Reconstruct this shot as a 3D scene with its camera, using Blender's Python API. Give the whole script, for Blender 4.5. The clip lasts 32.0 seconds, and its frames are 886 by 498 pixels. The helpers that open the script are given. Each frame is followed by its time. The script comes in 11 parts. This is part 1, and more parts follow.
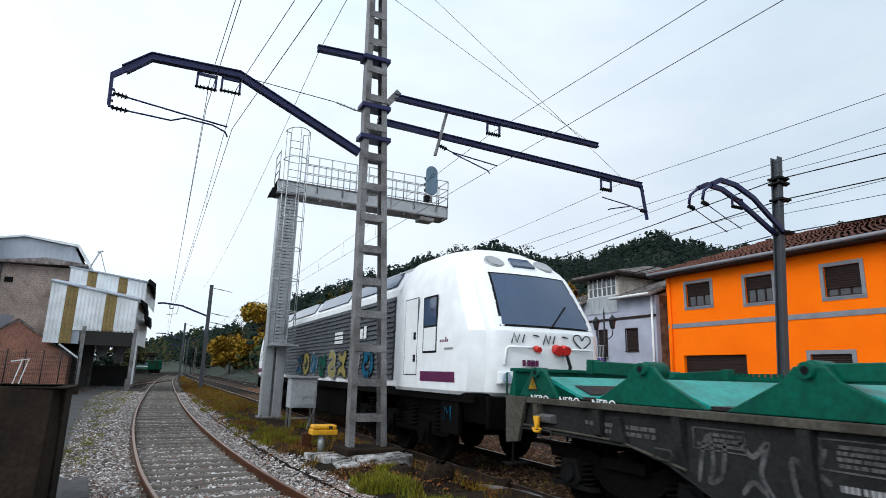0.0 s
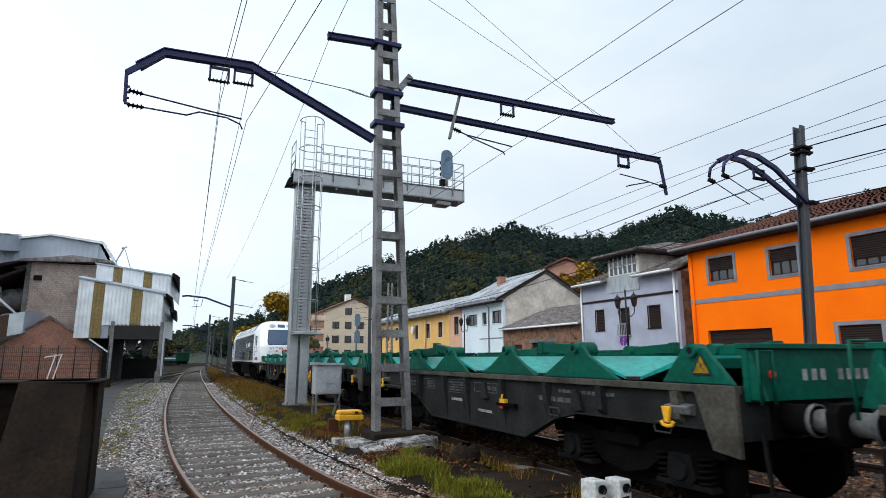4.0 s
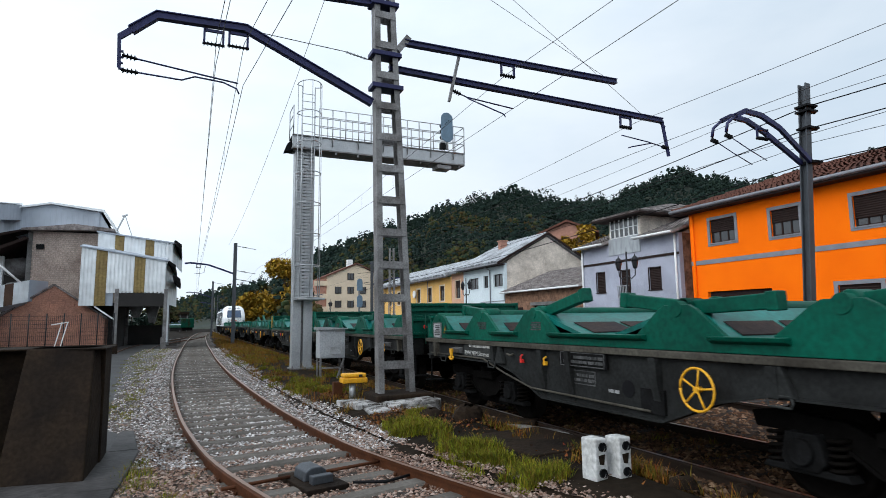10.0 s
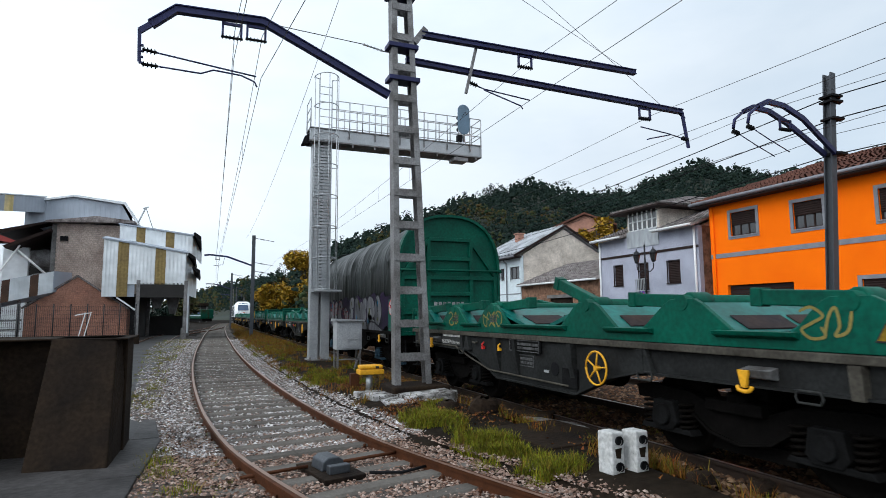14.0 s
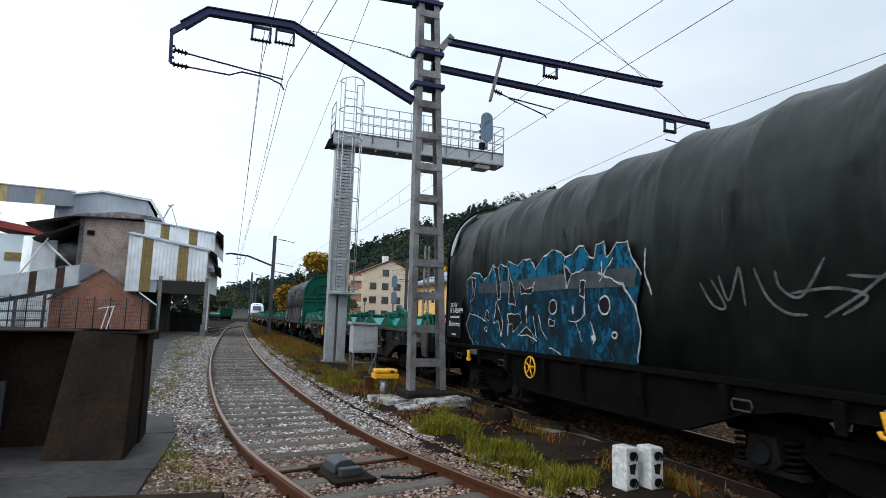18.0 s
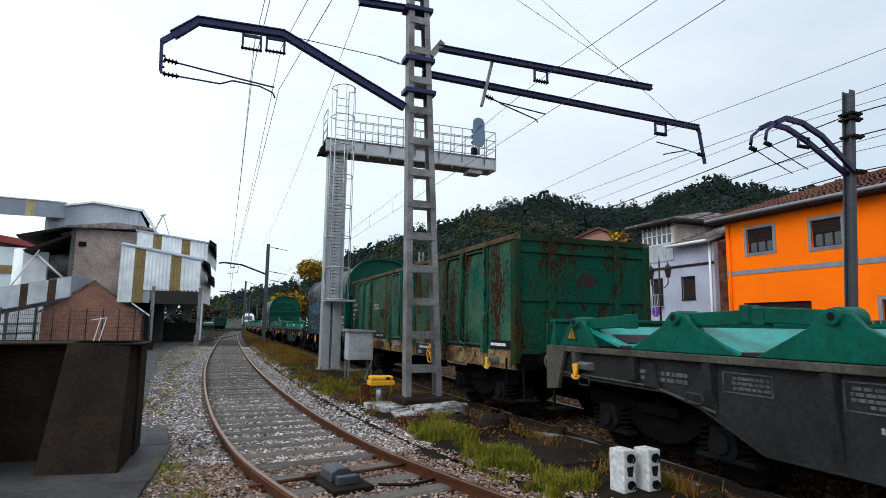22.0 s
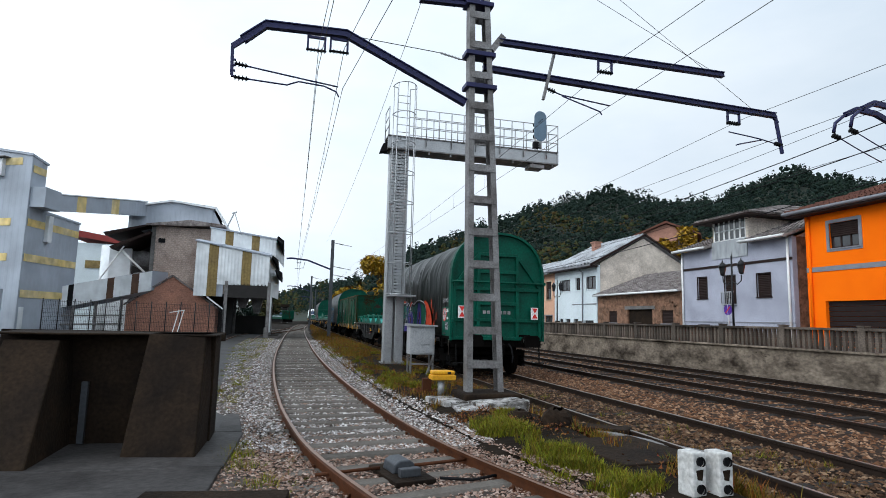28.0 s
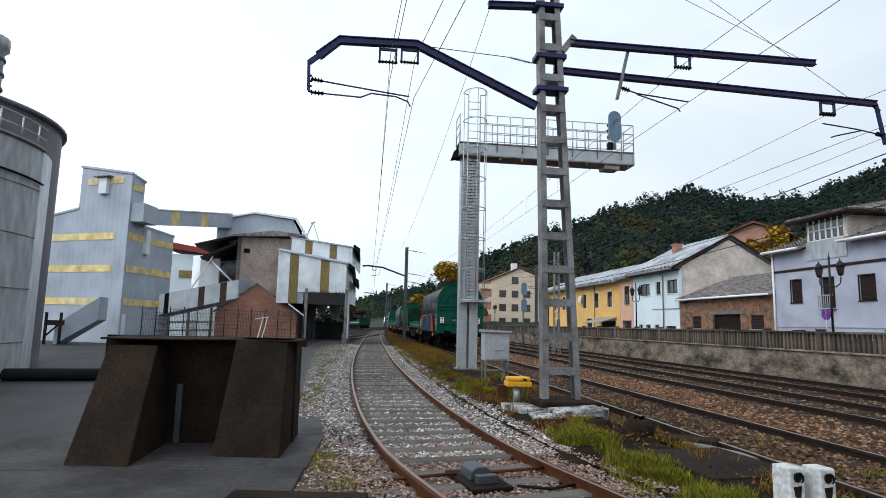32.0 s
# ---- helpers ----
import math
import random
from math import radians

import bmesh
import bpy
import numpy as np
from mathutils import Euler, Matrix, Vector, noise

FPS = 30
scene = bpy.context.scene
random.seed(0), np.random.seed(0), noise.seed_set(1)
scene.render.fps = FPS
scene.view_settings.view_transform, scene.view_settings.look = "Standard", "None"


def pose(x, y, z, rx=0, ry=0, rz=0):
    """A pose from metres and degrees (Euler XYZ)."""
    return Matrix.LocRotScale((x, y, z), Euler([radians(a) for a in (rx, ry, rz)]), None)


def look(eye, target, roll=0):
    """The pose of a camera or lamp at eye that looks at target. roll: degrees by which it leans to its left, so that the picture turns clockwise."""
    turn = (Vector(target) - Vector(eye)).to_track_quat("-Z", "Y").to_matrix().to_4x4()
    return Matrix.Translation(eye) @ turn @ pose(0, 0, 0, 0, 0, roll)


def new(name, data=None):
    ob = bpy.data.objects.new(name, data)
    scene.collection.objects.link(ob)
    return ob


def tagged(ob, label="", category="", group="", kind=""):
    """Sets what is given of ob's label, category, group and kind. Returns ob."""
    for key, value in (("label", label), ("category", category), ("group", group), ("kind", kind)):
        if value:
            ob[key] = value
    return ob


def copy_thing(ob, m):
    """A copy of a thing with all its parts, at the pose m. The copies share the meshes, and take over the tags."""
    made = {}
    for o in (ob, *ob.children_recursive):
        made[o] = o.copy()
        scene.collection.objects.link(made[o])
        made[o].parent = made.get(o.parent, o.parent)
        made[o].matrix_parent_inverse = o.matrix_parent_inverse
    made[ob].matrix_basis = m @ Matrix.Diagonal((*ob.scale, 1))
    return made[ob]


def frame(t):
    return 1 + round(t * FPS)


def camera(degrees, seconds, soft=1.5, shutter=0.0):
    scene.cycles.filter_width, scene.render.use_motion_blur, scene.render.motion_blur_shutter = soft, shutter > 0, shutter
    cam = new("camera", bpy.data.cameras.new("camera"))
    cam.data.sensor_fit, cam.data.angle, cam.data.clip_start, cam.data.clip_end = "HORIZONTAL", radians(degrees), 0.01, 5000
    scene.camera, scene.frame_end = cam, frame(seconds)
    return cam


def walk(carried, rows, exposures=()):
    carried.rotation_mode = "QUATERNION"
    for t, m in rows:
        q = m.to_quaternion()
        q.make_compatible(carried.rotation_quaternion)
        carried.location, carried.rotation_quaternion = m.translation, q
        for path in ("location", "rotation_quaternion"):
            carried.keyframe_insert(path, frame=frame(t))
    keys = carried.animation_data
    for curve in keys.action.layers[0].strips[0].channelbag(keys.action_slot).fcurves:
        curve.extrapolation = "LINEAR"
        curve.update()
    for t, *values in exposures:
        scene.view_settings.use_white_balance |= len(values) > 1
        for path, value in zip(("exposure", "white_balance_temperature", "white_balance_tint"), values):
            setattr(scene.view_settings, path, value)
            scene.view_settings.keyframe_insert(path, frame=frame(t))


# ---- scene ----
# camera: it stands on one spot at eye height and only turns
EYE = (0.0, 0.0, 1.62)
TURNS = [  # seconds, yaw to the left, pitch up, lean
    (0.0, -25.81, 12.21, 1.66),
    (0.5, -25.94, 11.83, 1.21),
    (1.0, -25.92, 11.50, 0.97),
    (1.5, -25.88, 11.08, -0.40),
    (2.0, -25.60, 10.85, -0.36),
    (2.5, -25.16, 10.85, 0.01),
    (4.5, -22.62, 10.23, -0.39),
    (5.0, -19.54, 10.08, -0.56),
    (5.5, -19.57, 11.44, 0.13),
    (6.0, -19.60, 11.43, 0.23),
    (6.5, -20.35, 10.44, -0.08),
    (7.0, -21.14, 9.38, 0.05),
    (7.5, -21.69, 8.82, -0.30),
    (8.0, -22.24, 8.22, -0.53),
    (8.5, -22.87, 7.79, -0.53),
    (9.0, -23.49, 7.65, -0.25),
    (9.5, -23.91, 7.44, -0.77),
    (10.0, -23.88, 7.08, -0.73),
    (10.5, -23.41, 6.84, -0.40),
    (11.0, -23.37, 6.79, -0.60),
    (11.5, -23.38, 6.80, -0.86),
    (12.0, -23.34, 6.74, -0.99),
    (12.5, -23.11, 6.60, -0.99),
    (13.0, -22.68, 6.41, -0.58),
    (13.5, -22.43, 6.36, -0.62),
    (14.0, -22.24, 6.36, -0.42),
    (14.5, -20.84, 6.37, 0.16),
    (16.5, -19.03, 6.53, 1.74),
    (17.0, -19.61, 6.52, 1.58),
    (17.5, -19.85, 6.69, 1.69),
    (18.0, -20.36, 6.98, 1.78),
    (18.5, -20.74, 7.08, 1.45),
    (19.0, -20.85, 7.25, 0.89),
    (19.5, -20.85, 7.39, 0.73),
    (20.0, -20.72, 7.61, 1.08),
    (20.5, -20.85, 7.68, 0.75),
    (21.0, -21.08, 7.58, 0.57),
    (21.5, -21.05, 7.64, 0.73),
    (22.0, -20.95, 7.53, 0.76),
    (22.5, -20.76, 7.31, 0.60),
    (23.0, -20.26, 6.90, 0.53),
    (23.5, -19.89, 6.57, 1.04),
    (24.0, -20.04, 6.44, 1.03),
    (24.5, -20.36, 6.45, 0.79),
    (26.5, -16.42, 6.70, 0.98),
    (27.0, -15.98, 6.89, 1.06),
    (27.5, -15.33, 6.98, 1.32),
    (28.0, -14.91, 6.98, 1.41),
    (28.5, -14.33, 7.02, 1.40),
    (29.0, -13.35, 7.04, 0.99),
    (29.5, -12.17, 7.11, 1.00),
    (30.0, -11.51, 7.12, 1.24),
    (30.5, -10.36, 6.99, 1.28),
    (31.0, -9.08, 7.07, 1.72),
    (31.5, -8.34, 7.19, 1.50),
    (32.0, -7.68, 7.38, 1.32),
]


def aim(yaw, pitch, lean):
    a, b = radians(yaw), radians(pitch)
    way = Vector((-math.sin(a) * math.cos(b), math.cos(a) * math.cos(b), math.sin(b)))
    return look(EYE, Vector(EYE) + way * 10, lean)


cam = camera(74.57, 32.0, soft=0.9, shutter=0.1)
walk(cam, [(t, aim(y, p, r)) for t, y, p, r in TURNS], exposures=[(0.0, 0.0, 6100, 7), (32.0, 0.0, 6100, 7)])

# ---- daylight: a bright overcast sky with a soft sun ----
world = bpy.data.worlds.new("sky")
scene.world = world
world.use_nodes = True
wn, wl = world.node_tree.nodes, world.node_tree.links
wn.clear()
w_out, w_bg = wn.new("ShaderNodeOutputWorld"), wn.new("ShaderNodeBackground")
w_sky = wn.new("ShaderNodeTexSky")
w_sky.sky_type, w_sky.sun_disc = "NISHITA", False
w_sky.sun_elevation, w_sky.sun_rotation = radians(42), radians(-112)
w_sky.dust_density, w_sky.air_density = 2.0, 1.0
w_co, w_map = wn.new("ShaderNodeTexCoord"), wn.new("ShaderNodeMapping")
w_map.inputs["Scale"].default_value = (1.0, 1.0, 2.6)
w_noise, w_ramp = wn.new("ShaderNodeTexNoise"), wn.new("ShaderNodeValToRGB")
w_noise.inputs["Scale"].default_value, w_noise.inputs["Detail"].default_value = 1.7, 6
w_noise.inputs["Roughness"].default_value = 0.55
w_ramp.color_ramp.elements[0].position, w_ramp.color_ramp.elements[0].color = 0.32, (8.5, 9.4, 10.3, 1)
w_ramp.color_ramp.elements[1].position, w_ramp.color_ramp.elements[1].color = 0.66, (11.0, 11.4, 11.8, 1)
w_sun, w_dot, w_glow = wn.new("ShaderNodeCombineXYZ"), wn.new("ShaderNodeVectorMath"), wn.new("ShaderNodeMapRange")
for k, v in zip("XYZ", (-0.74, -0.10, 0.66)):
    w_sun.inputs[k].default_value = v
w_dot.operation = "DOT_PRODUCT"
w_glow.inputs["From Min"].default_value, w_glow.inputs["From Max"].default_value = -0.35, 0.95
w_glow.inputs["To Min"].default_value, w_glow.inputs["To Max"].default_value = 0.88, 1.55
w_bright = wn.new("ShaderNodeVectorMath")
w_bright.operation = "SCALE"
w_mix = wn.new("ShaderNodeMix")
w_mix.data_type = "RGBA"
w_mix.inputs["Factor"].default_value = 0.86
wl.new(w_co.outputs["Generated"], w_map.inputs["Vector"])
wl.new(w_map.outputs["Vector"], w_noise.inputs["Vector"])
wl.new(w_noise.outputs["Fac"], w_ramp.inputs["Fac"])
wl.new(w_sky.outputs["Color"], w_mix.inputs["A"])
wl.new(w_ramp.outputs["Color"], w_mix.inputs["B"])
wl.new(w_co.outputs["Generated"], w_dot.inputs[0]), wl.new(w_sun.outputs["Vector"], w_dot.inputs[1])
wl.new(w_dot.outputs["Value"], w_glow.inputs["Value"])
wl.new(w_mix.outputs["Result"], w_bright.inputs[0]), wl.new(w_glow.outputs["Result"], w_bright.inputs["Scale"])
wl.new(w_bright.outputs["Vector"], w_bg.inputs["Color"])
w_bg.inputs["Strength"].default_value = 0.10
wl.new(w_bg.outputs["Background"], w_out.inputs["Surface"])

sun_data = bpy.data.lights.new("sun", "SUN")
sun_data.energy, sun_data.angle, sun_data.color = 1.35, radians(35), (1.0, 0.97, 0.93)
sun = new("sun", sun_data)
sun.matrix_world = look((-65, -14, 58), (0, 12, 0))


# ---- materials ----
def mat(name, base, rough=0.7, metal=0.0, dark=None, scale=1.5, amount=0.5, fine=30.0, bump=0.15, stretch=(1, 1, 1),
        rust=None, rust_at=0.6, spread=0.0, spec=0.35):
    """base mixed with dark by a broad and a fine noise; rust: a further colour in patches; spread: change from piece to piece."""
    m = bpy.data.materials.new(name)
    m.use_nodes = True
    n, l = m.node_tree.nodes, m.node_tree.links
    b = n["Principled BSDF"]
    b.inputs["Roughness"].default_value, b.inputs["Metallic"].default_value = rough, metal
    b.inputs["Specular IOR Level"].default_value = spec
    co, mp = n.new("ShaderNodeTexCoord"), n.new("ShaderNodeMapping")
    mp.inputs["Scale"].default_value = stretch
    l.new(co.outputs["Object"], mp.inputs["Vector"])
    big, small = n.new("ShaderNodeTexNoise"), n.new("ShaderNodeTexNoise")
    big.inputs["Scale"].default_value, big.inputs["Detail"].default_value, big.inputs["Roughness"].default_value = scale, 6, 0.6
    small.inputs["Scale"].default_value, small.inputs["Detail"].default_value = fine, 3
    for t in (big, small):
        l.new(mp.outputs["Vector"], t.inputs["Vector"])
    dark = dark or tuple(c * 0.55 for c in base)
    ramp = n.new("ShaderNodeMapRange")
    ramp.inputs["From Min"].default_value, ramp.inputs["From Max"].default_value = 0.38, 0.68
    ramp.inputs["To Max"].default_value = amount
    l.new(big.outputs["Fac"], ramp.inputs["Value"])
    mix = n.new("ShaderNodeMix")
    mix.data_type = "RGBA"
    mix.inputs["A"].default_value, mix.inputs["B"].default_value = (*base, 1), (*dark, 1)
    l.new(ramp.outputs["Result"], mix.inputs["Factor"])
    grain = n.new("ShaderNodeMapRange")
    grain.inputs["From Min"].default_value, grain.inputs["From Max"].default_value = 0.3, 0.7
    grain.inputs["To Min"].default_value, grain.inputs["To Max"].default_value = 1 - 0.35 * amount, 1 + 0.25 * amount
    l.new(small.outputs["Fac"], grain.inputs["Value"])
    hue = n.new("ShaderNodeHueSaturation")
    l.new(mix.outputs["Result"], hue.inputs["Color"])
    last = grain.outputs["Result"]
    if spread:
        info, sp = n.new("ShaderNodeObjectInfo"), n.new("ShaderNodeMapRange")
        sp.inputs["To Min"].default_value, sp.inputs["To Max"].default_value = 1 - spread, 1 + spread
        l.new(info.outputs["Random"], sp.inputs["Value"])
        mul = n.new("ShaderNodeMath")
        mul.operation = "MULTIPLY"
        l.new(last, mul.inputs[0]), l.new(sp.outputs["Result"], mul.inputs[1])
        last = mul.outputs["Value"]
    l.new(last, hue.inputs["Value"])
    colour = hue.outputs["Color"]
    if rust:
        rn, rr, rm = n.new("ShaderNodeTexNoise"), n.new("ShaderNodeMapRange"), n.new("ShaderNodeMix")
        rn.inputs["Scale"].default_value, rn.inputs["Detail"].default_value, rn.inputs["Roughness"].default_value = scale * 1.9, 14, 0.80
        rn.inputs["Distortion"].default_value = 0.4
        l.new(mp.outputs["Vector"], rn.inputs["Vector"])
        rr.inputs["From Min"].default_value, rr.inputs["From Max"].default_value = rust_at, rust_at + 0.03
        l.new(rn.outputs["Fac"], rr.inputs["Value"])
        rm.data_type = "RGBA"
        rm.inputs["B"].default_value = (*rust, 1)
        l.new(colour, rm.inputs["A"]), l.new(rr.outputs["Result"], rm.inputs["Factor"])
        colour = rm.outputs["Result"]
    l.new(colour, b.inputs["Base Color"])
    if bump:
        bp = n.new("ShaderNodeBump")
        bp.inputs["Strength"].default_value, bp.inputs["Distance"].default_value = bump, 0.02
        add = n.new("ShaderNodeMath")
        l.new(big.outputs["Fac"], add.inputs[0]), l.new(small.outputs["Fac"], add.inputs[1])
        l.new(add.outputs["Value"], bp.inputs["Height"])
        l.new(bp.outputs["Normal"], b.inputs["Normal"])
    return m


def peeling(name, fresh, chalky, at):
    """Old paint in fresh and chalky areas, flaking off in small upright scabs that gather in places; at: lower means more rust."""
    m = mat(name, fresh, 0.62, dark=chalky, scale=1.3, amount=1.0, fine=26, bump=0.15, stretch=(1, 1, 0.8), spec=0.06)
    n, l = m.node_tree.nodes, m.node_tree.links
    b = n["Principled BSDF"]
    paint = b.inputs["Base Color"].links[0].from_socket
    co, mp = n.new("ShaderNodeTexCoord"), n.new("ShaderNodeMapping")
    mp.inputs["Scale"].default_value = (1.5, 1.5, 0.55)
    l.new(co.outputs["Object"], mp.inputs["Vector"])

    def cloud(scale, detail, rough, bend=0.0):
        t = n.new("ShaderNodeTexNoise")
        t.inputs["Scale"].default_value, t.inputs["Detail"].default_value, t.inputs["Roughness"].default_value, t.inputs["Distortion"].default_value = scale, detail, rough, bend
        l.new(mp.outputs["Vector"], t.inputs["Vector"])
        return t.outputs["Fac"]

    def ramp(value, a, b0, lo=0.0, hi=1.0):
        r = n.new("ShaderNodeMapRange")
        for key, v in (("From Min", a), ("From Max", b0), ("To Min", lo), ("To Max", hi)):
            r.inputs[key].default_value = v
        l.new(value, r.inputs["Value"])
        return r.outputs["Result"]

    def mixed(fac, a, c):
        x = n.new("ShaderNodeMix")
        x.data_type = "RGBA"
        l.new(fac, x.inputs["Factor"]), l.new(a, x.inputs["A"])
        if isinstance(c, tuple):
            x.inputs["B"].default_value = (*c, 1)
        else:
            l.new(c, x.inputs["B"])
        return x.outputs["Result"]

    add = n.new("ShaderNodeMath")
    l.new(cloud(15.0, 9, 0.68, 0.8), add.inputs[0])
    l.new(ramp(cloud(1.0, 3, 0.5), 0.35, 0.65, -0.11, 0.10), add.inputs[1])
    flakes = add.outputs["Value"]
    scar = n.new("ShaderNodeRGB")
    scar.outputs[0].default_value = (0.048, 0.0125, 0.002, 1)
    bare = mixed(ramp(cloud(14.0, 6, 0.7), 0.40, 0.62), scar.outputs[0], (0.013, 0.0040, 0.001))
    colour = mixed(ramp(flakes, at - 0.075, at - 0.045, 0.0, 0.55), paint, tuple(1.25 * c for c in chalky))
    colour = mixed(ramp(flakes, at - 0.035, at - 0.01), colour, (0.008, 0.009, 0.005))
    colour = mixed(ramp(flakes, at, at + 0.02), colour, bare)
    l.new(colour, b.inputs["Base Color"])
    bp = n.new("ShaderNodeBump")
    bp.inputs["Strength"].default_value, bp.inputs["Distance"].default_value = 0.5, 0.01
    l.new(ramp(flakes, at - 0.02, at + 0.01, 1.0, 0.0), bp.inputs["Height"])
    l.new(bp.outputs["Normal"], b.inputs["Normal"])
    return m


def creased(name):
    """Wet dusty tarpaulin: sharp hanging creases over broad dull patches."""
    m = mat(name, (0.0135, 0.0172, 0.0150), 0.40, dark=(0.0044, 0.0054, 0.0050), scale=0.6, amount=1.0, fine=4, bump=0.12, stretch=(1, 1.2, 0.9), spec=0.24)
    n, l = m.node_tree.nodes, m.node_tree.links
    b = n["Principled BSDF"]
    under = b.inputs["Normal"].links[0].from_socket
    co, mp, t = n.new("ShaderNodeTexCoord"), n.new("ShaderNodeMapping"), n.new("ShaderNodeTexNoise")
    mp.inputs["Scale"].default_value = (1.0, 1.9, 0.55)
    t.inputs["Scale"].default_value, t.inputs["Detail"].default_value, t.inputs["Distortion"].default_value = 0.85, 2, 0.6
    l.new(co.outputs["Object"], mp.inputs["Vector"]), l.new(mp.outputs["Vector"], t.inputs["Vector"])
    off, ridge, bp = n.new("ShaderNodeMath"), n.new("ShaderNodeMath"), n.new("ShaderNodeBump")
    off.operation, off.inputs[1].default_value = "SUBTRACT", 0.5
    ridge.operation = "ABSOLUTE"
    l.new(t.outputs["Fac"], off.inputs[0]), l.new(off.outputs["Value"], ridge.inputs[0])
    bp.inputs["Strength"].default_value, bp.inputs["Distance"].default_value = 0.40, 0.20
    l.new(ridge.outputs["Value"], bp.inputs["Height"]), l.new(under, bp.inputs["Normal"])
    l.new(bp.outputs["Normal"], b.inputs["Normal"])
    return m


def glass(name, base, rough=0.08):
    m = mat(name, base, rough, 0.0, amount=0.3, bump=0.0, spec=0.7)
    return m


def islands(name, colours, rough=0.9):
    """Leaves, blades and stones: a colour for each loose piece of one mesh."""
    m = bpy.data.materials.new(name)
    m.use_nodes = True
    n, l = m.node_tree.nodes, m.node_tree.links
    b = n["Principled BSDF"]
    b.inputs["Roughness"].default_value, b.inputs["Specular IOR Level"].default_value = rough, 0.2
    g, r = n.new("ShaderNodeNewGeometry"), n.new("ShaderNodeValToRGB")
    e = r.color_ramp.elements
    while len(e) < len(colours):
        e.new(0.5)
    for i, c in enumerate(colours):
        e[i].position, e[i].color = i / (len(colours) - 1), (*c, 1)
    l.new(g.outputs["Random Per Island"], r.inputs["Fac"])
    l.new(r.outputs["Color"], b.inputs["Base Color"])
    return m


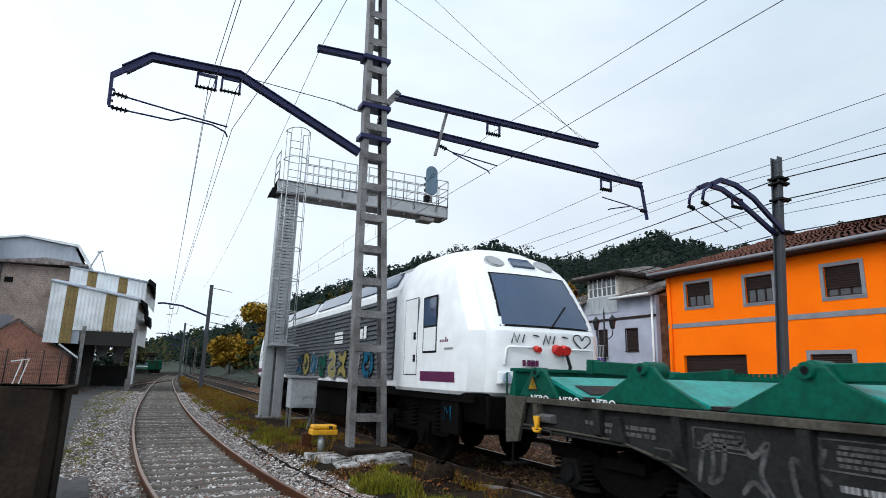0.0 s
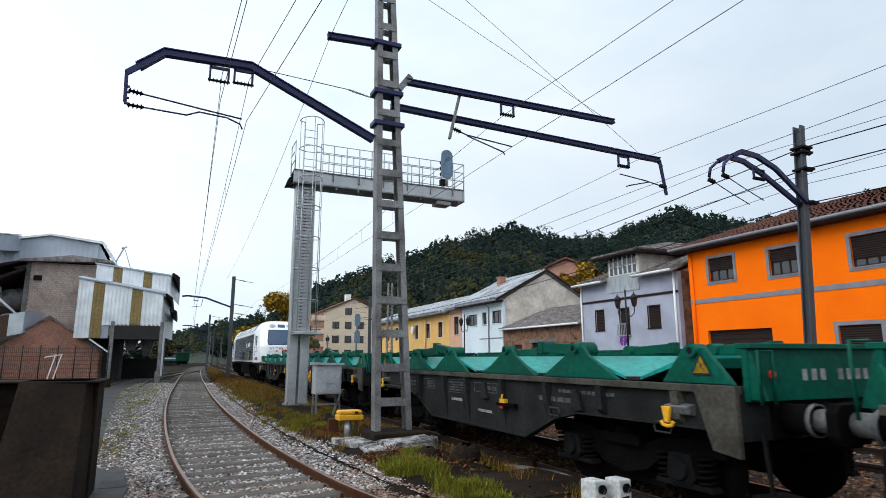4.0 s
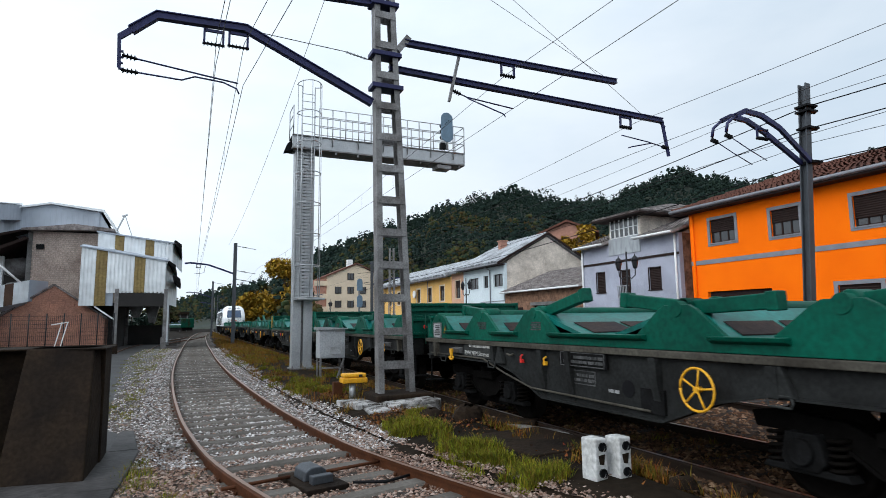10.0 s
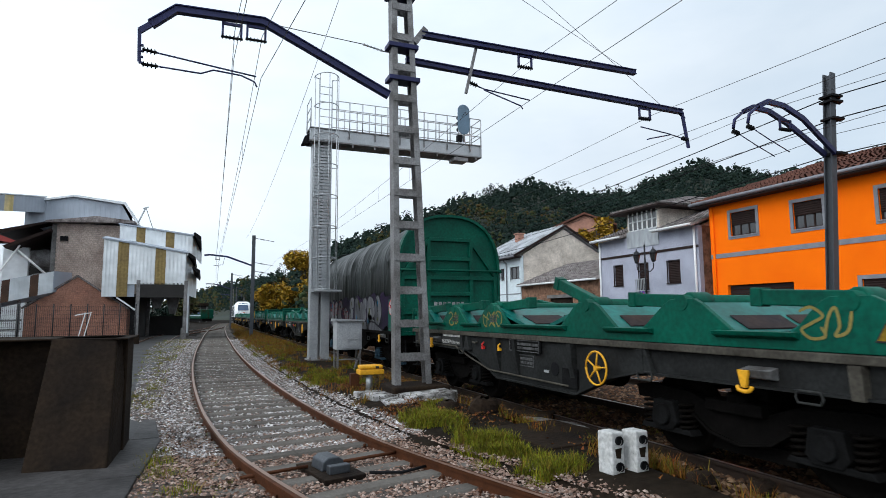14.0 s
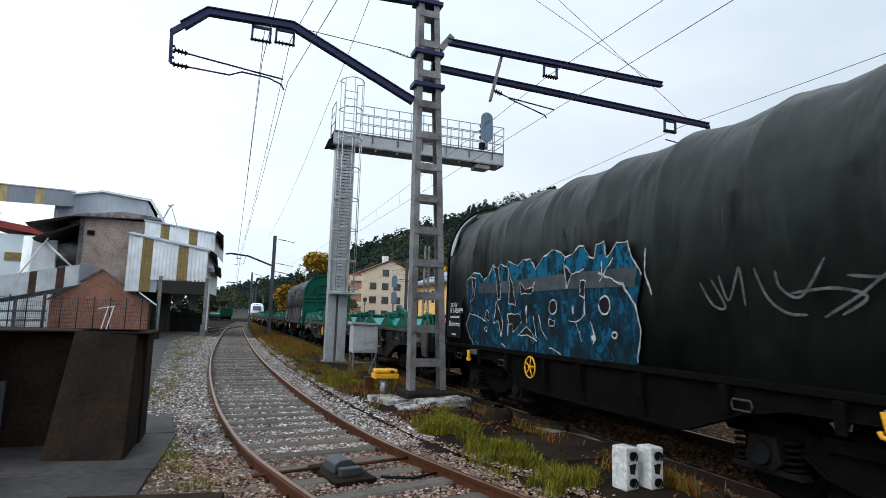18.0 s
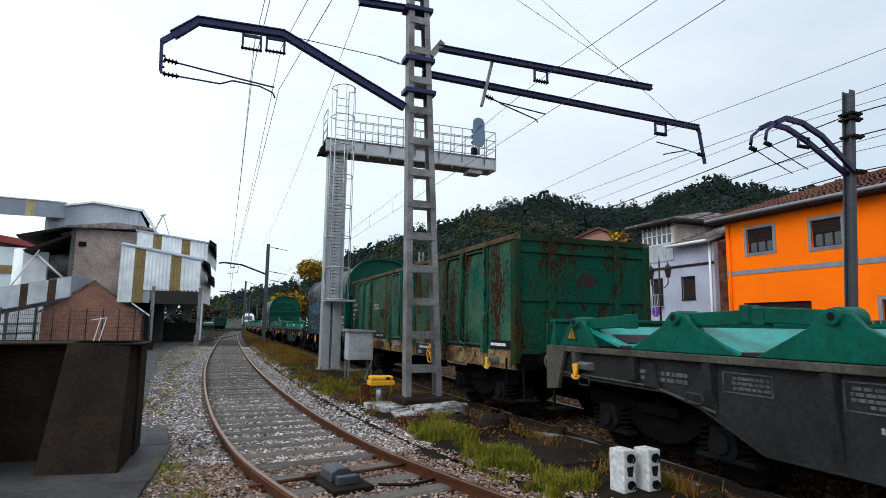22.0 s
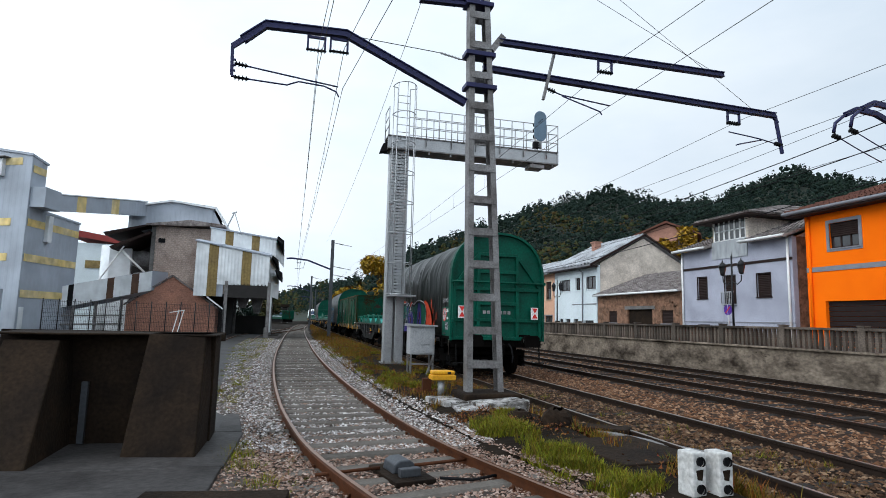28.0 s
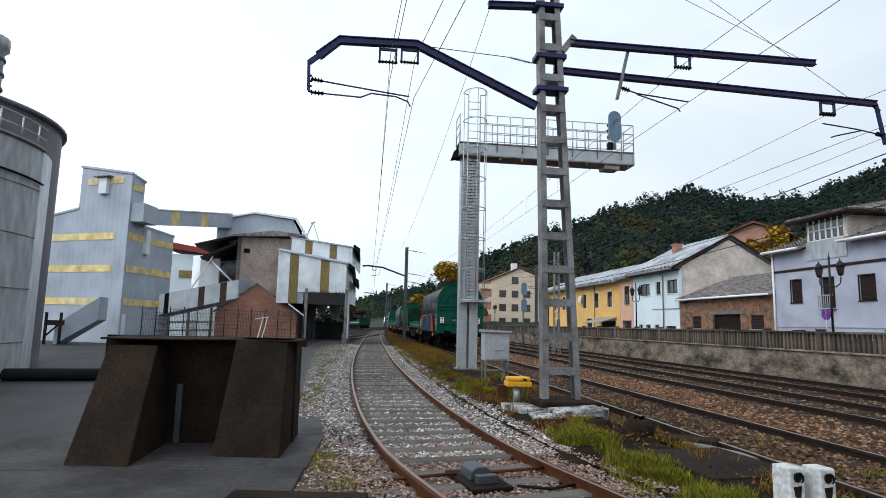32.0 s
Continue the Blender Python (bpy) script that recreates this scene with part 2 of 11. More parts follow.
RUST = (0.10, 0.032, 0.014)
M = dict(
    ballast=mat("ballast", (0.075, 0.063, 0.055), 0.9, dark=(0.026, 0.021, 0.018), scale=0.5, amount=0.8, fine=14, bump=0.9, spec=0.15),
    ballast_warm=mat("warm_ballast", (0.040, 0.024, 0.016), 0.95, dark=(0.018, 0.011, 0.008), scale=0.6, amount=0.7, fine=14, bump=0.9, spec=0.1),
    soil=mat("soil", (0.017, 0.012, 0.008), 0.95, dark=(0.007, 0.006, 0.0042), scale=0.35, amount=0.9, fine=9, bump=0.8, spec=0.06),
    asphalt=mat("wet_asphalt", (0.039, 0.0375, 0.03825), 0.62, dark=(0.015, 0.01425, 0.0135), scale=0.45, amount=1.0, fine=22, bump=0.25, spec=0.22),
    wet_concrete=mat("wet_worn_concrete", (0.052, 0.048, 0.047), 0.65, dark=(0.016, 0.014, 0.0135), scale=1.0, amount=1.0, fine=14, bump=0.4, spec=0.2),
    bed_dark=mat("darker_brown_ballast", (0.030, 0.018, 0.011), 0.95, dark=(0.012, 0.0075, 0.005), scale=0.9, amount=0.9, fine=14, bump=0.9, spec=0.05),
    concrete=mat("grey_concrete", (0.17, 0.165, 0.16), 0.8, dark=(0.055, 0.053, 0.05), scale=1.2, amount=0.8, fine=25, bump=0.35),
    stained=mat("stained_concrete", (0.024, 0.0155, 0.0095), 0.9, dark=(0.008, 0.006, 0.005), scale=1.1, amount=1.0, fine=22, bump=0.5,
                rust=(0.10, 0.09, 0.075), rust_at=0.67, spec=0.1),
    whitewash=mat("flaking_whitewash", (0.42, 0.41, 0.40), 0.85, dark=(0.045, 0.038, 0.032), scale=3.0, amount=1.0, fine=20, bump=0.5, rust=(0.04, 0.034, 0.028), rust_at=0.52),
    rail=mat("rusty_rail", (0.075, 0.026, 0.010), 0.75, 0.0, dark=(0.022, 0.009, 0.005), scale=6, fine=60, spec=0.15),
    rail_top=mat("brown_rail_head", (0.20, 0.115, 0.075), 0.4, 0.3, dark=(0.10, 0.048, 0.026), scale=5, fine=40, bump=0.05),
    rail_dark=mat("dark_rail", (0.024, 0.016, 0.012), 0.65, 0.0, dark=(0.012, 0.008, 0.006), scale=4, fine=60, spec=0.12),
    tread=mat("worn_rail_head", (0.30, 0.27, 0.25), 0.3, 0.8, dark=(0.16, 0.10, 0.07), scale=5, fine=60, bump=0.05),
    sleeper=mat("weathered_sleeper", (0.13, 0.118, 0.105), 0.9, dark=(0.045, 0.036, 0.028), scale=3, fine=35, bump=0.5, spread=0.25, spec=0.1),
    sleeper_dark=mat("tarred_sleeper", (0.016, 0.012, 0.010), 0.95, dark=(0.008, 0.006, 0.005), scale=3, fine=35, bump=0.5, spread=0.25),
    galv=mat("galvanised_steel", (0.42, 0.43, 0.44), 0.45, 0.55, dark=(0.30, 0.31, 0.32), scale=2.5, amount=0.6, fine=40, bump=0.05),
    galv_old=mat("weathered_galvanised_steel", (0.24, 0.235, 0.235), 0.6, 0.4, dark=(0.10, 0.09, 0.085), scale=2.0, amount=0.9, fine=30, bump=0.15,
                 rust=(0.11, 0.06, 0.04), rust_at=0.68),
    beam=mat("dark_blue_grey_paint", (0.017, 0.019, 0.078), 0.5, 0.2, dark=(0.012, 0.013, 0.036), scale=2, fine=30, bump=0.1),
    pole=mat("dark_steel_pole", (0.06, 0.066, 0.075), 0.5, 0.3, dark=(0.035, 0.036, 0.04), scale=1.5, fine=30, bump=0.1),
    wire=mat("copper_wire", (0.05, 0.045, 0.045), 0.5, 0.6, bump=0),
    black=mat("black_rubber", (0.008, 0.008, 0.009), 0.7, bump=0.1, spec=0.1),
    # near-black under, wheel and axle_grey tones carry the shade beneath the wagons
    under=mat("shade_black_underframe", (0.0048, 0.0042, 0.0038), 0.85, dark=(0.002, 0.0018, 0.0017), scale=3, amount=0.8, fine=25, bump=0.3, rust=(0.014, 0.009, 0.0065), rust_at=0.66, spec=0.04),
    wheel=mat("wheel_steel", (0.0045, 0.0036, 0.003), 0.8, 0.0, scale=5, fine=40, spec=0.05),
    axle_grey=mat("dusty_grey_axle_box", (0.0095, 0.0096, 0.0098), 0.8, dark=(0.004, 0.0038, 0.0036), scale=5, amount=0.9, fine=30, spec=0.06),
    buffer=mat("worn_grey_buffer", (0.15, 0.15, 0.15), 0.6, 0.2, dark=(0.05, 0.045, 0.04), scale=4, amount=0.9, fine=25, rust=(0.09, 0.05, 0.03), rust_at=0.66),
    rubber=mat("scuffed_rubber_strip", (0.018, 0.014, 0.016), 0.7, dark=(0.045, 0.026, 0.018), scale=2.5, amount=0.8, fine=16, spec=0.15),
    teal_dark=mat("dull_teal_trough", (0.006, 0.125, 0.105), 0.42, dark=(0.004, 0.065, 0.05), scale=1.4, amount=0.9, fine=12, bump=0.08, rust=(0.03, 0.05, 0.045), rust_at=0.64, spec=0.3),
    frame_grey=mat("grimy_grey_frame", (0.020, 0.021, 0.0205), 0.7, dark=(0.008, 0.0078, 0.0074), scale=1.6, amount=0.9, fine=25, bump=0.15,
                   rust=(0.030, 0.020, 0.013), rust_at=0.66, spec=0.12),
    sill_dull=mat("dull_grey_plate", (0.040, 0.042, 0.040), 0.75, dark=(0.022, 0.022, 0.021), scale=3, amount=0.8, fine=25, spec=0.08),
    sill=mat("light_grimy_sill", (0.075, 0.069, 0.056), 0.75, dark=(0.028, 0.024, 0.019), scale=2.0, amount=0.9, fine=25, rust=(0.05, 0.028, 0.016), rust_at=0.64, spec=0.12),
    green=mat("wagon_green_paint", (0.002, 0.080, 0.050), 0.5, dark=(0.002, 0.038, 0.025), scale=1.1, amount=0.8, fine=18, bump=0.06,
              rust=(0.035, 0.030, 0.02), rust_at=0.71, spec=0.15),
    teal=mat("worn_teal_trough", (0.012, 0.27, 0.23), 0.45, dark=(0.006, 0.13, 0.105), scale=1.6, amount=0.8, fine=14, bump=0.06,
             rust=(0.10, 0.13, 0.12), rust_at=0.68),
    tarp=creased("dusty_black_tarpaulin"),
    rusty_green=peeling("peeling_green_paint", (0.003, 0.054, 0.033), (0.055, 0.088, 0.046), 0.520),
    rusty_light=peeling("flaked_green_paint", (0.002, 0.060, 0.042), (0.055, 0.105, 0.062), 0.555),
    # darker than the sides: shade of the rear end is mixed into the paint
    end_green=peeling("shaded_grimy_green_paint", (0.002, 0.046, 0.030), (0.010, 0.048, 0.026), 0.60),
    post_green=peeling("dirty_olive_green_paint", (0.003, 0.030, 0.018), (0.024, 0.032, 0.010), 0.60),
    top_rail=mat("lichened_rusty_rail", (0.105, 0.085, 0.045), 0.85, dark=(0.035, 0.022, 0.012), scale=2.4, amount=1.0, fine=24, bump=0.4, rust=(0.055, 0.022, 0.010), rust_at=0.57, spec=0.1),
    ochre=mat("rusty_cream_sill", (0.26, 0.18, 0.080), 0.75, dark=(0.060, 0.026, 0.010), scale=2.6, amount=1.0, fine=20, rust=(0.028, 0.010, 0.004), rust_at=0.525, spec=0.12),
    yellow=mat("yellow_paint", (0.72, 0.36, 0.012), 0.5, dark=(0.45, 0.20, 0.01), scale=5, amount=0.5),
    red=mat("red_paint", (0.62, 0.025, 0.02), 0.4, dark=(0.3, 0.015, 0.012), scale=5),
    white=mat("white_paint", (0.80, 0.80, 0.80), 0.45, dark=(0.60, 0.60, 0.58), scale=1.5, amount=0.5, fine=20, bump=0.04),
    loco_white=mat("locomotive_white", (0.80, 0.81, 0.82), 0.35, dark=(0.66, 0.66, 0.65), scale=0.4, amount=0.22, fine=3, bump=0.0, spec=0.4),
    loco_grey=mat("louvre_grey", (0.055, 0.062, 0.070), 0.6, dark=(0.028, 0.031, 0.036), scale=1.2, amount=0.7, fine=15, spec=0.2),
    purple=mat("purple_band", (0.10, 0.008, 0.06), 0.4, bump=0.02),
    ink=mat("black_ink", (0.012, 0.012, 0.014), 0.5, bump=0),
    lens=mat("lamp_lens", (0.55, 0.62, 0.75), 0.1, 0.3, bump=0),
    window=glass("dark_window_glass", (0.025, 0.055, 0.115)),
    pane=glass("house_window_glass", (0.03, 0.03, 0.032), 0.12),
    shutter=mat("brown_roller_shutter", (0.024, 0.014, 0.012), 0.7, scale=3, fine=30, spec=0.15),
    box_white=mat("scuffed_white_box", (0.56, 0.56, 0.55), 0.5, dark=(0.34, 0.33, 0.31), scale=5, amount=0.8, fine=22, rust=(0.09, 0.08, 0.07), rust_at=0.64, spec=0.15),
    cabinet=mat("grey_cabinet_paint", (0.36, 0.37, 0.385), 0.5, dark=(0.24, 0.245, 0.25), scale=3, amount=0.6, fine=30),
    orange=mat("orange_render", (1.0, 0.175, 0.0), 0.9, dark=(0.88, 0.13, 0.0), scale=0.5, amount=0.6, fine=30, bump=0.1, spec=0.1),
    grey_trim=mat("grey_trim", (0.22, 0.22, 0.24), 0.8, scale=2, amount=0.5),
    lilac=mat("lilac_grey_render", (0.40, 0.41, 0.49), 0.85, dark=(0.29, 0.30, 0.36), scale=0.8, amount=0.9, fine=30, bump=0.1),
    wall_white=mat("white_render", (0.66, 0.73, 0.76), 0.85, dark=(0.52, 0.58, 0.60), scale=0.7, amount=0.6, fine=30, bump=0.1),
    wall_yellow=mat("yellow_render", (0.72, 0.43, 0.13), 0.85, dark=(0.58, 0.33, 0.10), scale=0.7, amount=0.6, fine=30, bump=0.1),
    wall_peach=mat("peach_render", (0.62, 0.36, 0.24), 0.85, dark=(0.5, 0.28, 0.19), scale=0.7, amount=0.6, fine=30, bump=0.1),
    wall_tan=mat("cream_render", (0.66, 0.54, 0.40), 0.85, dark=(0.54, 0.43, 0.32), scale=0.5, amount=0.6, fine=30, bump=0.1),
    stone=mat("rubble_stone", (0.27, 0.145, 0.090), 0.9, dark=(0.075, 0.046, 0.028), scale=3.4, amount=0.9, fine=12, bump=0.7),
    gable=mat("grey_gable_render", (0.70, 0.62, 0.54), 0.9, dark=(0.38, 0.33, 0.28), scale=1.3, amount=0.9, fine=14, bump=0.5),
    brick_red=mat("bare_red_brick", (0.40, 0.21, 0.15), 0.9, dark=(0.26, 0.13, 0.10), scale=1.6, amount=0.8, fine=22, bump=0.4),
    mortar=mat("weathered_mortar", (0.42, 0.36, 0.32), 0.9, dark=(0.26, 0.21, 0.18), scale=1.6, amount=0.8),
    tile_old=mat("mossy_roof_tile", (0.30, 0.265, 0.255), 0.75, dark=(0.060, 0.046, 0.040), scale=2.6, amount=0.9, fine=10, bump=0.4, rust=(0.30, 0.12, 0.07), rust_at=0.62, spread=0.3),
    tile_red=mat("brown_roof_tile", (0.115, 0.045, 0.030), 0.9, dark=(0.055, 0.024, 0.018), scale=1.2, amount=0.8, fine=10, bump=0.4, spread=0.2),
    slate=mat("pale_sheet_roof", (0.46, 0.48, 0.51), 0.45, dark=(0.17, 0.17, 0.175), scale=0.9, amount=1.0, fine=12, bump=0.2),
    roof_red=mat("red_roof", (0.24, 0.03, 0.025), 0.6, scale=1.2),
    panel_grey=mat("grey_profiled_sheet", (0.38, 0.42, 0.48), 0.6, 0.0, dark=(0.30, 0.335, 0.385), scale=0.10, amount=0.5, fine=0.6, bump=0.0),
    panel_white=mat("pale_profiled_sheet", (0.72, 0.75, 0.77), 0.6, 0.0, dark=(0.58, 0.61, 0.62), scale=0.3, amount=0.6, fine=1.2, bump=0.0),
    panel_yellow=mat("faded_yellow_sheet", (0.72, 0.55, 0.20), 0.6, dark=(0.60, 0.52, 0.33), scale=0.4, amount=0.9, fine=1.5, bump=0.0),
    panel_brown=mat("olive_stripe_sheet", (0.23, 0.165, 0.055), 0.6, dark=(0.15, 0.10, 0.04), scale=1.2, amount=0.8, fine=6, bump=0.05),
    panel_rust=mat("brown_stripe_sheet", (0.095, 0.05, 0.03), 0.6, scale=1.2, amount=0.8),
    tank=mat("grey_silo_steel", (0.37, 0.39, 0.41), 0.5, 0.0, dark=(0.27, 0.285, 0.30), scale=0.25, amount=0.8, fine=5, bump=0.05, stretch=(1, 1, 0.3)),
    tank_dark=mat("dark_silo_skirt", (0.15, 0.15, 0.165), 0.6, 0.1, scale=0.6, amount=0.7),
    # indoor shade put into a near-black colour
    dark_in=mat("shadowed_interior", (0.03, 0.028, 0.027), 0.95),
    baluster=mat("weathered_baluster", (0.115, 0.092, 0.074), 0.9, dark=(0.034, 0.025, 0.019), scale=1.1, amount=1.0, fine=20, bump=0.3, spread=0.45),
    wall_low=mat("retaining_wall_concrete", (0.25, 0.205, 0.16), 0.9, dark=(0.030, 0.022, 0.016), scale=1.3, amount=1.0, fine=9, bump=0.6, stretch=(1, 0.7, 1.3), rust=(0.028, 0.022, 0.016), rust_at=0.60, spec=0.1),
    iron=mat("black_cast_iron", (0.014, 0.015, 0.018), 0.5, 0.3),
    bark=mat("bark", (0.06, 0.045, 0.035), 0.95, bump=0.6),
    hill=mat("wooded_hillside", (0.010, 0.020, 0.013), 0.95, dark=(0.022, 0.024, 0.011), scale=0.02, amount=0.9, fine=0.3, bump=0.0),
    street=mat("street_paving", (0.16, 0.155, 0.15), 0.8, scale=0.5, amount=0.7),
    blue=mat("blue_plastic", (0.02, 0.10, 0.42), 0.4, bump=0), violet=mat("violet_sign", (0.09, 0.03, 0.30), 0.4, bump=0),
    sig_blue=mat("blue_grey_signal", (0.13, 0.20, 0.27), 0.45, 0.1, scale=4, amount=0.5, fine=20),
    g_purple=mat("purple_spray", (0.017, 0.0070, 0.030), 0.7, dark=(0.005, 0.0055, 0.0075), amount=1.0, scale=2.0, bump=0, spec=0.1), g_white=mat("white_spray", (0.33, 0.33, 0.33), 0.7, dark=(0.09, 0.09, 0.09), amount=0.9, scale=5, bump=0, spec=0.1), g_moss=mat("moss_green_spray", (0.045, 0.050, 0.010), 0.7, bump=0, spec=0.1), g_silver=mat("streaky_silver_spray", (0.120, 0.120, 0.128), 0.6, dark=(0.026, 0.027, 0.032), amount=1.0, scale=1.7, fine=7, stretch=(1, 2.6, 0.7), bump=0, spec=0.12,
                                                                                                                                   rust=(0.024, 0.024, 0.028), rust_at=0.58), g_faint=mat("worn_white_marks", (0.10, 0.10, 0.10), 0.8, dark=(0.03, 0.03, 0.03), amount=1.0, scale=6, bump=0, spec=0.1),
    g_red=mat("red_spray", (0.42, 0.048, 0.018), 0.7, amount=0.5, scale=3, bump=0, spec=0.1), g_mix=mat("teal_and_green_spray", (0.003, 0.062, 0.055), 0.7, dark=(0.003, 0.052, 0.020), scale=0.9, amount=1.0, fine=4, bump=0, spec=0.1), g_ice=mat("blue_and_teal_spray", (0.004, 0.020, 0.028), 0.7, dark=(0.003, 0.010, 0.013), scale=1.7, amount=1.0, fine=9, stretch=(1, 1.5, 0.8), bump=0, rust=(0.005, 0.088, 0.165), rust_at=0.475, spec=0.1),
    g_deep=mat("black_and_blue_spray", (0.0032, 0.0085, 0.012), 0.7, dark=(0.0035, 0.030, 0.054), scale=2.0, amount=1.0, fine=9, stretch=(1, 1.5, 0.9), bump=0, rust=(0.004, 0.060, 0.115), rust_at=0.53, spec=0.1), g_band=mat("rubbed_grey_paint", (0.060, 0.068, 0.072), 0.7, dark=(0.034, 0.042, 0.047), scale=2, amount=1.0, fine=8, bump=0, spec=0.1),
    g_chalk=mat("scuffed_white_spray", (0.50, 0.49, 0.46), 0.7, dark=(0.20, 0.20, 0.20), scale=6, amount=1.0, fine=14, bump=0, rust=(0.02, 0.02, 0.022), rust_at=0.60, spec=0.1), g_splash=mat("bright_blue_spray", (0.006, 0.075, 0.14), 0.7, bump=0, spec=0.1),
    sign_white=mat("dull_white_sign", (0.42, 0.42, 0.43), 0.6, dark=(0.30, 0.30, 0.31), scale=3, amount=0.8, bump=0, spec=0.1), g_line=mat("white_spray_line", (0.36, 0.36, 0.37), 0.7, dark=(0.20, 0.20, 0.22), scale=3, amount=1.0, bump=0, spec=0.1), g_magenta=mat("magenta_spray", (0.075, 0.008, 0.050), 0.7, amount=0.8, scale=3, bump=0, spec=0.1), g_scrawl=mat("thin_red_spray", (0.22, 0.012, 0.016), 0.7, amount=0.5, bump=0, spec=0.1),
    g_violet=mat("violet_spray", (0.040, 0.024, 0.19), 0.7, dark=(0.020, 0.026, 0.11), amount=0.9, scale=1.6, bump=0, spec=0.1),
    g_dark=mat("dark_spray", (0.008, 0.008, 0.010), 0.7, bump=0, spec=0.1), axle_blue=mat("dusty_blue_paint", (0.024, 0.048, 0.070), 0.7, scale=3, amount=0.8, spec=0.1), dull_yellow=mat("dull_yellow_sign", (0.27, 0.17, 0.012), 0.6, dark=(0.12, 0.07, 0.01), scale=6, amount=0.9, bump=0, spec=0.1), g_yellow=mat("yellow_spray", (0.22, 0.18, 0.045), 0.7, bump=0),
)
# blue cast in these leaf colours is the hill's haze, mixed into the base
LEAF_GREEN = islands("dark_leaves", [(0.008, 0.017, 0.014), (0.010, 0.021, 0.016), (0.013, 0.024, 0.015), (0.009, 0.019, 0.016)], 1.0)
LEAF_MIX = islands("autumn_woods", [(0.014, 0.03, 0.014), (0.028, 0.040, 0.014), (0.055, 0.048, 0.014), (0.035, 0.042, 0.016), (0.065, 0.040, 0.013), (0.02, 0.034, 0.016)], 1.0)
LEAF_GOLD = islands("golden_leaves", [(0.32, 0.17, 0.012), (0.20, 0.12, 0.01), (0.38, 0.24, 0.02), (0.13, 0.10, 0.012)])
GRASS = islands("grass_blades", [(0.1015, 0.1247, 0.0043), (0.203, 0.2175, 0.0072), (0.0261, 0.0377, 0.0043), (0.203, 0.1421, 0.0116), (0.058, 0.0798, 0.0043), (0.1305, 0.0667, 0.0116)])
GRASS_DRY = islands("dry_grass_blades", [(0.21, 0.080, 0.009), (0.10, 0.038, 0.007), (0.23, 0.14, 0.012), (0.06, 0.065, 0.007), (0.15, 0.030, 0.009), (0.10, 0.10, 0.009), (0.17, 0.055, 0.008)])
STONES = islands("ballast_stones", [(0.07, 0.060, 0.054), (0.38, 0.36, 0.35), (0.13, 0.095, 0.08), (0.70, 0.68, 0.67), (0.018, 0.014, 0.012), (0.26, 0.17, 0.13)])
STONES_PINK = islands("pinkish_ballast_stones", [(0.085, 0.055, 0.042), (0.28, 0.19, 0.15), (0.15, 0.09, 0.065), (0.40, 0.31, 0.26), (0.022, 0.015, 0.012), (0.20, 0.11, 0.075)])
STONES_DARK = islands("darker_brown_stones", [(0.042, 0.020, 0.010), (0.11, 0.058, 0.030), (0.020, 0.011, 0.007), (0.060, 0.031, 0.016), (0.22, 0.14, 0.085), (0.006, 0.004, 0.003)])
LITTER = islands("fallen_leaves", [(0.11, 0.022, 0.012), (0.16, 0.06, 0.012), (0.06, 0.02, 0.01), (0.19, 0.10, 0.02), (0.10, 0.015, 0.015)])
STONES_WARM = islands("brown_ballast_stones", [(0.050, 0.021, 0.010), (0.155, 0.074, 0.036), (0.080, 0.036, 0.017), (0.30, 0.18, 0.11), (0.007, 0.004, 0.003)])


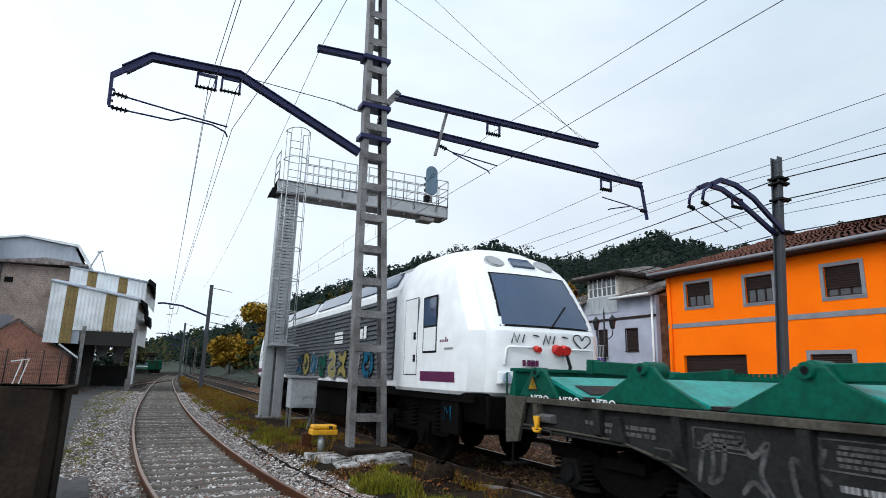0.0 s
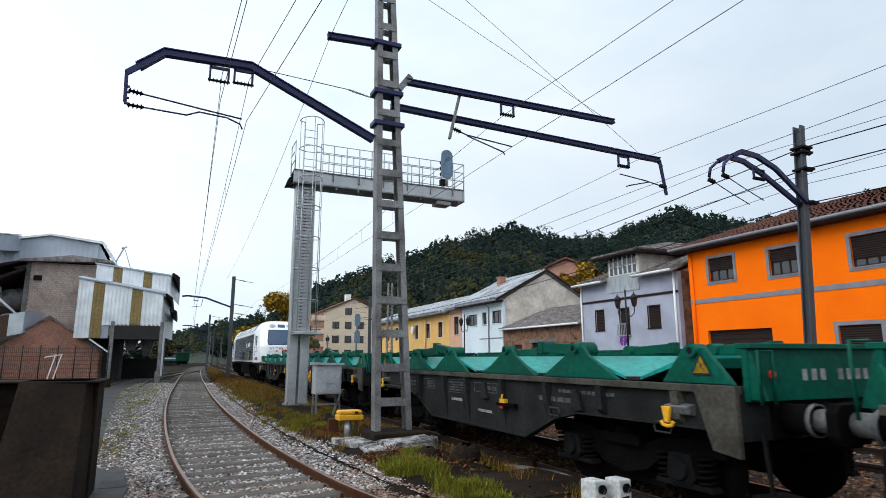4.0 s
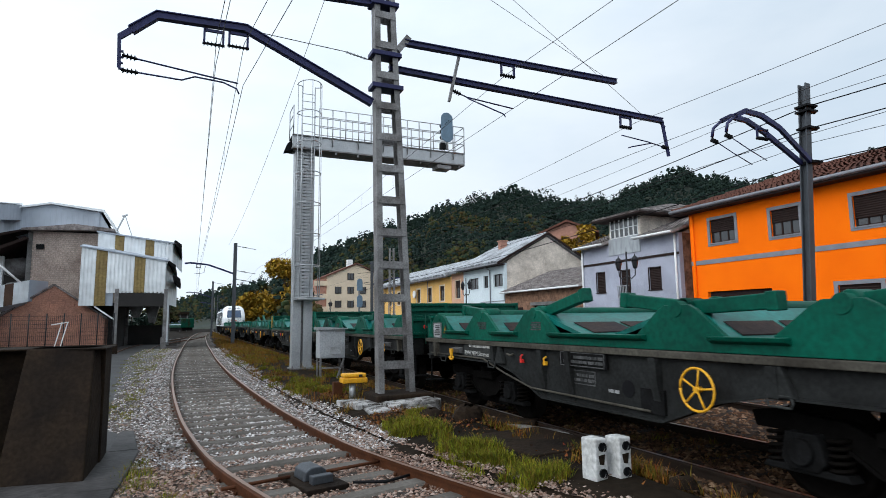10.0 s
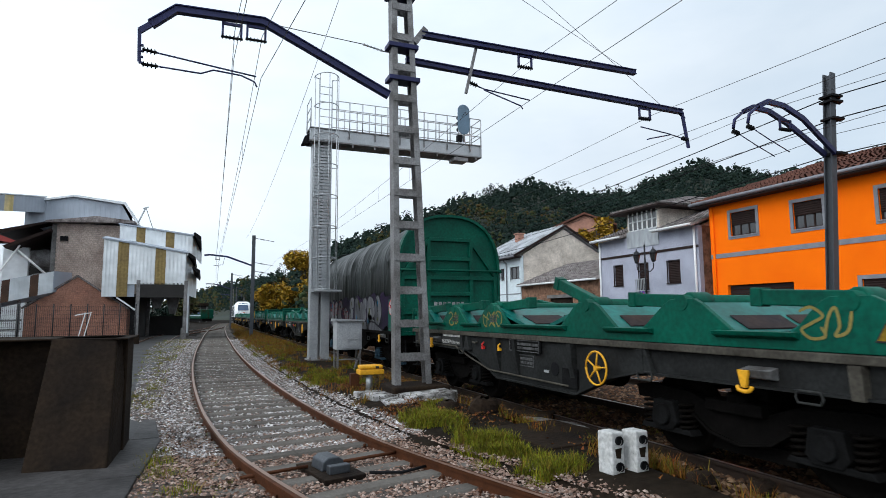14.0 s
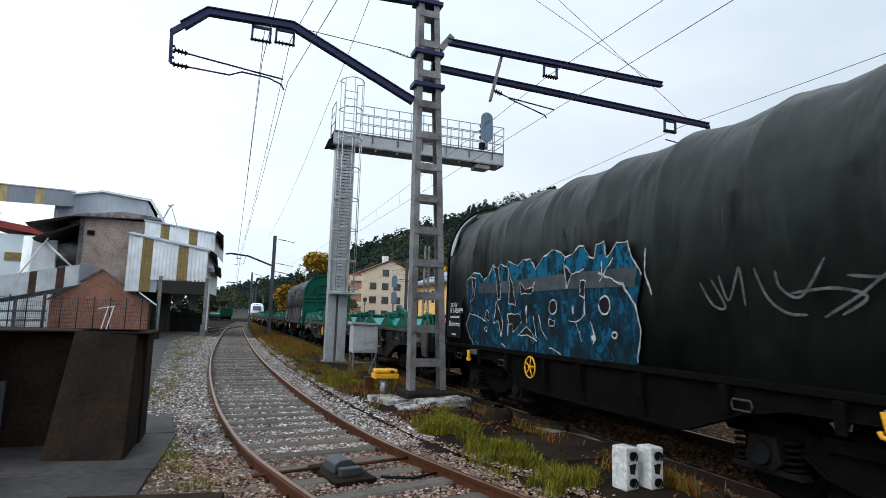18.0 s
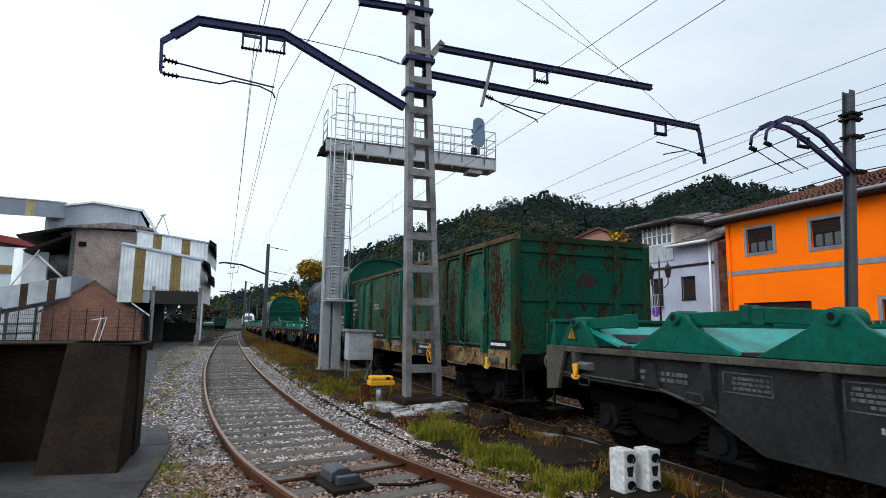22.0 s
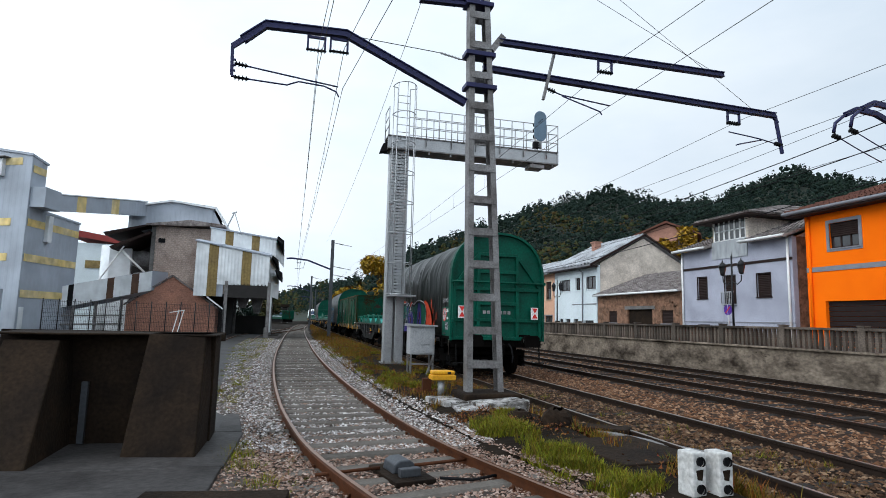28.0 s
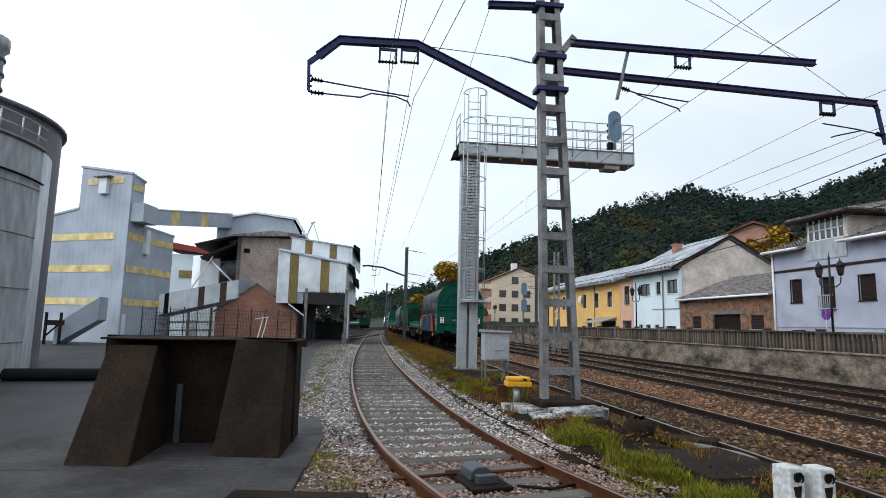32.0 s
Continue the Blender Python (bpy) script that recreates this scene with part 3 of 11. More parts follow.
# ---- mesh building ----
class Shape:
    """Gathers vertices and faces; link() makes one mesh object of them."""

    def __init__(self):
        self.v, self.f, self.s = [], [], []

    def add(self, verts, faces, smooth=False, m=None):
        k = len(self.v)
        self.v += [tuple(m @ Vector(p)) for p in verts] if m else [tuple(p) for p in verts]
        self.f += [tuple(k + i for i in f) for f in faces]
        self.s += [smooth] * len(faces)
        return self

    def box(self, x0, y0, z0, x1, y1, z1, m=None):
        v = [(x, y, z) for z in (z0, z1) for x, y in ((x0, y0), (x1, y0), (x1, y1), (x0, y1))]
        return self.add(v, [(3, 2, 1, 0), (4, 5, 6, 7), (0, 1, 5, 4), (1, 2, 6, 5), (2, 3, 7, 6), (3, 0, 4, 7)], False, m)

    def beam(self, a, b, w, h, up=(0, 0, 1)):
        """A bar from a to b, w wide and h high."""
        a, b = Vector(a), Vector(b)
        d = (b - a).normalized()
        u = Vector(up)
        side = d.cross(u)
        if side.length < 1e-4:
            side = d.cross(Vector((0, 1, 0)))
        side.normalize()
        u = side.cross(d).normalized()
        v = [p + side * (i * w / 2) + u * (j * h / 2) for p in (a, b) for i, j in ((-1, -1), (1, -1), (1, 1), (-1, 1))]
        return self.add(v, [(3, 2, 1, 0), (4, 5, 6, 7), (0, 1, 5, 4), (1, 2, 6, 5), (2, 3, 7, 6), (3, 0, 4, 7)])

    def cyl(self, a, b, r, r2=None, n=10, caps=True, smooth=True):
        a, b = Vector(a), Vector(b)
        r2 = r if r2 is None else r2
        d = (b - a).normalized()
        s = d.cross(Vector((0, 0, 1)) if abs(d.z) < 0.9 else Vector((1, 0, 0))).normalized()
        u = s.cross(d)
        ring = [(math.cos(i * math.tau / n), math.sin(i * math.tau / n)) for i in range(n)]
        v = [p + (s * c + u * q) * k for p, k in ((a, r), (b, r2)) for c, q in ring]
        self.add(v, [(i, (i + 1) % n, n + (i + 1) % n, n + i) for i in range(n)], smooth)
        if caps:
            k = len(self.v) - 2 * n
            self.f += [tuple(k + i for i in reversed(range(n))), tuple(k + n + i for i in range(n))]
            self.s += [False, False]
        return self

    def tube(self, pts, r, n=6):
        pts = [Vector(p) for p in pts]
        rows, u = [], None
        for i, p in enumerate(pts):
            d = (pts[min(i + 1, len(pts) - 1)] - pts[max(i - 1, 0)]).normalized()
            u = (u - d * u.dot(d)).normalized() if u and (u - d * u.dot(d)).length > 1e-3 else d.orthogonal().normalized()
            w = d.cross(u)
            rows.append([p + (u * math.cos(k * math.tau / n) + w * math.sin(k * math.tau / n)) * r for k in range(n)])
        k = len(self.v)
        self.grid(rows, True, True)
        self.f += [tuple(k + i for i in range(n)), tuple(len(self.v) - n + i for i in reversed(range(n)))]
        self.s += [False, False]
        return self

    def prism(self, poly, axis, a, b):
        """A flat outline pushed from a to b along an axis; outline in the other two, in order."""
        put = {"x": lambda p, t: (t, p[0], p[1]), "y": lambda p, t: (p[0], t, p[1]), "z": lambda p, t: (p[0], p[1], t)}[axis]
        n = len(poly)
        v = [put(p, a) for p in poly] + [put(p, b) for p in poly]
        return self.add(v, [tuple(reversed(range(n))), tuple(range(n, 2 * n))] + [(i, (i + 1) % n, n + (i + 1) % n, n + i) for i in range(n)])

    def grid(self, rows, smooth=True, wrap=False):
        """Rows of points of equal length, joined into a sheet."""
        n = len(rows[0])
        f = [(i * n + j, i * n + (j + 1) % n, (i + 1) * n + (j + 1) % n, (i + 1) * n + j) for i in range(len(rows) - 1) for j in range(n if wrap else n - 1)]
        return self.add([p for r in rows for p in r], f, smooth)

    def lathe(self, profile, c=(0, 0, 0), n=16):
        return self.grid([[(c[0] + r * math.cos(i * math.tau / n), c[1] + r * math.sin(i * math.tau / n), c[2] + z) for i in range(n)] for r, z in profile], True, True)

    def sweep(self, section, path, up=(0, 0, 1)):
        """A closed section (across, up) carried along a line of points."""
        path = [Vector(p) for p in path]
        rows = []
        for i, p in enumerate(path):
            d = (path[min(i + 1, len(path) - 1)] - path[max(i - 1, 0)]).normalized()
            side = d.cross(Vector(up)).normalized()
            u = side.cross(d)
            rows.append([p + side * a + u * b for a, b in section])
        k, n = len(self.v), len(section)
        self.grid(rows, False, True)
        self.f += [tuple(k + i for i in range(n)), tuple(len(self.v) - n + i for i in reversed(range(n)))]
        self.s += [False, False]
        return self

    def mesh(self, name):
        me = bpy.data.meshes.new(name)
        me.from_pydata(self.v, [], self.f)
        me.polygons.foreach_set("use_smooth", self.s)
        bm = bmesh.new()
        bm.from_mesh(me)
        bmesh.ops.recalc_face_normals(bm, faces=bm.faces)
        bm.to_mesh(me)
        bm.free()
        return me

    def link(self, name, material, parent=None, label="", bevel=0.0, quick=False):
        if quick:
            me = bpy.data.meshes.new(name)
            me.from_pydata(self.v, [], self.f)
        else:
            me = self.mesh(name)
        me.materials.append(material)
        ob = new(name, me)
        ob.parent = parent
        if bevel:
            b = ob.modifiers.new("bevel", "BEVEL")
            b.width, b.segments, b.limit_method = bevel, 2, "ANGLE"
        return tagged(ob, label)


def thing(name, label, category, m=None, group="", kind=""):
    ob = new(name)
    if m:
        ob.matrix_basis = m
    return tagged(ob, label, category, group, kind)


def piece(name, me, m, parent):
    ob = new(name, me)
    ob.parent = parent
    ob.matrix_basis = m
    return ob


def rnd(a, b):
    return random.uniform(a, b)


# ---- lie of the land ----
def bend(y):
    """How far the main line has swung to the right at y."""
    return 1.3e-4 * max(0.0, y - 60.0) ** 2 if y < 400 else 15.03 + 0.088 * (y - 400)


def main_x(y):
    return 6.13 + bend(y)


SIDING = [(-14, 6.6), (-8, 5.2), (0, 3.35), (3, 2.45), (5.3, 1.80), (7.5, 1.28), (9.5, 1.03), (11.7, 0.86), (16, 0.68), (22, 0.57), (30, 0.58), (37, 0.68),
          (55, 0.98), (90, 2.0), (140, 4.4)]


def curve_x(pts, y):
    """Smooth curve through (y, x) points."""
    for i in range(len(pts) - 1):
        (a, p), (b, q) = pts[i], pts[i + 1]
        if y <= b or i == len(pts) - 2:
            break
    h = b - a
    s0 = (q - pts[i - 1][1]) / (b - pts[i - 1][0]) if i else (q - p) / h
    s1 = (pts[i + 2][1] - p) / (pts[i + 2][0] - a) if i + 2 < len(pts) else (q - p) / h
    u = (y - a) / h
    return (2 * u**3 - 3 * u**2 + 1) * p + (u**3 - 2 * u**2 + u) * h * s0 + (3 * u**2 - 2 * u**3) * q + (u**3 - u**2) * h * s1


def siding_x(y):
    return curve_x(SIDING, y)


BRANCH = [(40, -2.9), (52, -2.75), (62, -1.7), (74, 0.2), (92, 2.05)]


def smooth01(u):
    u = min(1.0, max(0.0, u))
    return u * u * (3 - 2 * u)


def ground_z(x, y):
    """Ballast lies a little under the rails, the verge a little above it, the street behind the wall higher."""
    d = x - bend(y)
    if d > 16.5:
        return 0.86
    if d > 4.7:
        return -0.20 + 0.04 * noise.noise(Vector((x * 0.6, y * 0.6, 3)))
    s = x - siding_x(min(max(y, -14), 140))
    if abs(s) < 1.5:
        return -0.19 + 0.02 * noise.noise(Vector((x, y, 0)))
    bump = 0.05 * noise.noise(Vector((x * 0.7, y * 0.7, 5)))
    if s > 0:
        return -0.10 + 0.09 * smooth01((s - 1.5) / 0.8) * smooth01((4.9 - d) / 0.5) + bump
    return -0.09 + bump * 0.4 if s > -2.0 else -0.10


xs = [-3000, -1200, -500, -200, -100, -60, -40, -30, -24, -20, -16, -12, -10, -8] + [-6 + 0.4 * i for i in range(57)] + [16.8, 17.2, 20, 24, 30, 40, 60, 100, 200, 500, 1200, 3000]
ys = [-3000, -1000, -300, -100, -50, -30, -20, -12, -8] + [-5 + 0.4 * i for i in range(100)] + [35.5 + 1.5 * i for i in range(60)] + [130, 140, 160, 200, 260, 400, 800, 1500, 3200]
g = Shape().grid([[(x + (bend(min(y, 300)) if -4 < x < 100 else 0), y, ground_z(x + bend(min(y, 300)), y)) for x in xs] for y in ys])
tagged(g.link("ground", M["soil"], quick=True), "dark soil and cinders with weeds between the tracks", "ground", kind="structure")


def strip(name, material, x_of, w0, w1, z, y0, y1, step, label, category, bumpy=0.02):
    """A bed that follows a line, from w0 to w1 beside it."""
    rows, y = [], y0
    while y <= y1:
        c = x_of(y)
        rows.append([(c + w0 + (w1 - w0) * i / 8, y, z + bumpy * noise.noise(Vector((c + i * 0.7, y * 1.3, z))) - (0.11 if i in (0, 8) else 0)) for i in range(9)])
        y += step
    return tagged(Shape().grid(rows).link(name, material, quick=True), label, category, kind="structure")


strip("ballast_bed_siding", M["ballast"], siding_x, -2.1, 2.0, -0.150, -10, 130, 0.8, "pale grey wet ballast round the rusty siding", "ballast")
strip("ballast_bed_main", M["ballast_warm"], lambda y: 10.3 + bend(y), -5.5, 6.1, -0.150, -40, 330, 2.0, "brown ballast under the main line tracks", "ballast", 0.04)

# yard surface beside the block and factory
YARD_EDGE = [(-12, -0.86), (10.5, -0.86), (11.0, -1.12), (15, -1.43), (20.7, -1.87), (35, -2.66), (50, -2.45), (80, -1.0), (120, -1.0)]


def yard_edge(y):
    for (a, p), (b, q) in zip(YARD_EDGE, YARD_EDGE[1:]):
        if y <= b:
            break
    return p + (q - p) * (y - a) / (b - a)


yard = Shape()
yard.grid([[(x + (0.25 * noise.noise(Vector((y * 0.4, 0, 1))) if i == 99 else 0), y, -0.055 + 0.012 * noise.noise(Vector((x * 0.5, y * 0.5, 9)))) for i, x in
            enumerate([-60, -40, -25, -18, -14, -11, -9, -7, -5, -4, -3, -2, -1.4, yard_edge(y)])] for y in [-12 + 0.75 * i for i in range(120)]])
tagged(yard.link("yard", M["asphalt"], quick=True), "wet grey asphalt yard of the works", "road", kind="structure")

rows = []
for i in range(84):
    y, a = 3.0 + 0.6 * i, yard_edge(3.0 + 0.6 * i) - 0.06
    b = siding_x(y) - 1.35
    rows.append([(a + (b - a) * j / 8, y, (-0.062 if j < 7 else -0.085 if j < 8 else -0.15) + 0.02 * noise.noise(Vector((j * 0.8, y * 1.2, 4)))) for j in range(9)])
tagged(Shape().grid(rows).link("gravel_strip", M["ballast"], quick=True), "trodden gravel with weeds between yard and siding", "gravel", kind="structure")

# ---- tracks ----
RAIL = [(-0.07, -0.165), (0.07, -0.165), (0.07, -0.15), (0.012, -0.13), (0.012, -0.045), (0.036, -0.038), (0.036, -0.004), (0.028, 0), (-0.028, 0), (-0.036, -0.004), (-0.036, -0.038),
        (-0.012, -0.045), (-0.012, -0.13), (-0.07, -0.15)]
sleeper_mesh = Shape().prism([(-0.12, -0.30), (0.12, -0.30), (0.115, -0.135), (0.09, -0.108), (-0.09, -0.108), (-0.115, -0.135)], "x", -1.3, 1.3).mesh("sleeper")
sleeper_mesh.materials.append(M["sleeper"])
dark_sleeper_mesh = sleeper_mesh.copy()
dark_sleeper_mesh.materials[0] = M["sleeper_dark"]
clip_mesh = Shape().box(-0.09, -0.06, -0.165, 0.09, 0.06, -0.135).cyl((-0.06, 0, -0.14), (-0.06, 0, -0.09), 0.02, n=6).cyl((0.06, 0, -0.14), (0.06, 0, -0.09), 0.02, n=6).mesh("rail_clip")
clip_mesh.materials.append(M["rail"])


def turn_at(x_of, y):
    return -math.degrees(math.atan2(x_of(y + 0.3) - x_of(y - 0.3), 0.6))


def rail_sweep(x_of, side, y0, y1, step, material, parent):
    rows, y = [], y0
    while y <= y1 + 1e-6:
        a = radians(turn_at(x_of, y))
        c = x_of(y)
        rows.append([(c + (side + px) * math.cos(a), y + (side + px) * math.sin(a), pz) for px, pz in RAIL])
        y += step
    return Shape().grid(rows, False, True).link("rail", material, parent)


def head_strip(x_of, side, y0, y1, step, parent, material=None):
    rows, y = [], y0
    while y <= y1:
        c = x_of(y) + side
        rows.append([(c - 0.024, y, 0.0035), (c + 0.024, y, 0.0035)])
        y += step
    Shape().grid(rows, False).link("running_surface", material or M["tread"], parent, "worn strip on the rail head")


def track(name, label, x_of, y0, y1, step, rail_mat, sleeper_to, spacing=0.62, shiny=False, sleeper_from=None):
    t = thing(name, label, "railway track", kind="structure")
    for side in (-0.868, 0.868):
        rail_sweep(x_of, side, y0, y1, step, rail_mat, t)
        if shiny or rail_mat is M["rail"]:
            head_strip(x_of, side, y0, y1, step, t, None if shiny else M["rail_top"])
    y = y0 if sleeper_from is None else sleeper_from
    while y < sleeper_to:
        rusty = rail_mat is M["rail"]
        piece("sleeper", sleeper_mesh if rusty else dark_sleeper_mesh, pose(x_of(y) + rnd(-0.03, 0.03), y, rnd(-0.012, 0.012) - (0 if rusty else 0.02), 0, rnd(-0.3, 0.3), turn_at(x_of, y) + rnd(-1.2, 1.2)), t)
        if y < 18 and rail_mat is M["rail"]:
            for side in (-0.868, 0.868):
                piece("rail_clip", clip_mesh, pose(x_of(y) + side, y, 0.0, 0, 0, turn_at(x_of, y)), t)
        y += spacing
    far = Shape()
    while y < y1:
        far.box(-1.3, -0.12, -0.25, 1.3, 0.12, -0.12, pose(x_of(y), y, 0, 0, 0, turn_at(x_of, y)))
        y += spacing
    if far.v:
        tagged(far.link("far_sleepers", M["sleeper"] if rail_mat is M["rail"] else M["sleeper_dark"], t, quick=True), kind="stuff")
    return t


track("track_siding", "rusty siding track in pale ballast", siding_x, -12, 138, 0.5, M["rail"], 75, 0.60)
track("track_main_near", "dark main line track under the train", main_x, -40, 330, 1.5, M["rail_dark"], 110, shiny=True, sleeper_from=-10)
track("track_main_middle", "dark main line track on brown ballast", lambda y: 10.75 + bend(y), -30, 330, 1.5, M["rail_dark"], 90, shiny=True, sleeper_from=2)
track("track_main_far", "dark main line track beside the retaining wall", lambda y: 14.45 + bend(y), -30, 330, 1.5, M["rail_dark"], 90, shiny=True, sleeper_from=4)
track("track_works", "rusty works track curving into the loading shed", lambda y: curve_x(BRANCH, y), 40, 90, 1.0, M["rail"], 40)


def stones(name, material, label, count, place, size):
    """Loose stones, joined; each is a squashed uneven octahedron."""
    v, f = [], []
    for _ in range(count):
        x, y, z = place()
        r, k = rnd(*size), len(v)
        a = rnd(0, 6.28)
        c, s = math.cos(a) * r, math.sin(a) * r
        h = r * rnd(0.45, 0.8)
        e = [rnd(0.7, 1.25) for _ in range(4)]
        v += [(x, y, z + h), (x + c * e[0], y + s * e[0], z), (x - s * e[1], y + c * e[1], z + 0.2 * h), (x - c * e[2], y - s * e[2], z), (x + s * e[3], y - c * e[3], z - 0.1 * h)]
        f += [(k, k + 1, k + 2), (k, k + 2, k + 3), (k, k + 3, k + 4), (k, k + 4, k + 1)]
    me = bpy.data.meshes.new(name)
    me.from_pydata(v, [], f)
    me.materials.append(material)
    return tagged(new(name, me), label, "stones", kind="stuff")


def siding_place():
    y = 8.0 + 38 * random.random() ** 1.7
    u = rnd(yard_edge(y) + 0.05 - siding_x(y), 2.3)
    if u < -1.4:
        return siding_x(y) + u, y, -0.066 + rnd(-0.012, 0.012)
    return siding_x(y) + u, y, -0.150 + (0.03 if abs(u) > 0.95 else 0) + (0.05 if u > 1.6 else 0) + rnd(-0.01, 0.02)


def near_place():
    y = 4.3 + 4.9 * random.random()
    u = rnd(-2.75, 2.3)
    if u < -1.4:
        return siding_x(y) + u, y, -0.066 + rnd(-0.012, 0.012)
    return siding_x(y) + u, y, -0.150 + (0.03 if abs(u) > 0.95 else 0) + (0.05 if u > 1.6 else 0) + rnd(-0.01, 0.02)


def bed_place():
    y = 4 + 40 * random.random() ** 1.5
    return rnd(4.75, 7.05), y, -0.145 + rnd(-0.01, 0.03)


def main_place():
    y = 4 + 56 * random.random() ** 1.5
    return rnd(7.05, 16.1) if random.random() < 0.70 else rnd(7.05, 9.6), y, -0.165 + rnd(-0.01, 0.03)


stones("siding_stones", STONES, "loose pale ballast stones along the siding", 56000, siding_place, (0.013, 0.034))
stones("near_stones", STONES_PINK, "loose pinkish brown stones at the near end of the siding", 27000, near_place, (0.011, 0.030))
stones("oily_stones", STONES_DARK, "darker brown ballast stones under the train", 20000, bed_place, (0.022, 0.05))
strip("ballast_bed_train", M["bed_dark"], main_x, -1.45, 0.92, -0.136, -12, 120, 1.0, "darker brown ballast between the rails under the train", "ballast", 0.03)
stones("main_stones", STONES_WARM, "loose brown ballast stones of the main line", 42000, main_place, (0.03, 0.06))


# ---- the train: fifteen vehicles, each in its own space (y ahead, rail top at z 0) ----
def both(fn):
    for s in (-1, 1):
        fn(s)


def wheelset(parent, y, r=0.46):
    w = Shape()
    for s in (-1, 1):
        w.lathe([(0.02, -0.07), (r * 0.45, -0.06), (r * 0.5, -0.03), (r * 0.85, -0.03), (r * 0.87, -0.065), (r, -0.065), (r, 0.05), (r + 0.03, 0.055), (r + 0.03, 0.08), (0.02, 0.08)], n=20)
        k = len(w.v) - 200
        w.v[k:] = [(s * (0.84 - z), vx, vy + 0.0) for vx, vy, z in w.v[k:]]
    w.cyl((-0.84, 0, 0), (0.84, 0, 0), 0.08, n=10)
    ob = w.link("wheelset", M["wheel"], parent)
    ob.location = (0, y, r)
    return ob


def coil(x, y, z0, z1, r, turns):
    """A coil spring standing upright."""
    k = turns * 8
    return Shape().tube([(x + r * math.cos(i * math.tau / 8), y + r * math.sin(i * math.tau / 8), z0 + (z1 - z0) * i / k) for i in range(k + 1)], r * 0.22, 4)


def bogie(parent, y, base=1.9, label="", tint=None):
    """A two-axle bogie: bowed side frames, spring pots, axle boxes with guide arms, bolster, brake gear, two wheelsets."""
    b = new("bogie")
    b.parent, b.location = parent, (0, y, 0)
    if label:
        tagged(b, label)
    for s in (-1, 1):
        x = s * 1.04
        top = [(-1.50, 0.74), (-1.25, 0.78), (-0.62, 0.74), (-0.3, 0.62), (0.3, 0.62), (0.62, 0.74), (1.25, 0.78), (1.50, 0.74)]
        low = [(1.46, 0.60), (1.20, 0.60), (0.66, 0.56), (0.36, 0.36), (0.0, 0.29), (-0.36, 0.36), (-0.66, 0.56), (-1.20, 0.60), (-1.46, 0.60)]
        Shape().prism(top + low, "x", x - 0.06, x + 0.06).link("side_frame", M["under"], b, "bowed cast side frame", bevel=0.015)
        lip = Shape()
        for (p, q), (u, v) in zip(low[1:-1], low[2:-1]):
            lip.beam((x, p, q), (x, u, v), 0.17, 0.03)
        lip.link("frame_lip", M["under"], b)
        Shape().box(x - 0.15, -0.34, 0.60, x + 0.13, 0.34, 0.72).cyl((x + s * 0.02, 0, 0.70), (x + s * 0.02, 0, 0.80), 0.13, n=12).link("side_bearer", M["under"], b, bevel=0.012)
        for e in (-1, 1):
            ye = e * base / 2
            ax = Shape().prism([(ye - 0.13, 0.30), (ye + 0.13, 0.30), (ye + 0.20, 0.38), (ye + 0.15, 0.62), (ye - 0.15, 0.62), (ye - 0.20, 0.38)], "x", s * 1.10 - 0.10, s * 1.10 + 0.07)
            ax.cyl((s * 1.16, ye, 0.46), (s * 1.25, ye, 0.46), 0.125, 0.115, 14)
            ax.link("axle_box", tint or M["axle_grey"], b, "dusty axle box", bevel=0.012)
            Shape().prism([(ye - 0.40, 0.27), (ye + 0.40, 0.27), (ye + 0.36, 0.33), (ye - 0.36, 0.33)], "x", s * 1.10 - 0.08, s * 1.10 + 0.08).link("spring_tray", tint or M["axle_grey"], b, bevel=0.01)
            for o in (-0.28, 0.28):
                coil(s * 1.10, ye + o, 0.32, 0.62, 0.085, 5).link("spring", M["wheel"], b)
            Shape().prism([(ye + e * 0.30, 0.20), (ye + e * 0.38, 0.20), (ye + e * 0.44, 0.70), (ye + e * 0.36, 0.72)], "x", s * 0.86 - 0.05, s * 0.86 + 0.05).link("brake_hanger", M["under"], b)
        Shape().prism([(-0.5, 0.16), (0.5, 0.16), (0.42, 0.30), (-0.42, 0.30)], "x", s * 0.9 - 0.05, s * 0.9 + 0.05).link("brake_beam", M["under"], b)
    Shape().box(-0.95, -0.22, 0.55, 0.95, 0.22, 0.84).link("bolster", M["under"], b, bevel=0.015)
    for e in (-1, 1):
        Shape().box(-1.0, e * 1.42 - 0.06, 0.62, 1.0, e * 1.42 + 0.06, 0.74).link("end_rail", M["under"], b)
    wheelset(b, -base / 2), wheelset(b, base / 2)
    return b


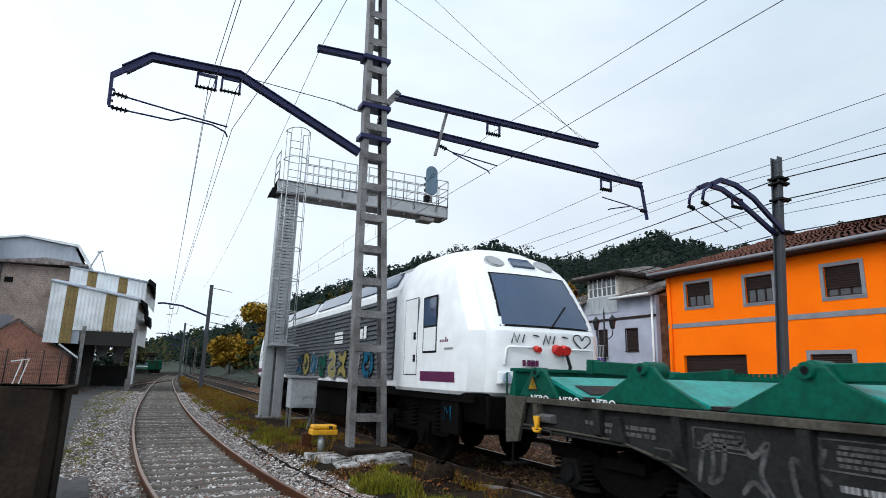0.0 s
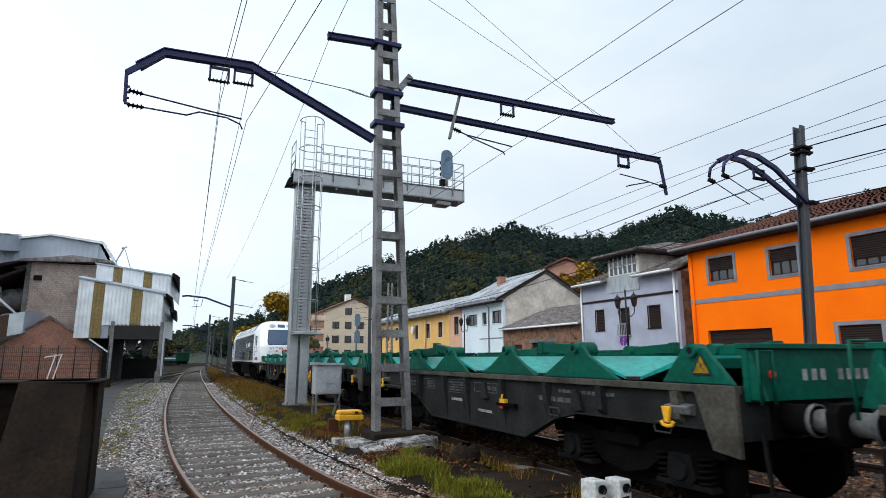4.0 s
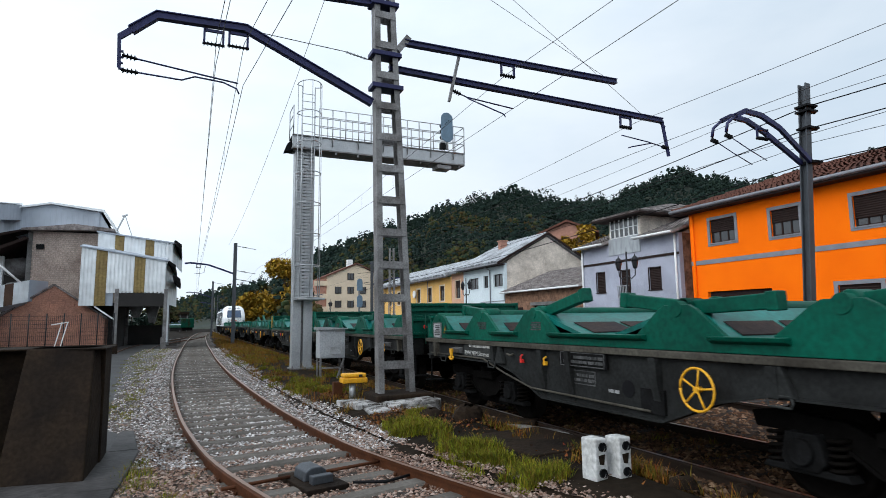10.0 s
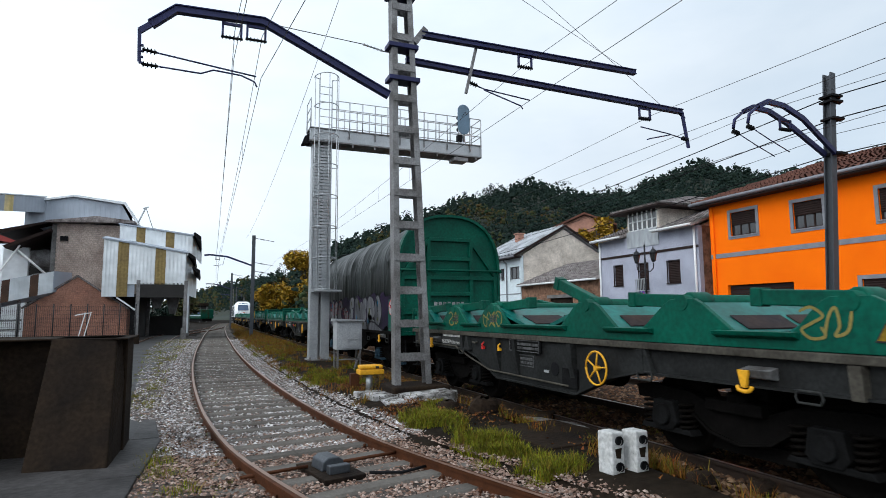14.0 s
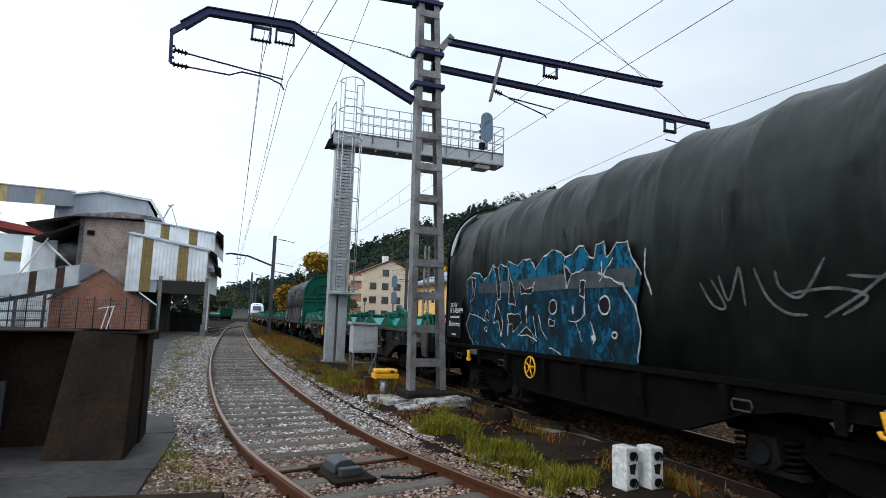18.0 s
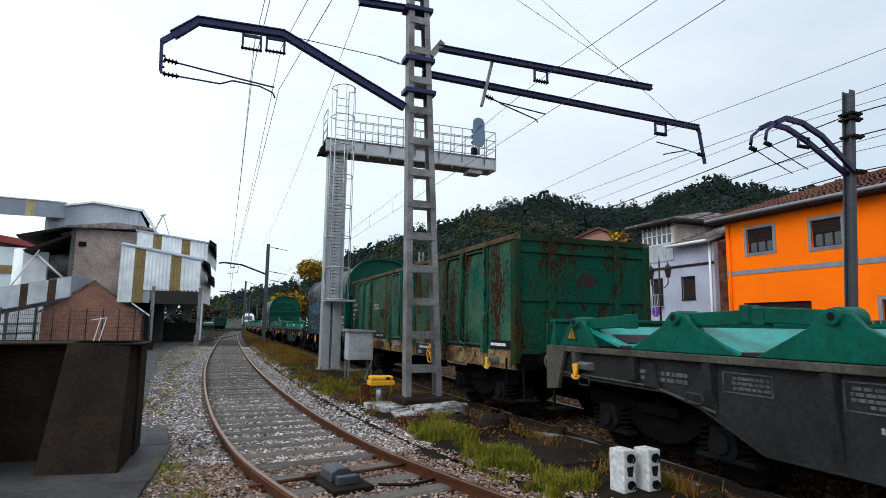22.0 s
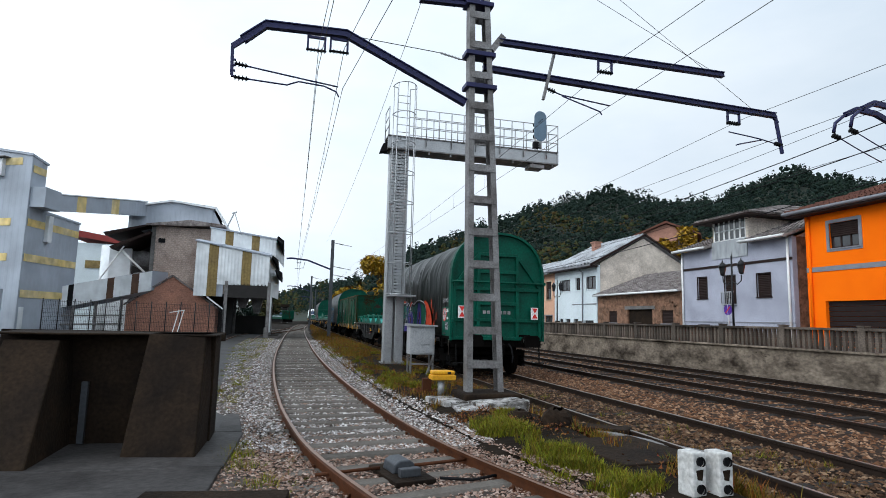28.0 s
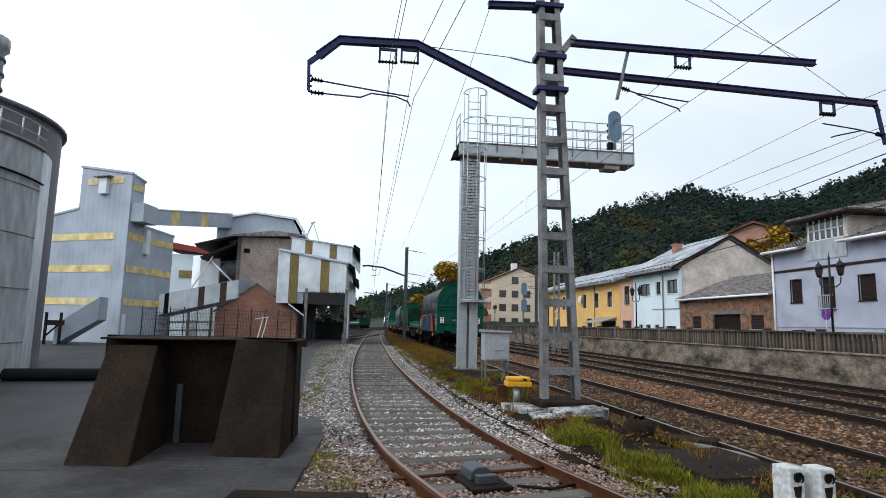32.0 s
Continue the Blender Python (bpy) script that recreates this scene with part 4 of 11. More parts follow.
def buffers(parent, half, z=1.06):
    for e in (-1, 1):
        for s in (-1, 1):
            Shape().box(s * 0.87 - 0.18, e * (half - 0.62), z - 0.18, s * 0.87 + 0.18, e * (half - 0.57), z + 0.18).cyl((s * 0.87, e * (half - 0.6), z), (s * 0.87, e * (half - 0.26), z), 0.135, n=16).link(
                "buffer_sleeve", M["under"], parent)
            g = Shape().cyl((s * 0.87, e * (half - 0.27), z), (s * 0.87, e * (half - 0.06), z), 0.105, n=16)
            g.cyl((s * 0.87, e * (half - 0.30), z), (s * 0.87, e * (half - 0.26), z), 0.15, n=16)
            g.link("buffer_shank", M["buffer"], parent, "worn grey buffer shank")
            a, c = s * 0.87, 0.06
            head = [(a - 0.24 + c, z - 0.17), (a + 0.24 - c, z - 0.17), (a + 0.24, z - 0.10), (a + 0.24, z + 0.10), (a + 0.24 - c, z + 0.17), (a - 0.24 + c, z + 0.17), (a - 0.24, z + 0.10), (a - 0.24, z - 0.10)]
            Shape().prism(head, "y", e * (half - 0.055), e * half).link("buffer_head", M["under"], parent, bevel=0.012)
        h = Shape().box(-0.14, e * (half - 0.62), z - 0.22, 0.14, e * (half - 0.45), z + 0.12).beam((0, e * (half - 0.5), z - 0.05), (0, e * (half - 0.05), z - 0.16), 0.09, 0.12)
        h.tube([(-0.05, e * (half - 0.1), z - 0.1), (-0.05, e * (half - 0.12), z - 0.42), (0.05, e * (half - 0.12), z - 0.42), (0.05, e * (half - 0.1), z - 0.1)], 0.02)
        h.link("coupling_hook", M["under"], parent)
        hose = Shape().tube([(0.35, e * (half - 0.55), z - 0.1), (0.36, e * (half - 0.35), z - 0.2), (0.37, e * (half - 0.25), z - 0.45), (0.33, e * (half - 0.2), z - 0.62)], 0.025)
        hose.link("brake_hose", M["black"], parent)
        # shunter's step hung below each corner
        for s in (-1, 1):
            st = Shape().beam((s * 1.30, e * (half - 0.50), 0.95), (s * 1.30, e * (half - 0.46), 0.42), 0.03, 0.03).box(min(s * 1.05, s * 1.40), e * (half - 0.46) - 0.12, 0.40, max(s * 1.05, s * 1.40), e * (half - 0.46) + 0.12, 0.42)
            st.link("shunter_step", M["axle_grey"], parent)


def handwheel(parent, x, y, z, r=0.24):
    w = Shape()
    n = 20
    ring = [(x, y + r * math.cos(i * math.tau / n), z + r * math.sin(i * math.tau / n)) for i in range(n + 1)]
    w.tube(ring, 0.014)
    for i in range(5):
        a = i * math.tau / 5 + 0.5
        w.cyl((x, y, z), (x, y + r * math.cos(a), z + r * math.sin(a)), 0.011, n=6)
    w.cyl((x - 0.02, y, z), (x + 0.05, y, z), 0.032, n=10)
    w.link("handwheel", M["yellow"], parent, "yellow spoked brake handwheel")


def hook(parent, s, y, z):
    """A yellow tie-down anchor in front of a projecting grey bracket."""
    x = s * 1.42
    Shape().prism([(x - s * 0.04, z - 0.02), (x + s * 0.08, z + 0.0), (x + s * 0.12, z + 0.08), (x - s * 0.04, z + 0.11)], "y", y - 0.26, y + 0.05).link("lug", M["buffer"], parent, "grey bracket", bevel=0.01)
    w = x + s * 0.12
    g = Shape().prism([(y - 0.06, z + 0.07), (y + 0.06, z + 0.07), (y + 0.04, z - 0.02), (y + 0.026, z - 0.09), (y - 0.026, z - 0.09), (y - 0.04, z - 0.02)], "x", w - 0.018, w + 0.018)
    g.tube([(w, y - 0.08, z - 0.075), (w, y - 0.06, z - 0.115), (w, y, z - 0.125), (w, y + 0.06, z - 0.115), (w, y + 0.08, z - 0.075)], 0.022)
    g.link("tie_hook", M["yellow"], parent, "yellow anchor hook", bevel=0.006)


def bars(parent, x, y0, y1, z0, z1, rows, material, name="lettering", dens=0.6, frame=False, seed=1, narrow=False):
    """Worn writing as plain bars on a face of constant x."""
    rg = random.Random(seed)
    g = Shape()
    h = (z1 - z0) / rows
    for i in range(rows):
        y, zb = min(y0, y1), z1 - (i + 0.85) * h
        end = max(y0, y1) - rg.random() * 0.35 * abs(y1 - y0)
        while y < end:
            w = min((rg.uniform(0.28, 0.40) if narrow else rg.uniform(0.5, 1.6)) * h, end - y)
            g.box(x - 0.003, y, zb, x + 0.003, y + w, zb + h * 0.62)
            y += w + h * (0.16 if narrow and rg.random() < 0.8 else rg.uniform(0.15, 0.5) / dens * 0.6)
    if frame:
        for a, b, c, d in ((min(y0, y1) - 0.03, max(y0, y1) + 0.03, z0 - 0.03, z0 - 0.018), (min(y0, y1) - 0.03, max(y0, y1) + 0.03, z1 + 0.018, z1 + 0.03)):
            g.box(x - 0.003, a, c, x + 0.003, b, d)
        for a in (min(y0, y1) - 0.03, max(y0, y1) + 0.02):
            g.box(x - 0.003, a, z0 - 0.018, x + 0.003, a + 0.012, z1 + 0.018)
    tagged(g.link(name, material, parent, quick=True), kind="stuff")


def word(parent, text, x, y, z, size, material, name="lettering", face=-1):
    """Raised letters of the built-in font on a face of constant x; they read from the train's side."""
    cu = bpy.data.curves.new(name, "FONT")
    cu.body, cu.size, cu.extrude, cu.resolution_u = text, size * 1.35, 0.002, 3
    tmp = bpy.data.objects.new(name, cu)
    me = bpy.data.meshes.new_from_object(tmp)
    bpy.data.objects.remove(tmp)
    me.materials.append(material)
    ob = new(name, me)
    ob.parent = parent
    ob.matrix_basis = Matrix(((0, 0, face, x), (face, 0, 0, y), (0, 1, 0, z), (0, 0, 0, 1)))
    return tagged(ob)


def strokes(parent, x, lines, width, material, name="graffiti"):
    """Sprayed lines on a face of constant x: lists of (y, z)."""
    g = Shape()
    for line in lines:
        for (a, b), (c, d) in zip(line, line[1:]):
            g.beam((x, a, b), (x, c, d), width, 0.006, up=(1, 0, 0))
    g.link(name, material, parent, quick=True)


def warning(parent, x, y, z, s=0.10):
    """Warning triangle with a dark rim and a flash."""
    Shape().prism([(y - s, z), (y + s, z), (y, z + s * 1.75)], "x", x - 0.003, x + 0.003).link("warning_triangle", M["ink"], parent, "yellow warning triangle with dark rim")
    Shape().prism([(y - s * 0.80, z + s * 0.13), (y + s * 0.80, z + s * 0.13), (y, z + s * 1.52)], "x", x - 0.005, x + 0.005).link("triangle_field", M["dull_yellow"], parent)
    Shape().prism([(y - s * 0.3, z + s * 0.3), (y + s * 0.15, z + s * 0.7), (y - s * 0.05, z + s * 0.7), (y + s * 0.2, z + s * 1.2), (y - s * 0.2, z + s * 0.75), (y, z + s * 0.75)], "x", x - 0.007, x + 0.007).link("flash_symbol", M["ink"], parent)


def locking_arm(parent, p, q, label="green swinging arm"):
    """A box-section coil stop on a pivot ring."""
    a = Shape().beam(p, q, 0.12, 0.15)
    p, q = Vector(p), Vector(q)
    d = (q - p).normalized()
    a.beam(q - d * 0.10, q + d * 0.02, 0.15, 0.18)
    a.cyl((p.x - 0.13, p.y, p.z), (p.x + 0.13, p.y, p.z), 0.105, n=14)
    return a.link("locking_arm", M["green"], parent, label, bevel=0.012)


def arms_on(car, peaks, lay, drop=0.03):
    """Stops lying or half raised on the trough ends: (side, peak, way, rise)."""
    for s, k, way, rise in lay:
        y, h = peaks[k][0], peaks[k][1] - drop
        run = math.sqrt(max(0.2, 1.02 ** 2 - rise ** 2))
        locking_arm(car, (s * 1.20, y, h), (s * 1.20, y + way * run, h + rise))


def ratchet(car, s, y0, y1, z):
    """A toothed bar between two trough ends."""
    g = Shape().box(s * 1.30 - 0.03, y0, z - 0.05, s * 1.30 + 0.03, y1, z)
    n = max(3, int((y1 - y0) / 0.09))
    for i in range(n):
        y = y0 + (y1 - y0) * (i + 0.5) / n
        g.box(s * 1.30 - 0.03, y - 0.022, z, s * 1.30 + 0.03, y + 0.022, z + 0.045)
    g.link("ratchet_bar", M["green"], car, "toothed green bar")


def rubber_strips(car, p, zp, q, zq, half):
    """Two dark rubber pads low on a trough slope that falls from (p, zp) to (q, zq)."""
    for x0, x1 in ((-half, -half * 0.38), (-half * 0.30, half * 0.30), (half * 0.38, half)):
        a, b = 0.50, 0.93
        ya, za, yb, zb = p + (q - p) * a, zp + (zq - zp) * a + 0.004, p + (q - p) * b, zq + (zp - zq) * (1 - b) + 0.004
        Shape().add([(x0, ya, za), (x1, ya, za), (x1, yb, zb), (x0, yb, zb), (x0, ya, za + 0.012), (x1, ya, za + 0.012), (x1, yb, zb + 0.012), (x0, yb, zb + 0.012)],
                    [(3, 2, 1, 0), (4, 5, 6, 7), (0, 1, 5, 4), (1, 2, 6, 5), (2, 3, 7, 6), (3, 0, 4, 7)]).link("rubber_pad", M["rubber"], car, "scuffed dark rubber pad")


def low_end(car, e, top=1.72, mark=0):
    """Green cross board over the headstock, with flanges and a few worn figures."""
    Shape().box(-1.36, e * 5.44 - 0.03, 1.22, 1.36, e * 5.44 + 0.03, top).link("end_board", M["green"], car, "green end board")
    Shape().box(-1.38, e * 5.44 - 0.08, top, 1.38, e * 5.44 + 0.08, top + 0.05).link("end_flange", M["green"], car, bevel=0.006)
    for x in (-1.33, 1.33):
        Shape().prism([(e * 5.44, 1.24), (e * 5.62, 1.24), (e * 5.47, top), (e * 5.44, top)], "x", x - 0.02, x + 0.02).link("end_rib", M["green"], car)
    if e < 0:
        g = Shape()
        rg = random.Random(mark + 3)
        for i in range(9):
            if i != 3:
                g.box(-0.62 + 0.135 * i, -5.477, 1.40, -0.62 + 0.135 * i + rg.uniform(0.05, 0.09), -5.471, 1.51)
        tagged(g.link("end_lettering", M["g_white"], car, quick=True), kind="stuff")
        Shape().cyl((-1.05, -5.47, 1.46), (-1.05, -5.485, 1.46), 0.045, n=12).link("red_spot", M["red"], car)


HALF = 6.02  # half the length over buffers


def underframe(car, web_label, side_mat, sill_mat, deep=0.50, flange=1.36, ribs=(-4.7, -3.5, -2.35, -1.1, 0.15, 1.1, 2.35, 3.5, 4.7), tint=None, run=0.0):
    """Fish-bellied side girders with ribs, a sill along the top, cross members, bogies, buffers."""
    for s in (-1, 1):
        x = s * 1.40
        low = [(-5.4, 0.95), (run - 3.0, 0.93), (run - 2.5, 0.82), (run - 1.75, deep), (1.75 - run, deep), (2.5 - run, 0.82), (3.0 - run, 0.93), (5.4, 0.95)]
        girder = Shape().prism(low + [(5.4, flange - 0.07), (-5.4, flange - 0.07)], "x", x - 0.02, x + 0.02)
        g = girder.link("side_girder", side_mat, car, web_label)
        bot = Shape()
        for (a, b), (c, d) in zip(low, low[1:]):
            bot.beam((x, a, b), (x, c, d), 0.13, 0.025)
        bot.link("bottom_flange", side_mat, car)
        Shape().box(x - 0.09, -5.42, flange - 0.075, x + 0.06 * s + 0.06, 5.42, flange).link("sill", sill_mat, car, "grimy sill along the deck edge", bevel=0.008)
        for y in ribs:
            zl = 0.94 if abs(y) > 2.4 - run else deep + 0.02 if abs(y) < 1.75 - run else 0.80
            Shape().prism([(s * 1.42, zl), (s * 1.50, flange - 0.35), (s * 1.52, flange - 0.08), (s * 1.42, flange - 0.08)], "y", y - 0.05, y + 0.05).link("rib", sill_mat if abs(y) > 4 else side_mat, car)
    for e in (-1, 1):
        Shape().box(-1.42, e * 5.36 - 0.05, 0.86, 1.42, e * 5.36 + 0.05, flange - 0.01).link("headstock", side_mat, car, bevel=0.01)
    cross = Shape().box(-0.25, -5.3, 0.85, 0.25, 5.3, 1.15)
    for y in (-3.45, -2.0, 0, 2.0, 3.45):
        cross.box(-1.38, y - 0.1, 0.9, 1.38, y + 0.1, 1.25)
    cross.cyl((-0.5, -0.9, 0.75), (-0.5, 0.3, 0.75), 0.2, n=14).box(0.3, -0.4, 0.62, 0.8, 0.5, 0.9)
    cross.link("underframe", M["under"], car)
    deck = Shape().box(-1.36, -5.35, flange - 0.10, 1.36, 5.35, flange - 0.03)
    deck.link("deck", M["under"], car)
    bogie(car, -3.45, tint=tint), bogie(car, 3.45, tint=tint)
    buffers(car, HALF)
    for y in (-4.5, -2.55, 2.55, 4.5):
        for s in (-1, 1):
            Shape().tube([(s * 1.49, y + a, 0.86 + b) for a, b in ((-0.10, 0), (-0.12, 0.05), (-0.10, 0.10), (0.10, 0.10), (0.12, 0.05), (0.10, 0), (-0.10, 0))], 0.012).link("rope_eye", M["sill_dull"], car)


DARK_PEAKS = [(-4.85, 1.70, 0.45), (-2.9, 1.75, 0.80), (-1.1, 1.75, 0.80), (1.1, 1.75, 0.80), (2.9, 1.75, 0.80), (4.85, 1.70, 0.45)]


def flat_dark(label, lay, tags, seed):
    """Coil wagon with a dark-grey girder, green trough ends and teal troughs."""
    car = thing("coil_wagon", label, "freight wagon", group="train")
    underframe(car, "dark grey fish-bellied girder", M["frame_grey"], M["sill"])
    peaks = DARK_PEAKS
    for y, h, w in peaks:
        for s in (-1, 1):
            tri = Shape().prism([(y - w, 1.362), (y + w, 1.362), (y + 0.24, h - 0.10), (y + 0.13, h + 0.02), (y - 0.13, h + 0.02), (y - 0.24, h - 0.10)], "x", s * 1.33 - 0.03, s * 1.33 + 0.03)
            tri.link("trough_end", M["green"], car, bevel=0.008)
            Shape().cyl((s * 1.22, y, h - 0.01), (s * 1.41, y, h - 0.01), 0.068, n=14).link("pivot", M["green"], car)
            Shape().cyl((s * 1.405, y, h - 0.01), (s * 1.415, y, h - 0.01), 0.036, n=12).link("pivot_pin", M["black"], car)
        Shape().beam((-1.25, y, h - 0.14), (1.25, y, h - 0.14), 0.20, 0.10).link("cross_beam", M["green"], car)
    for (a, ha, _), (b, hb, _) in zip(peaks, peaks[1:]):
        mid = (a + b) / 2
        for p, q in ((a + 0.14, mid - 0.12), (b - 0.14, mid + 0.12)):
            Shape().prism([(p, 1.64), (q, 1.40), (q, 1.37), (p, 1.58)], "x", -1.29, 1.29).link("trough_slope", M["teal"], car, "worn teal steel slope")
            if b > 4:
                rubber_strips(car, p, 1.64, q, 1.40, 1.12)
        Shape().box(-1.29, mid - 0.12, 1.365, 1.29, mid + 0.12, 1.40).link("trough_floor", M["rubber"], car, "black rubber strip")
        ratchet(car, 1, a + 0.2, b - 0.2, 1.71)
    arms_on(car, peaks, lay)
    for e in (-1, 1):
        low_end(car, e, 1.70, seed)
        for s in (-1, 1):
            # pale corner plate where the sill turns down at the end
            Shape().prism([(e * 5.43, 1.362), (e * 4.93, 1.362), (e * 5.13, 0.76), (e * 5.43, 0.72)], "x", s * 1.475 - 0.03, s * 1.475 + 0.03).link("corner_plate", M["sill"], car, "pale grey corner plate", bevel=0.008)
            hook(car, s, e * 4.62, 1.06)
    bars(car, -1.425, -3.0, -2.0, 1.02, 1.12, 1, M["g_faint"], seed=seed, dens=0.9)
    bars(car, -1.425, 0.3, 1.0, 1.02, 1.2, 4, M["g_faint"], seed=seed + 1, frame=True)
    bars(car, -1.425, -0.85, -0.1, 1.08, 1.18, 1, M["g_faint"], seed=seed + 7, frame=True, narrow=True)
    bars(car, -1.425, 1.7, 2.2, 1.04, 1.18, 3, M["g_faint"], seed=seed + 9, frame=True)
    if seed == 12:
        bars(car, -1.425, 2.3, 4.4, 0.99, 1.10, 1, M["g_white"], seed=seed + 2, narrow=True, dens=0.9)
    else:
        bars(car, -1.425, 2.7, 3.9, 1.02, 1.16, 2, M["g_faint"], seed=seed + 2)
    bars(car, -1.425, 0.42, 0.92, 0.84, 0.92, 1, M["g_white"], seed=seed + 3, narrow=True)
    bars(car, -1.425, -0.7, -0.1, 0.72, 0.79, 1, M["g_white"], seed=seed + 4, narrow=True)
    bars(car, -1.425, -3.7, -2.5, 1.15, 1.22, 1, M["g_faint"], seed=seed + 5)
    Shape().cyl((-1.43, 0.25, 0.82), (-1.40, 0.25, 0.82), 0.10, n=16).link("lightening_hole", M["black"], car)
    if seed == 12:
        handwheel(car, -1.50, 1.65, 0.93, 0.21)
    Shape().tube([(-1.46, 5.2, 0.99), (-1.46, 3.2, 0.97), (-1.46, 2.3, 0.80)], 0.016).link("brake_pipe", M["sill"], car)
    for y in (-3.0, 3.2, -0.5):
        Shape().prism([(y - 0.12, 0.96), (y + 0.12, 0.96), (y + 0.03, 1.22), (y - 0.03, 1.22)], "x", -1.49, -1.43).link("bracket", M["frame_grey"], car, bevel=0.006)
    Shape().box(-1.50, -1.50, 0.88, -1.42, -0.98, 0.93).link("lever_shelf", M["under"], car)
    lever = Shape().tube([(-1.46, -1.12, 0.92), (-1.49, -1.14, 1.00), (-1.49, -1.16, 1.06)], 0.016).box(-1.50, -1.24, 0.93, -1.44, -1.08, 0.99)
    lever.link("brake_lever", M["yellow"], car, "yellow changeover lever")
    Shape().tube([(-1.45, -0.95, 0.90), (-1.49, -1.15, 0.85)], 0.018).link("release_lever", M["red"], car, "red release lever")
    warning(car, -1.372, 4.95, 1.45, 0.12), warning(car, -1.372, -4.95, 1.45, 0.12)
    if tags:
        for key, y in ((1, 2.2), (3, 1.75), (2, 1.3)):
            for line in glyph(key, y, 0.66, 0.34, 0.5):
                ribbon(car, line, 0.045, 0.0, M["g_faint"], put=lambda p, q, lift: (-1.428, p, q - 0.0))
        for key, x in ((1, -0.95), (4, -0.6)):
            for line in glyph(key, x + 0.3, 1.30, 0.3, 0.28):
                ribbon(car, line, 0.03, 0.0, M["g_faint"], put=lambda p, q, lift: (p, -5.478, q))
        for i in range(3):
            word(car, "NERO", -1.475, 4.85 - 0.62 * i, 1.295, 0.11, M["white"])
    for e in (-1, 1):
        Shape().tube([(-1.38, e * 5.60, 1.2), (-1.38, e * 5.60, 1.68), (-1.2, e * 5.60, 1.68), (-1.2, e * 5.60, 1.2)], 0.015).link("end_handrail", M["green"], car)
    return car


GREEN_PEAKS = [(-4.85, 1.74, 0.50), (-3.1, 1.76, 0.62), (-1.4, 1.76, 0.60), (1.35, 1.76, 0.60), (3.05, 1.76, 0.62), (4.85, 1.74, 0.50)]


def flat_green(label, lay, seed, tall_front=0.0, tall_rear=0.0, extra=()):
    """Coil wagon with green side boards over a grey frame; some have ribbed end boards."""
    car = thing("coil_wagon", label, "freight wagon", group="train")
    underframe(car, "grimy grey frame", M["frame_grey"], M["sill"], deep=0.53, flange=1.28, ribs=(-4.9, -2.5, -1.1, 0.45, 1.1, 2.5, 4.9), run=0.6)
    peaks = GREEN_PEAKS
    half = 5.42
    LOW = 1.44
    for s in (-1, 1):
        up = [(half, 1.58)] + [q for y, h, w in reversed(peaks) for q in ((y + w, LOW), (y + 0.26, h - 0.05), (y + 0.16, h), (y - 0.16, h), (y - 0.26, h - 0.05), (y - w, LOW))] + [(-half, 1.58)]
        Shape().prism([(-half, 1.285), (half, 1.285)] + up, "x", s * 1.40 - 0.03, s * 1.40 + 0.03).link("side_board", M["green"], car, "green steel side board with raised peaks", bevel=0.006)
        for (a, _, _), (b, _, _) in zip(peaks, peaks[1:]):
            m = (a + b) / 2
            e = max(0.18, (b - a) / 2 - 0.56)
            Shape().prism([(s * 1.43, 1.37), (s * 1.50, 1.40), (s * 1.52, 1.44), (s * 1.43, 1.445)], "y", m - e - 0.12, m + e + 0.12).link("ledge", M["green"], car, bevel=0.008)
    for (a, ha, _), (b, hb, _) in zip(peaks, peaks[1:]):
        m = (a + b) / 2
        for p, q in ((a + 0.12, m - 0.25), (b - 0.12, m + 0.25)):
            Shape().prism([(p, 1.72), (q, 1.42), (q, 1.37), (p, 1.64)], "x", -1.36, 1.36).link("trough_slope", M["teal_dark"], car, "dull teal steel slope")
            rubber_strips(car, p, 1.72, q, 1.42, 1.16)
        Shape().box(-1.36, m - 0.25, 1.37, 1.36, m + 0.25, 1.415).link("trough_floor", M["rubber"], car, "black rubber strip")
        ratchet(car, 1, a + 0.2, b - 0.2, 1.78)
    for y, h, w in peaks:
        Shape().cyl((-1.44, y, h - 0.04), (1.44, y, h - 0.04), 0.085, n=12).link("pivot_bar", M["green"], car)
    arms_on(car, peaks, lay)
    for e, tall in ((1, tall_front), (-1, tall_rear)):
        if not tall:
            low_end(car, e, 1.68, seed)
            continue
        Shape().box(-1.43, e * 5.42 - 0.03, 1.24, 1.43, e * 5.42 + 0.03, tall).link("end_board", M["green"], car, "ribbed green end board")
        for z in (1.35, 1.66, 1.88, tall - 0.03):
            Shape().box(-1.44, e * 5.42 - 0.09, z - 0.03, 1.44, e * 5.42 + 0.09, z + 0.03).link("board_rib", M["green"], car, bevel=0.006)
        for xx in (-1.42, -0.5, 0.5, 1.42):
            Shape().box(xx - 0.045, e * 5.42 - 0.08, 1.24, xx + 0.045, e * 5.42 + 0.08, tall + 0.01).link("board_post", M["green"], car, bevel=0.006)
        for s in (-1, 1):
            Shape().prism([(e * 5.42, 1.58), (e * 5.42, tall), (e * 5.28, tall), (e * 4.98, 1.72)], "x", s * 1.40 - 0.032, s * 1.40 + 0.032).link("end_gusset", M["green"], car)
        if e < 0:
            g = Shape()
            for i in range(9):
                if i != 2:
                    g.box(-0.55 + 0.13 * i, -5.52, 1.46, -0.55 + 0.13 * i + 0.085, -5.514, 1.57)
            tagged(g.link("end_lettering", M["g_white"], car, quick=True), kind="stuff")
            Shape().cyl((-1.05, -5.51, 1.50), (-1.05, -5.53, 1.50), 0.045, n=12).link("red_spot", M["red"], car)
    for s in (-1, 1):
        hook(car, s, 4.02, 1.04), hook(car, s, -3.92, 1.02)
